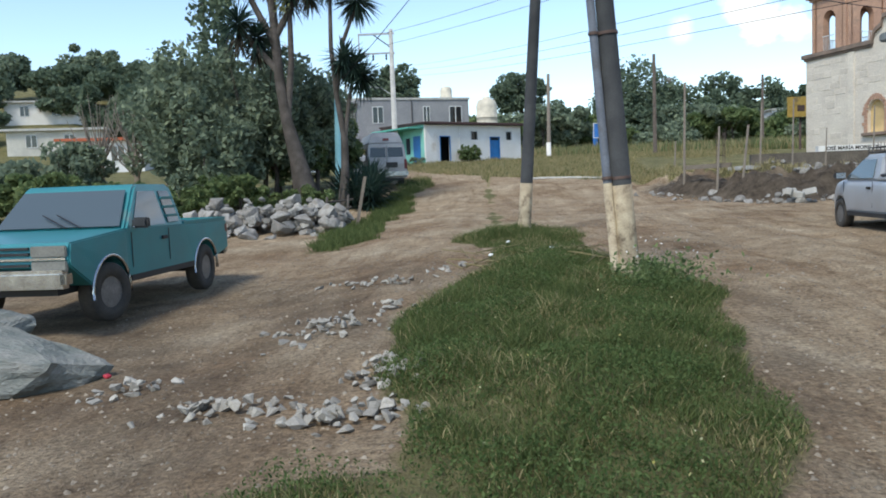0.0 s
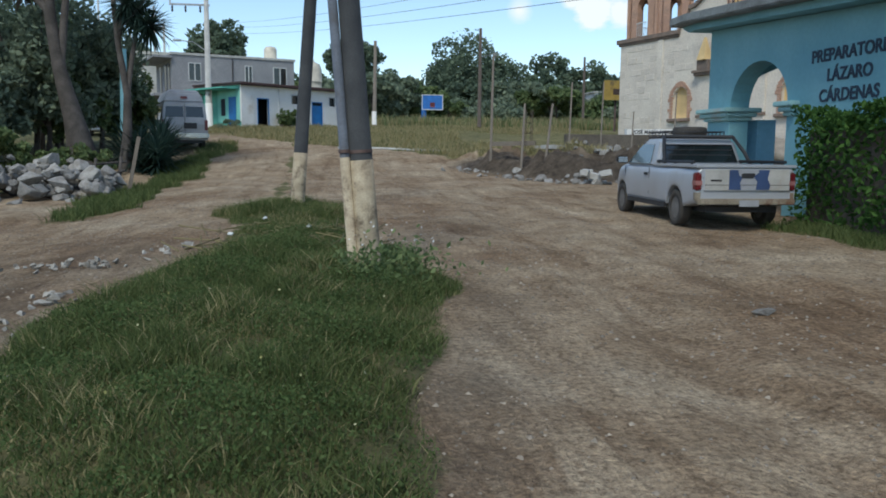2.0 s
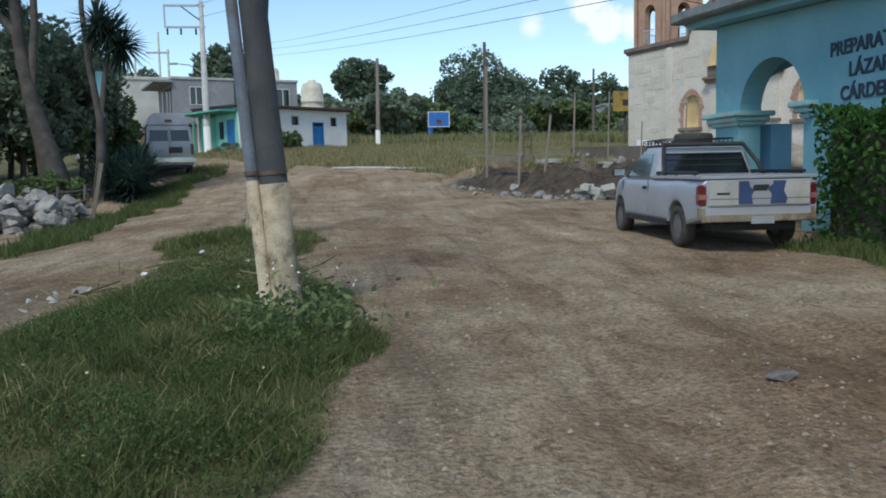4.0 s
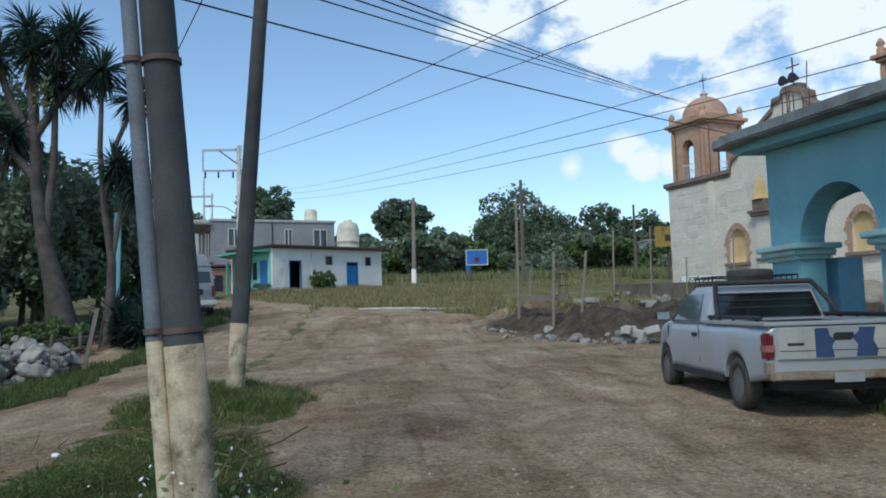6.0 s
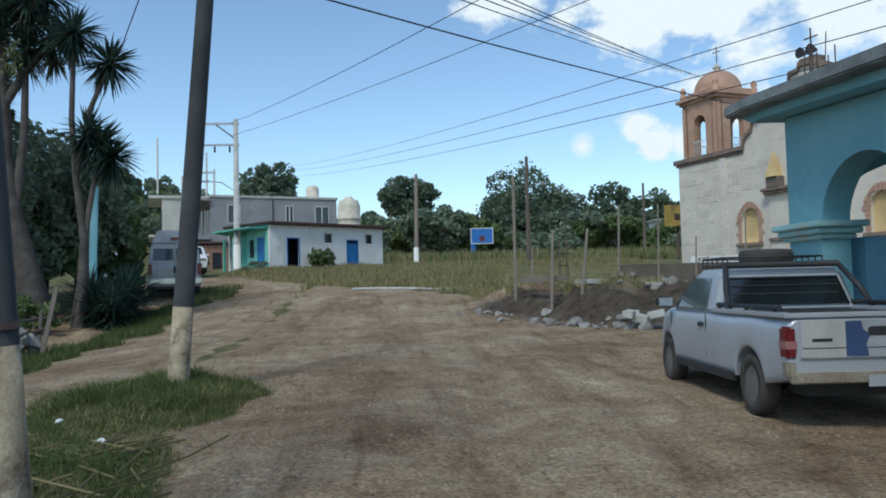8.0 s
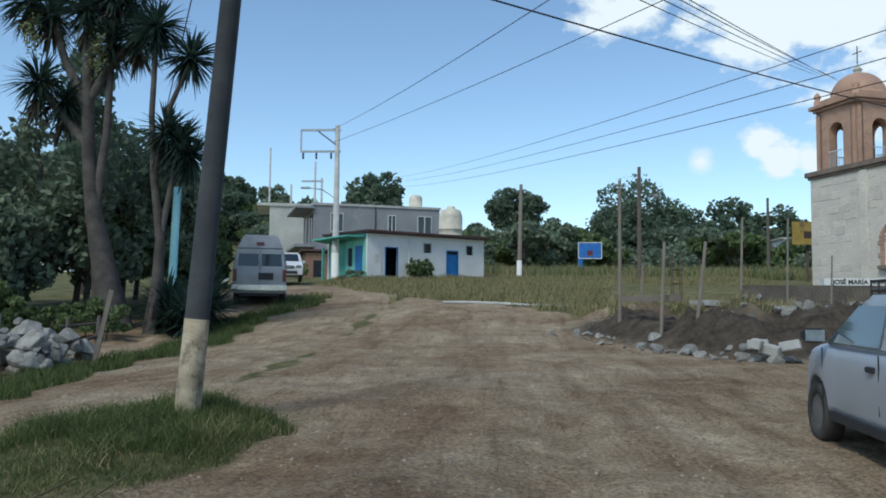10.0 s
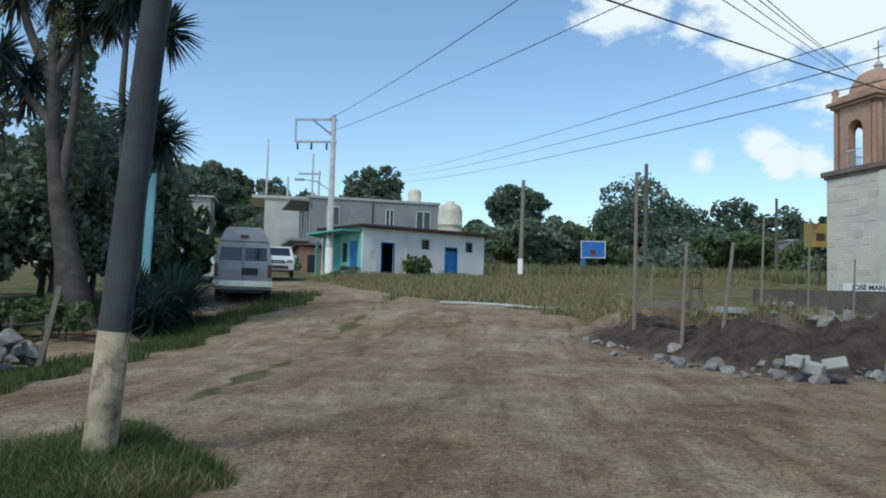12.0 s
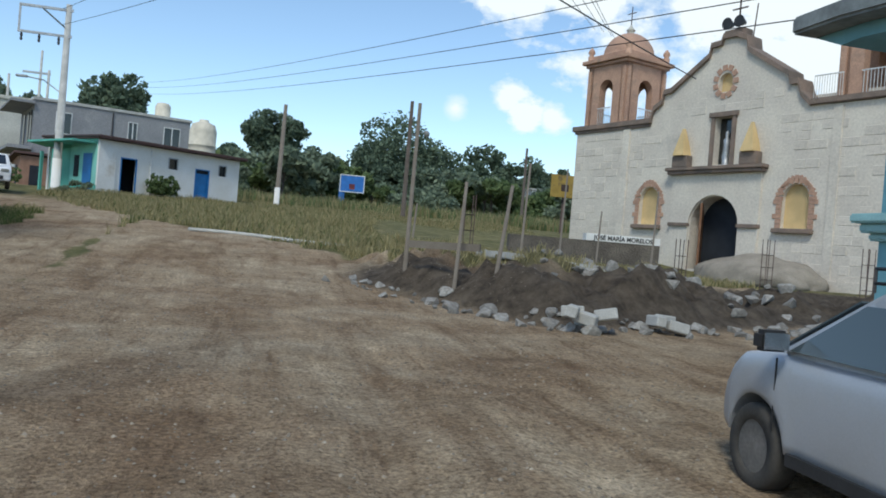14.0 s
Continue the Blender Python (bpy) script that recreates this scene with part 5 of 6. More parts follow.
        for s in (-1, 1):
            pane(c, "side_window", [(-0.3, s * 0.9, 1.05), (2.2, s * 0.9, 1.05), (1.6, s * 0.78, 1.58), (-0.3, s * 0.78, 1.58)], M_glass)
            part("headlamp", box(bmesh.new(), 3.5, 3.735, s * 0.66 - 0.17, s * 0.66 + 0.17, 0.72, 0.86), M_clear_lamp, c, bevel=0.03)
            part("wing_mirror", box(bmesh.new(), 1.95, 2.1, s * 0.98 - 0.09, s * 0.98 + 0.09, 1.05, 1.2), M_white_paint, c, bevel=0.03)
            for cx in (0, 2.85):
                wheel(c, cx, s * 0.8, 0.34, 0.2, 0.22)
        part("grille", box(bmesh.new(), 3.68, 3.735, -0.42, 0.42, 0.68, 0.84), M_plastic, c)
        part("grille_bar", box(bmesh.new(), 3.69, 3.745, -0.4, 0.4, 0.745, 0.775), M_chrome, c)
        part("lower_intake", box(bmesh.new(), 3.66, 3.73, -0.6, 0.6, 0.38, 0.54), M_plastic, c)
        part("number_plate", box(bmesh.new(), 3.72, 3.745, -0.16, 0.16, 0.55, 0.65), M_white_iron, c)


build_vehicles()


# ---- poles and cables ----
def build_poles():
    def leaning_pole(name, x, y, lean_x, lean_y, r, hgt, paint_z, label, brace):
        z0 = hz(x, y)
        p = thing(name, pose(x, y, z0 - 0.3), label, "utility pole", "timber poles on the grass strip")
        at = lambda h: (lean_x * h, lean_y * h, h)
        split = paint_z - z0 + 0.3
        part("painted_foot", tube(bmesh.new(), [at(0), at(split * 0.5), at(split)], [r * 1.12, r * 1.06, r * 1.03], 20), M_pole_cream, p, "flaking cream painted foot")
        part("shaft", tube(bmesh.new(), [at(split), at(hgt * 0.5), at(hgt)], [r * 1.02, r * 0.9, r * 0.75], 20), M_pole_dark, p)
        if brace:
            off = lambda h: (lean_x * h - r - 0.055 - 0.0 * h, lean_y * h - 0.03, h)
            part("brace_foot", tube(bmesh.new(), [off(0), off(split + 0.03)], [0.062, 0.06], 14), M_pole_cream, p)
            part("brace", tube(bmesh.new(), [off(split + 0.03), off(hgt * 0.9)], [0.058, 0.05], 14), M_brace, p, "grey pipe strapped to the pole")
            for h in (split + 0.1, split + 2.0, split + 4):
                bm = tube(bmesh.new(), [at(h - 0.02), at(h + 0.02)], r * 1.06, 20)
                tube(bm, [off(h - 0.02), off(h + 0.02)], 0.07, 14)
                part("strap", bm, M_iron, p)
        return p

    leaning_pole("utility_pole", 3.0, 13.3, -0.072, 0.0, 0.132, 9.0, 1.08, "dark leaning timber pole with cream foot and strapped pipe", True)
    leaning_pole("utility_pole", 1.95, 20.4, 0.078, 0.0, 0.135, 9.2, 1.15, "dark leaning timber pole with flaking cream foot", False)

    x, y = -5.23, 63.7
    p = thing("concrete_pole", pose(x, y, hz(x, y) - 0.2), "pale concrete power pole with steel crossarms and street lamp", "utility pole")
    part("shaft", tube(bmesh.new(), [(0, 0, 0), (0, 0, 10.6)], [0.24, 0.15], 14), M_concrete, p)
    part("white_foot", tube(bmesh.new(), [(0, 0, 0), (0, 0, 2.0)], 0.25, 14), M_white, p)
    bm = box(bmesh.new(), -2.5, 0.25, -0.12, -0.02, 10.2, 10.34)
    box(bm, -2.5, 0.25, -0.12, -0.02, 8.75, 8.88)
    box(bm, -2.5, -2.4, -0.11, -0.03, 8.8, 10.3)
    tube(bm, [(-1.3, -0.07, 10.2), (0, -0.07, 9.2)], 0.05, 6)
    part("crossarm", bm, M_galv, p)
    for a in (-2.3, -1.4, -0.4):
        part("insulator", lathe(bmesh.new(), [(0.05, 8.3), (0.08, 8.4), (0.05, 8.5), (0.08, 8.6), (0.04, 8.75)], 10, a, -0.07), M_plastic, p)
    part("lamp_arm", tube(bmesh.new(), [(0, 0, 5.6), (-0.9, -0.4, 6.2), (-1.7, -0.8, 6.25)], 0.035, 8), M_galv, p)
    part("lamp_head", box(bmesh.new(), -2.2, -1.6, -1.0, -0.75, 6.17, 6.3), M_galv, p, bevel=0.03)
    for x, y, top, r, lab, foot in ((7.2, 72, 10.4, 0.16, "grey concrete pole with white foot beside the lawn", True), (15.8, 69.8, 11.35, 0.15, "tall dark timber pole with a lamp bracket", False), (31, 88, 11.5, 0.14, "thin dark timber pole beyond the plot", False), (38, 92, 10, 0.13, "thin dark timber pole near the church", False), (-17.5, 110, 19, 0.15, "concrete pole on the hillside road", False), (-19.5, 106, 15.5, 0.15, "concrete pole on the hillside road", False), (-15.3, 104, 16, 0.15, "concrete pole on the hillside road", False), (-28, 126, 24, 0.15, "thin pole on the hillside", False)):
        z0 = hz(x, y)
        q = thing("far_pole", pose(x, y, z0 - 0.3), lab, "utility pole", "far poles")
        part("shaft", tube(bmesh.new(), [(0, 0, 0), (0.12 if foot else 0.03, 0, top - z0 + 0.3)], [r * 1.15, r * 0.8], 10), (M_plank if foot else M_concrete) if foot or x < 0 else M_bark_dark, q)
        if foot:
            part("white_foot", tube(bmesh.new(), [(0, 0, 0), (0, 0, 1.7)], r * 1.25, 10), M_white, q)
        if x == 15.8:
            part("lamp_arm", tube(bmesh.new(), [(0, 0, 6.2), (1.2, 0, 6.6)], 0.03, 6), M_galv, q)
            part("lamp_head", lathe(bmesh.new(), [(0.05, 6.2), (0.18, 6.3), (0.2, 6.5), (0.05, 6.65)], 12, 1.25, 0), M_clear_lamp, q)
        if x == -15.3:
            part("crossarm", box(bmesh.new(), -2.4, 0.2, -0.1, 0.1, top - z0 - 0.2, top - z0), M_galv, q)

    def cable(a, b, sag, r, label):
        a, b = Vector(a), Vector(b)
        pts = [a.lerp(b, k / 24) - Vector((0, 0, sag * 4 * (k / 24) * (1 - k / 24))) for k in range(25)]
        ob = part("cable", tube(bmesh.new(), [p - a for p in pts], r, 5), M_cable, None, m=Matrix.Translation(a))
        tagged(ob, label, "cable", "overhead cables")

    lab = "thin black overhead power cable against the sky"
    cable((-16.89, 8.00, 7.66), (22.27, 44.00, 9.04), 0.5, 0.022, "thick black overhead cable running towards the church")
    for k in range(3):
        cable(WIRE3[k][0], WIRE3[k][1], 1.2, 0.016, lab)
    for k in range(2):
        cable(WIRE2[k][0], WIRE2[k][1], 0.8, 0.013, lab)
    for k in range(4):
        cable(WIRE5[k][0], WIRE5[k][1], 0.15, 0.012, lab)
    cable((-6.0, 36.5, 4.5), (2.6, 20.4, 8.7), 0.2, 0.012, lab)


WIRE3 = [((-12.24, 150.00, 23.39), (26.53, -6.00, 5.49)), ((-12.21, 150.00, 22.60), (26.52, -6.00, 4.69)), ((-12.18, 150.00, 21.62), (26.49, -6.00, 4.13))]
WIRE5 = [((0.31, 12.03, 4.18), (24.01, 58.28, 14.75)), ((0.76, 12.03, 4.2), (24.58, 58.28, 14.67)), ((1.06, 12.03, 4.23), (25.07, 58.28, 14.56)), ((1.29, 12.03, 4.28), (25.32, 58.28, 14.37))]
WIRE2 = [((-5.53, 63.70, 12.93), (20.84, -6.00, 6.22)), ((-5.49, 63.70, 12.05), (28.21, -6.00, 7.72))]
build_poles()


# ---- trees and shrubs ----
def crown_points(rng, n, rx, ry, rz, clumps=26, clump_r=0.28):
    c = rng.normal(size=(clumps, 3))
    c /= np.linalg.norm(c, axis=1, keepdims=True)
    c *= (0.35 + 0.6 * rng.random((clumps, 1)) ** 0.6)
    c[:, 2] = np.where(c[:, 2] < -0.45, c[:, 2] * 0.4, c[:, 2])
    k = rng.integers(0, clumps, n)
    d = rng.normal(size=(n, 3))
    d /= np.linalg.norm(d, axis=1, keepdims=True)
    p = c[k] + d * (clump_r * (0.5 + 0.7 * rng.random(clumps))[k] * (0.55 + 0.45 * rng.random(n)))[:, None]
    return p * np.array([rx, ry, rz]), c * np.array([rx, ry, rz])


def tree(x, y, h, rx, label, mat, seed, n=2600, size=0.35, rz=None, name="tree", trunk_r=0.22, sink=0.0, group="", clumps=26, bark=M_bark_dark):
    rng = np.random.default_rng(seed)
    t = thing(name, pose(x, y, hz(x, y) - 0.1 - sink), label, "tree" if name == "tree" else "shrub", group)
    rz = rz or h * 0.46
    p, c = crown_points(rng, int(n * (1.5 if y > 80 else 1)), rx, rx, rz, clumps, 0.38 if y > 80 else 0.28)
    cz = h - rz * 1.05
    p[:, 2] = np.maximum(p[:, 2] + cz, 0.05)
    leaves("crown", p, size, mat, t, rng, 0.2, 0.55)
    tr = part("trunk", tube(bmesh.new(), [(0, 0, 0), (0.05 * rx, 0.03, cz * 0.5), (0, 0, cz)], [trunk_r * 1.3, trunk_r, trunk_r * 0.7], 9), bark, t)
    for k in range(6):
        e = c[k]
        part("limb", tube(bmesh.new(), [(0, 0, cz * 0.55), (e[0] * 0.5, e[1] * 0.5, cz * 0.8), (e[0], e[1], cz + e[2])], [trunk_r * 0.6, trunk_r * 0.4, trunk_r * 0.15], 6), bark, tr)
    return t


def yucca_head(parent, c, n, length, rng, hang=0.25, mat=L_yucca, up=(0, 0, 1)):
    d = rng.normal(size=(n, 3))
    d[:, 2] = d[:, 2] * 0.9 + 0.25 - hang * rng.random(n)
    d /= np.linalg.norm(d, axis=1, keepdims=True)
    side = np.cross(d, np.array([0.1, 0.2, 1.0]))
    side /= np.linalg.norm(side, axis=1, keepdims=True) + 1e-9
    ln = (length * (0.75 + 0.35 * rng.random(n)))[:, None]
    w = 0.035 * (0.8 + 0.4 * rng.random(n))[:, None]
    c = np.array(c)
    droop = np.zeros((n, 3))
    droop[:, 2] = -0.12 * length
    base, mid, tip = c + d * 0.05, c + d * ln * 0.55, c + d * ln + droop
    v = np.stack([base - side * w * 0.6, base + side * w * 0.6, mid + side * w, mid - side * w, tip + side * 0.004, tip - side * 0.004], 1).reshape(-1, 3)
    i = np.arange(n) * 6
    f = np.concatenate([np.stack([i, i + 1, i + 2, i + 3], -1), np.stack([i + 3, i + 2, i + 4, i + 5], -1)])
    ob = new("leaf_rosette", mesh_np("leaf_rosette", v, f, mat))
    ob.parent = parent
    return ob


def build_yuccas():
    rng = np.random.default_rng(11)
    x, y = -5.95, 34.4
    a = thing("giant_yucca", pose(x, y, hz(x, y) - 0.1), "tall giant yucca with swollen trunk and spiky heads", "yucca")
    tr = part("trunk", tube(bmesh.new(), [(0.1, 0, 0), (0.0, 0, 0.7), (-0.25, 0, 2.0), (-0.62, 0, 3.6), (-0.85, 0, 5.4), (-0.95, 0, 7.6), (-1.0, 0, 9.6)], [0.62, 0.5, 0.34, 0.24, 0.2, 0.17, 0.12], 16), M_bark, a)
    limbs = (((-0.62, 0, 3.6), (-0.35, 0.1, 6.0), (-0.3, 0.1, 8.6)), ((-0.85, 0, 5.6), (-1.7, -0.2, 6.6), (-2.3, -0.3, 7.4)), ((-0.9, 0, 7.0), (-0.2, 0.1, 8.2), (0.5, 0.2, 9.0)), ((-0.9, 0, 6.6), (-1.8, 0.1, 8.4), (-2.2, 0.1, 9.6)), ((-0.95, 0, 7.6), (-1.2, 0.3, 9.2), (-1.3, 0.4, 10.6)))
    for l in limbs:
        part("limb", tube(bmesh.new(), l, [0.15, 0.12, 0.09], 10), M_bark, a)
    heads = [(-2.3, -0.3, 7.5), (-2.2, 0.1, 9.7), (0.5, 0.2, 9.1), (-0.3, 0.1, 8.8), (-1.0, 0, 9.8), (-1.3, 0.4, 10.8), (-1.7, 0.1, 7.0), (-0.2, 0, 10.2), (0.2, 0.3, 10.6), (-3.0, 0.2, 10.2)]
    for h in heads:
        yucca_head(a, h, 190, 1.15, rng, 0.7)
        yucca_head(a, (h[0], h[1], h[2] - 0.5), 50, 0.9, rng, 2.2, L_yucca_dry)
    for h in ((-0.5, -0.4, 8.3), (-2.6, -0.3, 9.0)):
        q = np.array(h) + rng.normal(size=(160, 3)) * np.array([0.13, 0.13, 0.35])
        leaves("blossom", q, 0.07, L_flower, a, rng)
    x, y = -4.4, 33.6
    b = thing("slender_yucca", pose(x, y, hz(x, y) - 0.1), "slender yucca with three spiky green heads", "yucca")
    part("trunk", tube(bmesh.new(), [(0.05, 0, 0), (0.2, 0, 1.4), (0.25, 0, 2.8), (0.0, 0, 4.6), (-0.12, 0, 6.4), (-0.05, 0, 9.0)], [0.24, 0.17, 0.13, 0.1, 0.085, 0.07], 12), M_bark, b)
    part("limb", tube(bmesh.new(), [(0.0, 0, 4.6), (0.35, 0.1, 6.6), (0.95, 0.1, 8.0)], [0.09, 0.08, 0.06], 10), M_bark, b)
    part("limb", tube(bmesh.new(), [(0.25, 0, 2.8), (0.45, 0.1, 4.2), (0.7, 0.1, 5.4)], [0.09, 0.08, 0.06], 10), M_bark, b)
    for h, k in (((-0.05, 0, 9.0), 230), ((0.95, 0.1, 8.1), 230), ((0.7, 0.1, 5.6), 250), ((1.05, 0.1, 5.2), 180), ((0.35, 0, 5.9), 180)):
        yucca_head(b, h, k, 1.05, rng, 0.6)
    for x, y, s in ((-3.9, 33.9, 1.0), (-3.3, 34.6, 1.25), (-3.6, 36.0, 1.2), (-4.6, 35.2, 1.1), (-3.2, 33.2, 0.8)):
        g = thing("agave_clump", pose(x, y, hz(x, y)), "low clump of dark spiky agave leaves", "agave", "agaves on the verge")
        yucca_head(g, (0, 0, 0.35), 170, 1.25 * s, rng, -0.6)
        yucca_head(g, (0, 0, 0.8), 110, 1.1 * s, rng, -0.4)
    pp = thing("turquoise_post", pose(-5.0, 36.5, hz(-5.0, 36.5)), "turquoise painted post among the shrubs", "post")
    part("post_shaft", tube(bmesh.new(), [(0, 0, 0), (0.12, 0, 4.3)], [0.14, 0.12], 10), M_teal_wall, pp)


build_yuccas()


def build_vegetation():
    # dark trees along the skyline
    sk = "dense dark green tree on the skyline"
    tree(26.2, 125, 12.6, 8.2, "large rounded dark tree behind the court", L_oak, 21, 12000, 0.3, 6.4, clumps=60, trunk_r=0.5)
    tree(8.8, 140, 13.5, 5.2, sk, L_oak, 22, 7000, 0.3, 4.0, clumps=34, trunk_r=0.35)
    tree(45.5, 150, 12.6, 4.2, sk, L_oak, 23, 1900, 0.45, 4.8, clumps=30, trunk_r=0.3)
    tree(52.5, 150, 11.0, 5.0, sk, L_oak, 24, 2600, 0.45, 3.8, clumps=30, trunk_r=0.3)
    tree(60, 152, 10.0, 4.6, sk, L_oak, 25, 2200, 0.45, 3.8, trunk_r=0.3)
    tree(-10.5, 112, 12.5, 4.2, "dark pointed tree behind the grey house", L_oak, 26, 3600, 0.4, 4.6, clumps=40, trunk_r=0.35)
    rnd = random.Random(8)
    for i in range(34):
        x = -14 + i * 3.1 + rnd.uniform(-1, 1)
        y = 128 + rnd.uniform(-10, 26)
        tree(x, y, rnd.uniform(5.0, 8.2), rnd.uniform(3.2, 4.8), "mid green tree in the wooded rise", rnd.choice((L_oak, L_oak, L_bush, L_soft)), 100 + i, 3200, 0.38, group="trees on the wooded rise", clumps=18)
    for i in range(30):
        x = -2 + i * 2.6 + rnd.uniform(-1, 1)
        y = 112 + rnd.uniform(-5, 8)
        tree(x, y, rnd.uniform(4.2, 6.4), rnd.uniform(3.0, 4.2), "rounded green tree behind the weeds", rnd.choice((L_soft, L_bush, L_oak)), 600 + i, 2800, 0.32, rnd.uniform(2.2, 3.0), group="trees behind the weeds", clumps=22)
    for i in range(26):
        x = 4 + i * 2.0 + rnd.uniform(-0.8, 0.8)
        y = 94 + rnd.uniform(-4, 10)
        tree(x, y, rnd.uniform(2.6, 5.6), rnd.uniform(1.8, 3.0), "light green bush behind the lawn", rnd.choice((L_bush, L_soft, L_bush)), 200 + i, 1500, 0.34, rnd.uniform(1.2, 2.1), "bush", 0.08, group="bushes behind the lawn", clumps=14)
    for i in range(46):
        a = i / 46
        x = -14 - 62 * a + rnd.uniform(-5, 5)
        y = 112 + rnd.uniform(-6, 60) - 20 * a
        tree(x, y, rnd.uniform(5, 8.5), rnd.uniform(3.2, 5.0), "dark tree on the hillside", rnd.choice((L_oak, L_oak, L_soft)), 300 + i, 2200, 0.42, group="trees on the hillside", clumps=16)
    # thicket behind the rubble on the roadside
    for i, (x, y, h, r, mt) in enumerate(((-8.2, 36.5, 7.6, 2.6, L_soft), (-8.2, 39.0, 6.0, 2.0, L_soft), (-10.5, 34.0, 6.8, 2.1, L_soft), (-12.5, 39.0, 6.4, 2.3, L_soft), (-9.2, 43.0, 6.4, 2.2, L_bush), (-7.2, 37.6, 4.6, 1.4, L_bush), (-9.4, 41, 7.2, 2.6, L_oak), (-17.2, 33, 2.6, 1.8, L_soft), (-14.5, 30.5, 2.4, 1.6, L_bush), (-18.5, 28, 2.3, 1.6, L_bush), (-21.5, 30, 2.4, 2.0, L_bush), (-8.8, 33.4, 4.0, 1.5, L_soft), (-24, 40, 3.6, 2.6, L_oak), (-6.4, 38.8, 6.2, 1.9, L_soft), (-7.6, 36.0, 5.4, 1.8, L_soft), (-9.6, 32.8, 4.6, 1.7, L_soft), (-11.5, 36, 6.5, 2.2, L_soft), (-5.6, 41.0, 3.6, 1.1, L_bush), (-15.5, 34, 3.2, 1.9, L_soft))):
        tree(x, y, h, r, "feathery grey-green shrub in the roadside thicket", mt, 400 + i, 5200, 0.13, h * 0.46, "shrub", 0.09, group="thicket shrubs", clumps=44)
    tree(-13.2, 46, 12.5, 1.6, "tall narrow pine above the thicket", L_oak, 430, 1500, 0.2, 5.0, trunk_r=0.16, clumps=40)
    for i in range(12):
        x, y = -7.6 - i * 1.15, 30.9 - 0.12 * i
        tree(x, y, rnd.uniform(1.5, 2.1), 0.95, "leafy green bramble behind the rubble", L_bush, 450 + i, 2200, 0.1, 0.85, "bramble", 0.04, group="brambles", clumps=20)
    for i in range(6):
        x, y = -5.0 - 0.75 * i, 32.3 + 0.3 * (i % 2)
        tree(x, y, 1.15, 0.7, "low tangled weeds behind the rubble", L_bush, 470 + i, 1100, 0.08, 0.5, "weed_thicket", 0.02, group="weeds behind the rubble", clumps=14)
    for i in range(34):
        x, y = -46 + i * 1.2 + rnd.uniform(-1, 1), 116 + rnd.uniform(0, 45)
        tree(x, y, rnd.uniform(4, 6), rnd.uniform(2.6, 3.8), "dark tree on the hillside", rnd.choice((L_oak, L_soft, L_bush)), 700 + i, 2000, 0.42, group="trees on the hillside", clumps=18)
    # bare-branched trees
    for i, (x, y) in enumerate(((-13.8, 36.5), (-12.2, 36.0), (-15.6, 37.0))):
        t = thing("bare_tree", pose(x, y, hz(x, y)), "thin bare-branched tree with pinkish twigs", "tree", "bare trees")
        r2 = random.Random(60 + i)
        part("trunk", tube(bmesh.new(), [(0, 0, 0), (0.1, 0, 2.4)], [0.16, 0.11], 8), M_plank, t)
        for k in range(26):
            a, s = r2.random() * 6.3, r2.uniform(0.5, 1.7)
            z0 = r2.uniform(1.2, 2.4)
            part("branch", tube(bmesh.new(), [(0.07, 0, z0), (s * 0.6 * math.cos(a), s * 0.6 * math.sin(a), z0 + 1.1), (s * math.cos(a), s * math.sin(a), z0 + r2.uniform(1.9, 2.8))], [0.04, 0.028, 0.008], 5), M_plank, t)
    # flowering plants at the house front
    for s in (1.9, 2.3, 2.9):
        m = pose(-1.806, 62.758, 0, 0, 0, 38) @ Vector((s, -0.6, 0))
        tree(m.x, m.y, 1.5, 0.5, "leafy garden plant against the white wall", L_bush, int(500 + s * 10), 500, 0.12, 0.7, "garden_plant", 0.02, group="plants by the house")
    tree(-3.6, 61.0, 0.9, 0.9, "scrubby bush at the road corner", L_soft, 520, 900, 0.09, 0.5, "bush", 0.03)
    tree(-8.6, 66.5, 1.3, 0.9, "dark bush by the brick wall", L_bush, 521, 800, 0.1, 0.6, "bush", 0.03)


build_vegetation()


# ---- grass ----
def blades(name, x, y, h, w, mat, rng, label, lean=0.35):
    n = len(x)
    a = rng.random(n) * 2 * np.pi
    b = rng.random(n) * 2 * np.pi
    base = np.stack([x, y, height(x, y) - 0.01], -1)
    sd = np.stack([np.cos(a), np.sin(a), np.zeros(n)], -1) * w[:, None]
    ln = np.stack([np.cos(b), np.sin(b), np.zeros(n)], -1) * (h * lean * rng.random(n) * 1.6)[:, None]
    up = np.zeros((n, 3))
    up[:, 2] = h
    v = np.stack([base - sd, base + sd, base + up * 0.55 + ln * 0.35 + sd * 0.8, base + up * 0.55 + ln * 0.35 - sd * 0.8, base + up + ln + sd * 0.1, base + up + ln - sd * 0.1], 1).reshape(-1, 3)
    i = np.arange(n) * 6
    f = np.concatenate([np.stack([i, i + 1, i + 2, i + 3], -1), np.stack([i + 3, i + 2, i + 4, i + 5], -1)])
    tagged(new(name, mesh_np(name, v, f, mat)), label, "grass", kind="stuff")


def scatter(rng, n, x0, x1, y0, y1, floor=0.35):
    x, y = x0 + (x1 - x0) * rng.random(n), y0 + (y1 - y0) * rng.random(n)
    k = lushness(x, y)
    keep = (k > floor) & (rng.random(n) < k)
    return x[keep], y[keep], k[keep]


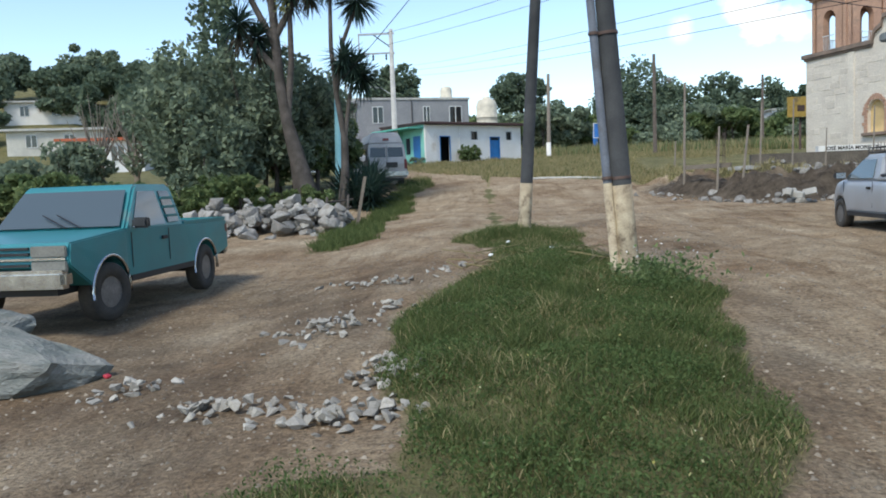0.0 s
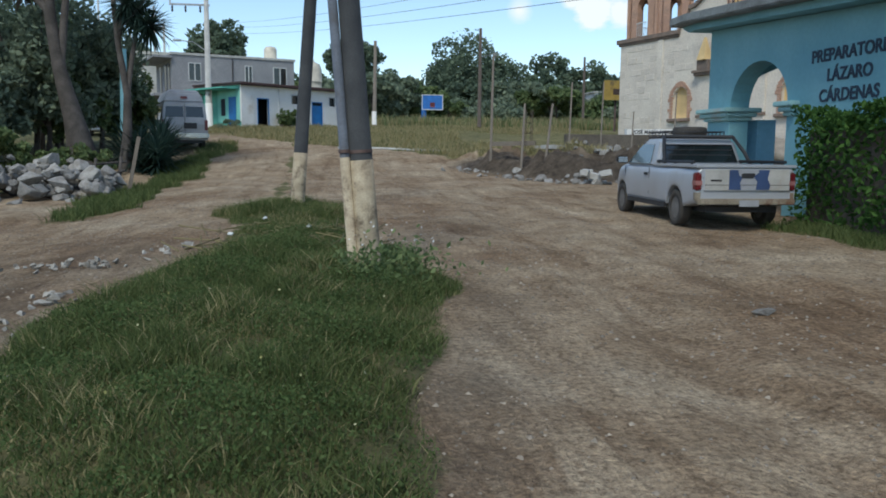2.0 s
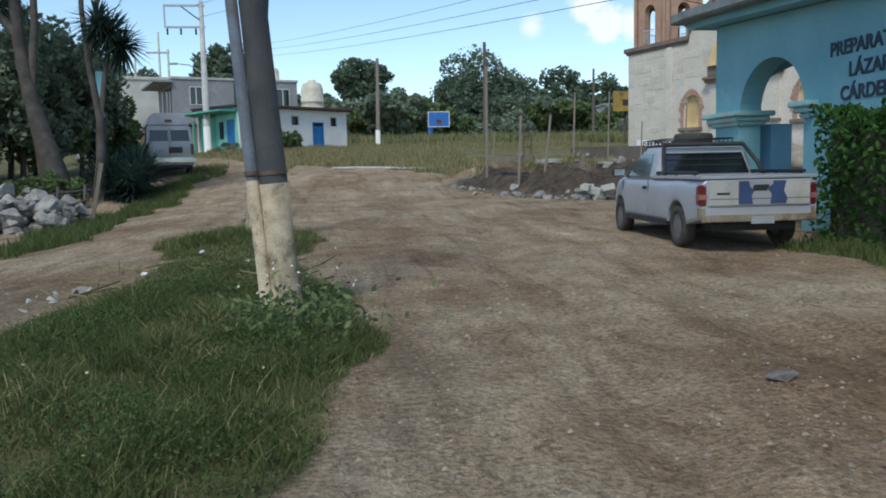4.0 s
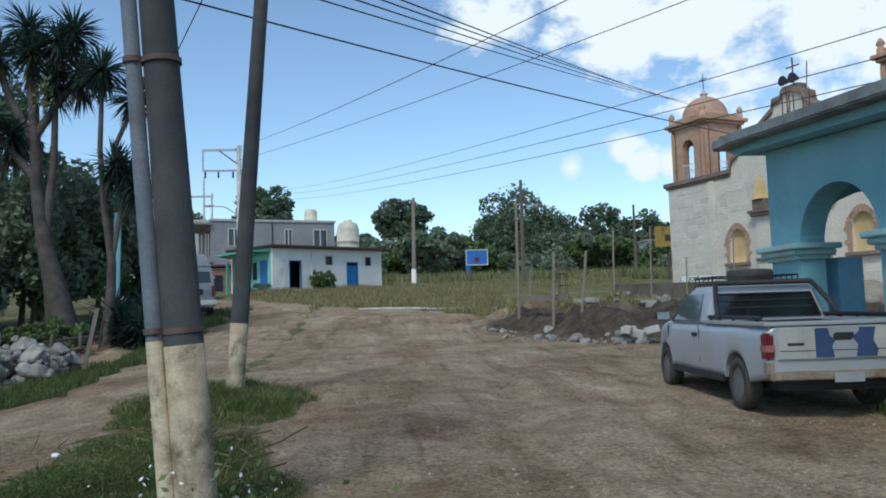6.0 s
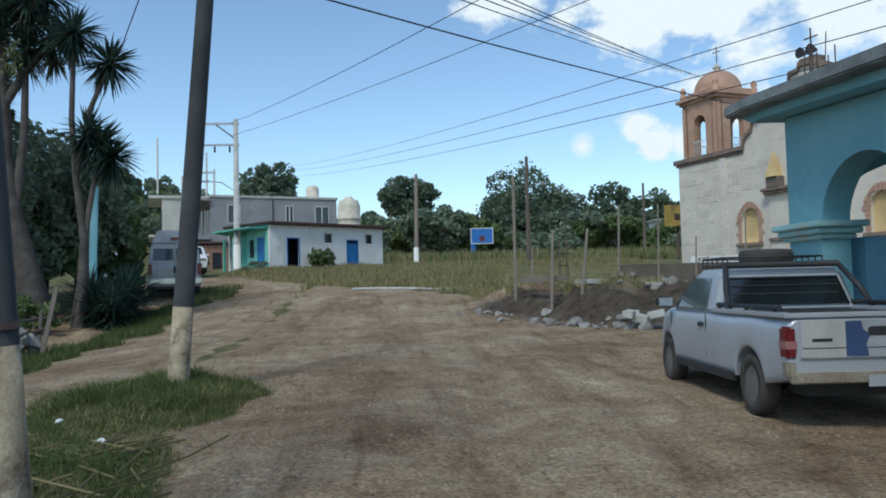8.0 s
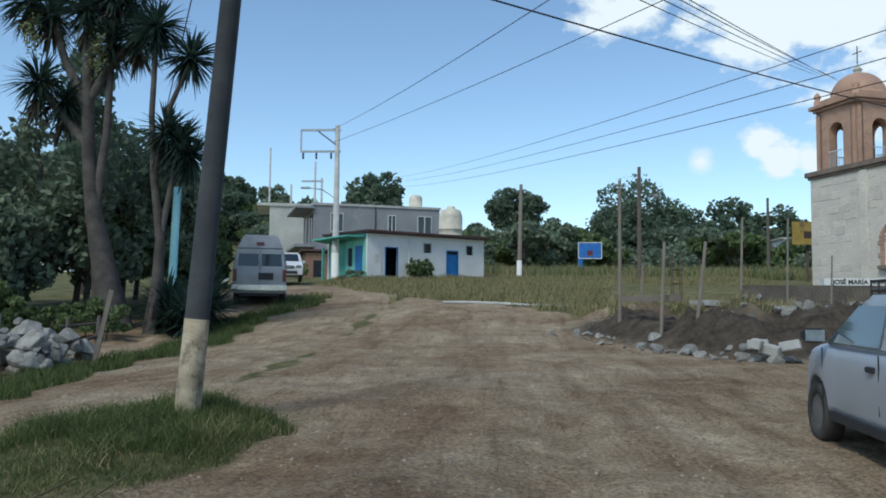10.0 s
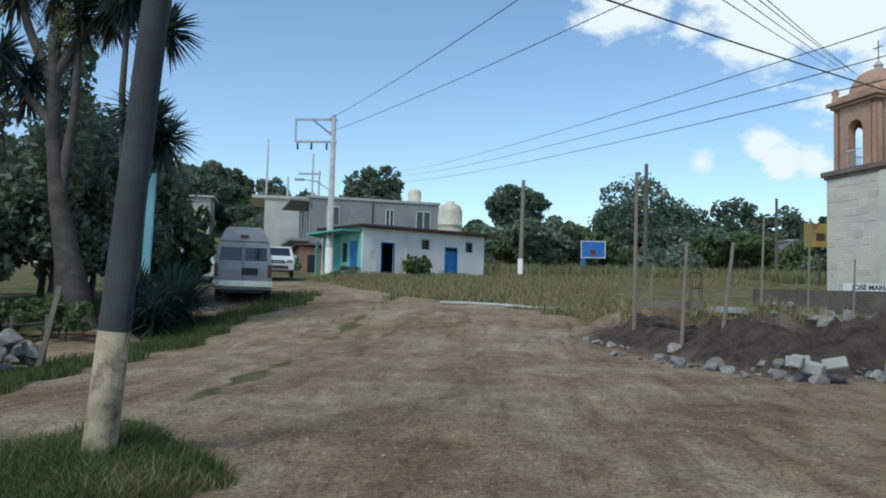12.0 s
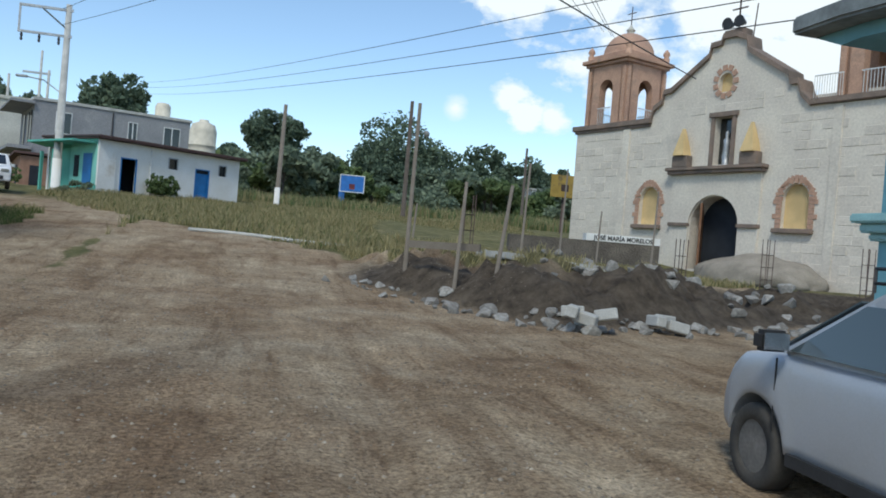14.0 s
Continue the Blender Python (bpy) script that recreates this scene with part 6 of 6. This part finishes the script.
def build_grass():
    rng = np.random.default_rng(2)
    x, y, k = scatter(rng, 420000, -1.6, 4.6, 2.5, 23)
    tall = np.interp(y, (4, 7, 9, 13, 17, 19, 23), (0.06, 0.10, 0.15, 0.16, 0.08, 0.2, 0.13)) * (0.3 + 0.8 * rng.random(len(x)) ** 1.5) * (0.4 + 0.6 * k) * (1 + 0.45 * np.sin(x * 4.1 + 1.3 * y) * np.sin(y * 3.3 - x) + 0.25 * np.sin(9 * x) * np.sin(8 * y + 2))
    bald = (np.sin(3.1 * x + 1.9 * y) * np.sin(2.3 * y - 2.7 * x + 1) > 0.45) & (rng.random(len(x)) < 0.7)
    x, y, k, tall = x[~bald], y[~bald], k[~bald], tall[~bald]
    dry = rng.random(len(x)) < 0.07 + 0.16 * (np.sin(x * 2.3 + 0.7 * y) * np.sin(y * 1.7) > 0.25)
    blades("grass_strip", x[~dry], y[~dry], tall[~dry], np.full((~dry).sum(), 0.004), L_grass, rng, "lush ankle-high green grass round the poles", 0.95)
    blades("dry_grass_strip", x[dry], y[dry], tall[dry] * 0.95, np.full(dry.sum(), 0.005), L_straw, rng, "straw-coloured stalks among the green grass", 0.9)
    # broad-leaved weeds through the strip
    x, y, k = scatter(rng, 300000, -1.6, 4.6, 2.5, 16)
    clump = np.sin(x * 2.7 + 1.1 * y) * np.sin(2.1 * y - 1.3 * x) + 0.6 * np.sin(5.9 * x + 2) * np.sin(5.1 * y)
    on = clump > rng.normal(size=len(x)) * 0.5
    x, y, k, clump = x[on], y[on], k[on], clump[on]
    p = np.stack([x, y, height(x, y) + (0.02 + 0.15 * rng.random(len(x)) * (0.5 + np.clip(clump, 0, 1.2))) * (0.4 + 0.6 * k)], -1)
    v, f = leaf_quads(p, 0.012, rng, 0.0, 0.5)
    tagged(new("broadleaf_weeds", mesh_np("broadleaf_weeds", v, f, L_weed)), "low clover-like weeds among the green grass", "weeds", kind="stuff")
    fl = rng.random(len(x)) < 0.002
    v, f = leaf_quads(p[fl] + np.array([0, 0, 0.06]), 0.009, rng, 0.0, 0.9)
    tagged(new("weed_flowers", mesh_np("weed_flowers", v, f, L_petal)), "tiny pale yellow flowers in the grass", "flowers", kind="stuff")
    x, y, k = scatter(rng, 60000, -5.5, -0.5, 20, 47)
    blades("grass_verge", x, y, 0.16 * (0.5 + rng.random(len(x))), np.full(len(x), 0.010), L_grass, rng, "short green grass along the roadside verge", 0.6)
    x, y, k = scatter(rng, 130000, -5, 24, 39, 74)
    h = 0.24 * (0.4 + rng.random(len(x))) * (1 + 0.5 * np.sin(x * 0.8) * np.sin(y * 0.5))
    g = rng.random(len(x)) < 0.13
    blades("lawn_grass", x[g], y[g], h[g], np.full(g.sum(), 0.02), L_grass, rng, "rough green grass on the sloping lawn", 0.5)
    blades("dry_lawn_grass", x[~g], y[~g], h[~g], np.full((~g).sum(), 0.018), L_straw, rng, "yellowed rough grass on the sloping lawn", 0.5)
    n = 26000
    x, y = 3 + 45 * rng.random(n), 76 + 14 * rng.random(n)
    g = rng.random(n) < 0.4
    h = 0.35 + 0.75 * rng.random(n) * (1 + 0.5 * np.sin(x * 0.9) * np.sin(y * 0.7 + 1))
    blades("tall_weeds", x[g], y[g], h[g], np.full(g.sum(), 0.04), L_bush, rng, "tall green weeds behind the court", 0.3)
    blades("tall_dry_weeds", x[~g], y[~g], h[~g], np.full((~g).sum(), 0.035), L_straw, rng, "tall dry weeds behind the court", 0.3)
    x, y, k = scatter(rng, 30000, 8.8, 10.9, 7, 17.5)
    blades("hedge_foot_grass", x, y, 0.14 * (0.4 + rng.random(len(x))), np.full(len(x), 0.007), L_grass, rng, "short grass at the hedge foot", 0.6)
    x, y, k = scatter(rng, 26000, 8, 22, 31, 44)
    blades("plot_grass", x, y, 0.2 * (0.4 + rng.random(len(x))), np.full(len(x), 0.015), L_straw, rng, "sparse dry grass on the raised plot", 0.5)
    # a broad-leaved weed at the near pole's foot
    t = thing("weed_clump", pose(3.15, 12.2, hz(3.15, 12.2)), "dark leafy weed with small white flowers", "weed")
    p = rng.normal(size=(900, 3)) * np.array([0.3, 0.3, 0.12]) + np.array([0, 0, 0.22])
    p[:, 2] = np.abs(p[:, 2])
    leaves("leaf_mass", p, 0.035, L_bush, t, rng)
    p = rng.normal(size=(40, 3)) * np.array([0.3, 0.3, 0.08]) + np.array([0, 0, 0.5])
    leaves("flowers", p, 0.014, M_white, t, rng)


build_grass()


# ---- stones ----
def stone_mesh(name, seed, mat, squash=0.7, points=15):
    """An angular broken stone: the hull of random points."""
    rs = random.Random(seed)
    bm = bmesh.new()
    for _ in range(points):
        d = Vector((rs.gauss(0, 1), rs.gauss(0, 1), rs.gauss(0, 1))).normalized() * rs.uniform(0.8, 1.1)
        bm.verts.new((d.x, d.y, d.z * squash))
    bmesh.ops.convex_hull(bm, input=bm.verts)
    bmesh.ops.delete(bm, geom=[v for v in bm.verts if not v.link_faces], context="VERTS")
    if points > 12:
        bmesh.ops.bevel(bm, geom=bm.edges[:], offset=0.06, segments=1, affect="EDGES", clamp_overlap=True)
    me = bpy.data.meshes.new(name)
    bm.to_mesh(me)
    bm.free()
    me.materials.append(mat)
    return me


def boulder_mesh(name, seed, mat):
    """A large worn boulder with ledges and pits."""
    rs = random.Random(seed)
    bm = bmesh.new()
    for _ in range(26):
        d = Vector((rs.gauss(0, 1), rs.gauss(0, 1), rs.gauss(0, 1))).normalized() * rs.uniform(0.82, 1.1)
        bm.verts.new(d)
    bmesh.ops.convex_hull(bm, input=bm.verts)
    bmesh.ops.delete(bm, geom=[v for v in bm.verts if not v.link_faces], context="VERTS")
    bmesh.ops.subdivide_edges(bm, edges=bm.edges[:], cuts=4, use_grid_fill=True)
    bmesh.ops.smooth_vert(bm, verts=bm.verts, factor=0.5, use_axis_x=True, use_axis_y=True, use_axis_z=True)
    bm.normal_update()
    for v in bm.verts:
        v.co += v.normal * (0.10 * noise.noise(v.co * 2.5) + 0.06 * noise.noise(v.co * 6) + 0.03 * noise.noise(v.co * 14))
    me = bpy.data.meshes.new(name)
    bm.to_mesh(me)
    bm.free()
    me.materials.append(mat)
    return me


def build_stones():
    big = [stone_mesh("stone", k, M_stone, 0.75) for k in range(6)]
    small = [stone_mesh("stone", 20 + k, M_gravel, 0.65, 10) for k in range(5)]
    rnd = random.Random(12)

    def heap(name, label, spots, meshes, sub="stone"):
        x, y = spots[0][0], spots[0][1]
        t = thing(name, pose(x, y, 0), label, "rubble")
        for px, py, pz, s in spots:
            ob = new(sub, rnd.choice(meshes))
            ob.parent = t
            ob.matrix_local = pose(px - x, py - y, hz(px, py) + pz, rnd.uniform(-30, 30), rnd.uniform(-30, 30), rnd.uniform(0, 360)) @ Matrix.Diagonal((s * rnd.uniform(0.8, 1.3), s * rnd.uniform(0.7, 1.1), s, 1))

    spots = []
    for i in range(270):
        x = rnd.uniform(-7.6, -3.2)
        d = rnd.gauss(0, 0.75)
        y = 26.9 + 0.25 * (x + 5) + d
        s = rnd.choice((0.1, 0.12, 0.15, 0.2, 0.24, 0.3, 0.34))
        hh = max(0, 1.1 - 0.55 * abs(d)) * (1 - 0.4 * max(0, (x + 4.2)))
        spots.append((x, y, hh * rnd.random() ** 0.7 if s < 0.3 else hh * rnd.random(), s))
    heap("rubble_pile", "heap of pale grey limestone boulders beside the track", spots, big)
    spots = []
    for cx, cy, rx, ry, n in ((-0.62, 10.7, 0.5, 0.6, 60), (-0.15, 11.6, 0.3, 0.4, 24), (0.15, 8.8, 0.32, 0.45, 46), (0.0, 7.7, 0.5, 0.3, 60), (-0.9, 8.1, 0.45, 0.25, 36), (-2.0, 9.0, 0.35, 0.2, 22), (-0.5, 13.9, 0.6, 0.35, 40), (0.5, 14.6, 0.4, 0.3, 12)):
        for _ in range(n):
            x, y = rnd.gauss(cx, rx * 0.55), rnd.gauss(cy, ry * 0.55)
            s = rnd.choice((0.035, 0.045, 0.055, 0.07))
            d = ((x - cx) / rx) ** 2 + ((y - cy) / ry) ** 2
            spots.append((x, y, 0.01 + 0.09 * max(0, 1 - d) * rnd.random(), s))
    heap("gravel_heap", "scattered heaps of pale broken stone on the dirt", spots[:300], small)
    spots = []
    for i in range(120):
        a = rnd.random()
        x, y = (7.4 + 3.4 * a / 0.35, 33.4 - 5.3 * a / 0.35) if a < 0.35 else (10.8 + 8.5 * (a - 0.35) / 0.65, 28.0 + 2.8 * (a - 0.35) / 0.65)
        spots.append((x + rnd.gauss(0, 0.3), y + rnd.gauss(0, 0.3), 0.03, rnd.choice((0.06, 0.08, 0.11, 0.15, 0.2)) * (0.6 if a < 0.15 else 1)))
    for i in range(130):
        x, y = rnd.uniform(11, 19), rnd.uniform(30.5, 37)
        spots.append((x, y, 0.05, rnd.choice((0.07, 0.1, 0.14, 0.22))))
    heap("bank_rubble", "loose pale stones along the foot of the earth bank", spots, big)
    blk = bmesh.new()
    box(blk, -0.2, 0.2, -0.1, 0.1, -0.1, 0.1)
    bmesh.ops.bevel(blk, geom=blk.edges[:], offset=0.02, segments=1, affect="EDGES")
    bme = bpy.data.meshes.new("concrete_block")
    blk.to_mesh(bme)
    blk.free()
    bme.materials.append(M_concrete)
    t = thing("block_pile", pose(11.5, 27.5, 0), "tumbled grey concrete blocks below the bank", "blocks")
    for i in range(9):
        x, y = rnd.uniform(10.6, 13.2), 0
        y = 27.9 + (x - 11) * 0.33 + rnd.uniform(-0.2, 0.3)
        ob = new("concrete_block", bme)
        ob.parent = t
        ob.matrix_local = pose(x - 11.5, y - 27.5, hz(x, y) + 0.15 + 0.22 * rnd.random(), rnd.uniform(-15, 15), rnd.uniform(-15, 15), rnd.uniform(0, 180))
    # large boulder by the teal pickup
    me = boulder_mesh("boulder", 3, M_boulder)
    x, y = -3.45, 9.55
    ob = new("boulder", me)
    ob.matrix_world = pose(x, y, hz(x, y) + 0.2, 0, 6, 8) @ Matrix.Diagonal((0.95, 0.5, 0.36, 1))
    tagged(ob, "large mottled grey boulder lying on the dirt", "boulder")
    ob2 = new("boulder", boulder_mesh("boulder", 9, M_boulder))
    ob2.matrix_world = pose(-3.9, 9.9, hz(-3.9, 9.9) + 0.45, 0, 0, 40) @ Matrix.Diagonal((0.55, 0.42, 0.3, 1))
    tagged(ob2, "smaller pale boulder resting on a large one", "boulder")
    # pebbles over the road
    rng = np.random.default_rng(9)
    n = 26000
    px, py = rng.uniform(-4, 11, n), 3 + 32 * rng.random(n) ** 1.15
    keep = lushness(px, py) < 0.3
    px, py = px[keep], py[keep]
    pv = np.array([(1, 0, 0), (-0.5, 0.87, 0), (-0.5, -0.87, 0), (0.1, 0.05, 0.7)])
    s = rng.choice((0.008, 0.012, 0.018, 0.028), len(px), p=(0.32, 0.36, 0.24, 0.08))
    ang = rng.random(len(px)) * 6.28
    v = np.einsum("n,kj->nkj", s, pv)
    vx = v[..., 0] * np.cos(ang)[:, None] - v[..., 1] * np.sin(ang)[:, None]
    vy = v[..., 0] * np.sin(ang)[:, None] + v[..., 1] * np.cos(ang)[:, None]
    v = np.stack([vx + px[:, None], vy + py[:, None], v[..., 2] + height(px, py)[:, None]], -1).reshape(-1, 3)
    i = np.arange(len(px)) * 4
    f = np.concatenate([np.stack([i, i + 1, i + 3], -1), np.stack([i + 1, i + 2, i + 3], -1), np.stack([i + 2, i, i + 3], -1)])
    tagged(new("pebbles", mesh_np("pebbles", v, f, M_pebble)), "small pebbles scattered over the dirt road", "pebbles", kind="stuff")
    ob = new("loose_rock", big[2])
    ob.matrix_world = pose(6.3, 10.4, hz(6.3, 10.4) + 0.03) @ Matrix.Diagonal((0.12, 0.08, 0.06, 1))
    tagged(ob, "single brown rock lying on the road", "rock")


build_stones()


# ---- fence posts, court, signs and litter ----
def build_small():
    def post(name, a, b, r, label, mat=M_plank, group=""):
        t = tagged(part(name, tube(bmesh.new(), [(0, 0, 0), Vector(b) - Vector(a)], [r, r * 0.8], 8), mat, None, m=Matrix.Translation(a)), label, "post", group)
        return t

    def grounded(x, y):
        return (x, y, hz(x, y) - 0.15)

    lab = "rough grey timber fence post at the bank"
    post("fence_post", grounded(8.75, 33.0), (8.67, 32.4, 4.6), 0.05, "tall rough grey timber post at the bank", group="bank posts")
    post("fence_post", grounded(9.5, 31.4), (9.6, 31.4, 2.9), 0.045, lab, group="bank posts")
    post("fence_post", grounded(10.3, 31.1), (10.55, 31.2, 2.9), 0.048, lab, group="bank posts")
    tagged(part("fence_rail", box(bmesh.new(), 0, 1.75, -0.03, 0.03, 0, 0.16), M_plank, None, m=pose(8.72, 32.6, 1.42, 0, -1, -42)), "grey board nailed across the posts", "rail")
    for x, y, h in ((14, 40, 3.2), (17, 44, 4.0), (19.5, 46, 2.6), (11.8, 47, 1.8), (21.5, 45, 3.6)):
        post("thin_post", grounded(x, y), (x + 0.1, y, hz(x, y) + h), 0.045, "thin weathered post on the raised plot", group="thin posts on the plot")
    for x, y in ((10.6, 34.6), (17.8, 36.5), (21.5, 37.5), (24.0, 36.0)):
        t = thing("rebar_cage", pose(x, y, hz(x, y) - 0.1), "upright rusty rebar column starter", "rebar", "rebar starters")
        for a in (-0.12, 0.12):
            for b in (-0.12, 0.12):
                part("bar", tube(bmesh.new(), [(a, b, 0), (a * 1.1, b, 1.7)], 0.014, 5), M_iron, t)
        for z in (0.4, 0.8, 1.2):
            part("stirrup", tube(bmesh.new(), [(-0.13, -0.13, z), (0.13, -0.13, z), (0.13, 0.13, z), (-0.13, 0.13, z), (-0.13, -0.13, z)], 0.01, 5), M_iron, t)
    # dark stone retaining wall with painted words
    w = thing("stone_retaining_wall", pose(17.5, 51.5, 1.0, 0, 0, -6), "low dark stone wall with a white lettered coping", "wall")
    part("wall_body", box(bmesh.new(), 0, 7.6, 0, 0.5, -0.3, 1.35), M_soil, w)
    part("white_band", box(bmesh.new(), 3.8, 7.6, -0.03, 0.5, 1.352, 1.7), M_white, w)
    text("JOSÉ MARÍA MORELOS", 0.3, w, pose(5.7, -0.036, 1.42, 90, 0, 0), M_black_letter)
    # kerb of the lawn
    k = thing("lawn_kerb", pose(3.4, 42.7, hz(3.4, 42.7)), "long pale concrete kerb edging the lawn", "kerb")
    part("kerb_run", tube(bmesh.new(), [(a * 5.4 / 5, -a * 2.55 / 5, hz(3.4 + a * 1.08, 42.7 - a * 0.51) - hz(3.4, 42.7) + 0.04) for a in range(6)], 0.07, 6), M_concrete, k)
    # basketball stand
    b = thing("basketball_stand", pose(14.0, 86.5, hz(14, 86.5) - 0.1), "blue basketball stand with framed backboard", "basketball stand")
    part("post", box(bmesh.new(), -0.9, -0.4, -0.2, 0.2, 0, 2.6), M_board, b, bevel=0.04)
    part("arm", tube(bmesh.new(), [(-0.6, 0, 2.4), (0.1, -0.9, 2.8)], 0.1, 8), M_board, b)
    part("backboard", box(bmesh.new(), -1.0, 1.2, -1.05, -1.0, 1.75, 3.3), M_board, b)
    bm = bmesh.new()
    for q in ((-1.0, 1.2, 3.22, 3.3), (-1.0, 1.2, 1.75, 1.83), (-1.0, -0.92, 1.83, 3.22), (1.12, 1.2, 1.83, 3.22)):
        box(bm, q[0], q[1], -1.07, -1.052, q[2], q[3])
    part("frame", bm, M_white_iron, b)
    part("target", box(bmesh.new(), -0.15, 0.35, -1.06, -1.053, 2.1, 2.5), M_red_lamp, b)
    part("hoop", tube(bmesh.new(), [(0.1 + 0.23 * math.cos(a), -1.3 + 0.23 * math.sin(a), 2.05) for a in np.linspace(0, 6.28, 17)], 0.015, 5), M_orange_roof, b)
    b2 = thing("yellow_backboard", pose(27.6, 70, 2.0), "faded yellow backboard on a post beside the church", "basketball stand")
    part("post", tube(bmesh.new(), [(0.3, 0.5, -0.5), (0.3, 0.4, 4.4)], 0.1, 8), M_iron, b2)
    part("backboard", box(bmesh.new(), -0.9, 1.3, 0, 0.06, 3.75, 5.4), M_yellow_board, b2)
    part("target", box(bmesh.new(), -0.1, 0.5, -0.02, -0.003, 4.2, 4.7), M_iron, b2)
    # slanting stake by the rubble
    st = thing("leaning_stake", pose(-2.95, 27.7, hz(-2.95, 27.7) - 0.1), "pale plank stake leaning beside the stones", "stake")
    part("plank", box(bmesh.new(), -0.05, 0.05, -0.02, 0.02, 0, 1.75, pose(0, 0, 0, 0, 12, 0)), M_plank, st)
    # little driftwood frame
    fr = thing("branch_frame", pose(-3.5, 28.6, hz(-3.5, 28.6)), "rickety frame of dead branches", "branches")
    for a, c in (((-0.6, 0, 0), (-0.5, 0, 0.95)), ((0.1, 0.1, 0), (0.2, 0, 1.0)), ((-0.7, 0, 0.75), (0.35, 0.05, 0.85)), ((-0.6, 0.05, 0.3), (0.3, 0, 0.6))):
        part("branch", tube(bmesh.new(), [a, c], 0.04, 6), M_bark, fr)
    # heap of sand and concrete pieces below the church
    sp = thing("sand_heap", pose(27.5, 46.5, 1.0), "greyish heap of sand before the church door", "sand heap")
    bm = bmesh.new()
    bmesh.ops.create_icosphere(bm, subdivisions=4, radius=1)
    for v in bm.verts:
        v.co = Vector((v.co.x * 2.2, v.co.y * 3.6, max(v.co.z, -0.1) * 1.25)) * (1 + 0.15 * noise.noise(v.co * 2))
    part("sand", bm, M_sand, sp, smooth=True)
    tp = thing("tarpaulin_bundle", pose(17.6, 27.0, hz(17.6, 27.0)), "crumpled dark blue tarpaulin covering a heap", "tarpaulin")
    bm = bmesh.new()
    bmesh.ops.create_icosphere(bm, subdivisions=4, radius=1)
    for v in bm.verts:
        v.co = Vector((v.co.x * 0.9, v.co.y * 0.5, max(v.co.z, -0.2) * 0.75)) * (1 + 0.3 * noise.noise(v.co * 2.5))
    part("sheet", bm, M_tarp, tp, smooth=True)
    sl = thing("concrete_slab", pose(12.2, 33.6, 1.35, 0, 4, 10), "broken pale concrete slab on the bank", "slab")
    part("slab_body", box(bmesh.new(), -1.2, 1.2, -0.6, 0.6, -0.1, 0.06), M_concrete, sl, bevel=0.02)
    rnd = random.Random(77)
    for x, y, mt, lab in ((2.25, 16.7, M_litter, "crumpled white plastic litter in the grass"), (1.15, 15.6, M_litter, "scrap of white paper in the grass"), (-2.45, 9.5, M_red_rag, "red plastic scrap on the dirt"), (1.5, 17.6, M_litter, "white wrapper in the grass")):
        bm = bmesh.new()
        bmesh.ops.create_icosphere(bm, subdivisions=2, radius=0.03)
        for v in bm.verts:
            v.co = Vector((v.co.x * 1.3, v.co.y, v.co.z * 0.8)) * (1 + 0.9 * noise.noise(v.co * 22 + Vector((x, y, 0))))
        tagged(part("litter", bm, mt, None, m=pose(x, y, hz(x, y) + 0.05)), lab, "litter")
    dr = thing("dead_reeds", pose(2.6, 15.4, hz(2.6, 15.4)), "dry fallen reed stalks on bare ground", "stalks")
    for k in range(70):
        x, y, a = rnd.uniform(-1.9, 0.7), rnd.uniform(-1.6, 1.4), rnd.uniform(0, 3.1)
        L = rnd.uniform(0.3, 0.7)
        part("stalk", tube(bmesh.new(), [(x, y, 0.02), (x + L * math.cos(a), y + L * math.sin(a), 0.05 + rnd.random() * 0.08)], 0.009, 5), L_straw, dr)
    for k, (x, y) in enumerate(((-3.8, 64.5), (-3.4, 65.2))):
        c = thing("plastic_chair", pose(x, y, hz(x, y), 0, 0, 30 * k), "white plastic chair on the porch", "chair", "porch chairs")
        part("seat", box(bmesh.new(), -0.22, 0.22, -0.22, 0.22, 0.42, 0.46), M_white_paint, c, bevel=0.01)
        part("backrest", box(bmesh.new(), -0.22, 0.22, 0.2, 0.24, 0.46, 0.9), M_white_paint, c, bevel=0.01)
        for a in (-0.2, 0.2):
            for b in (-0.2, 0.2):
                part("leg", box(bmesh.new(), a - 0.02, a + 0.02, b - 0.02, b + 0.02, 0, 0.42), M_white_paint, c)


build_small()
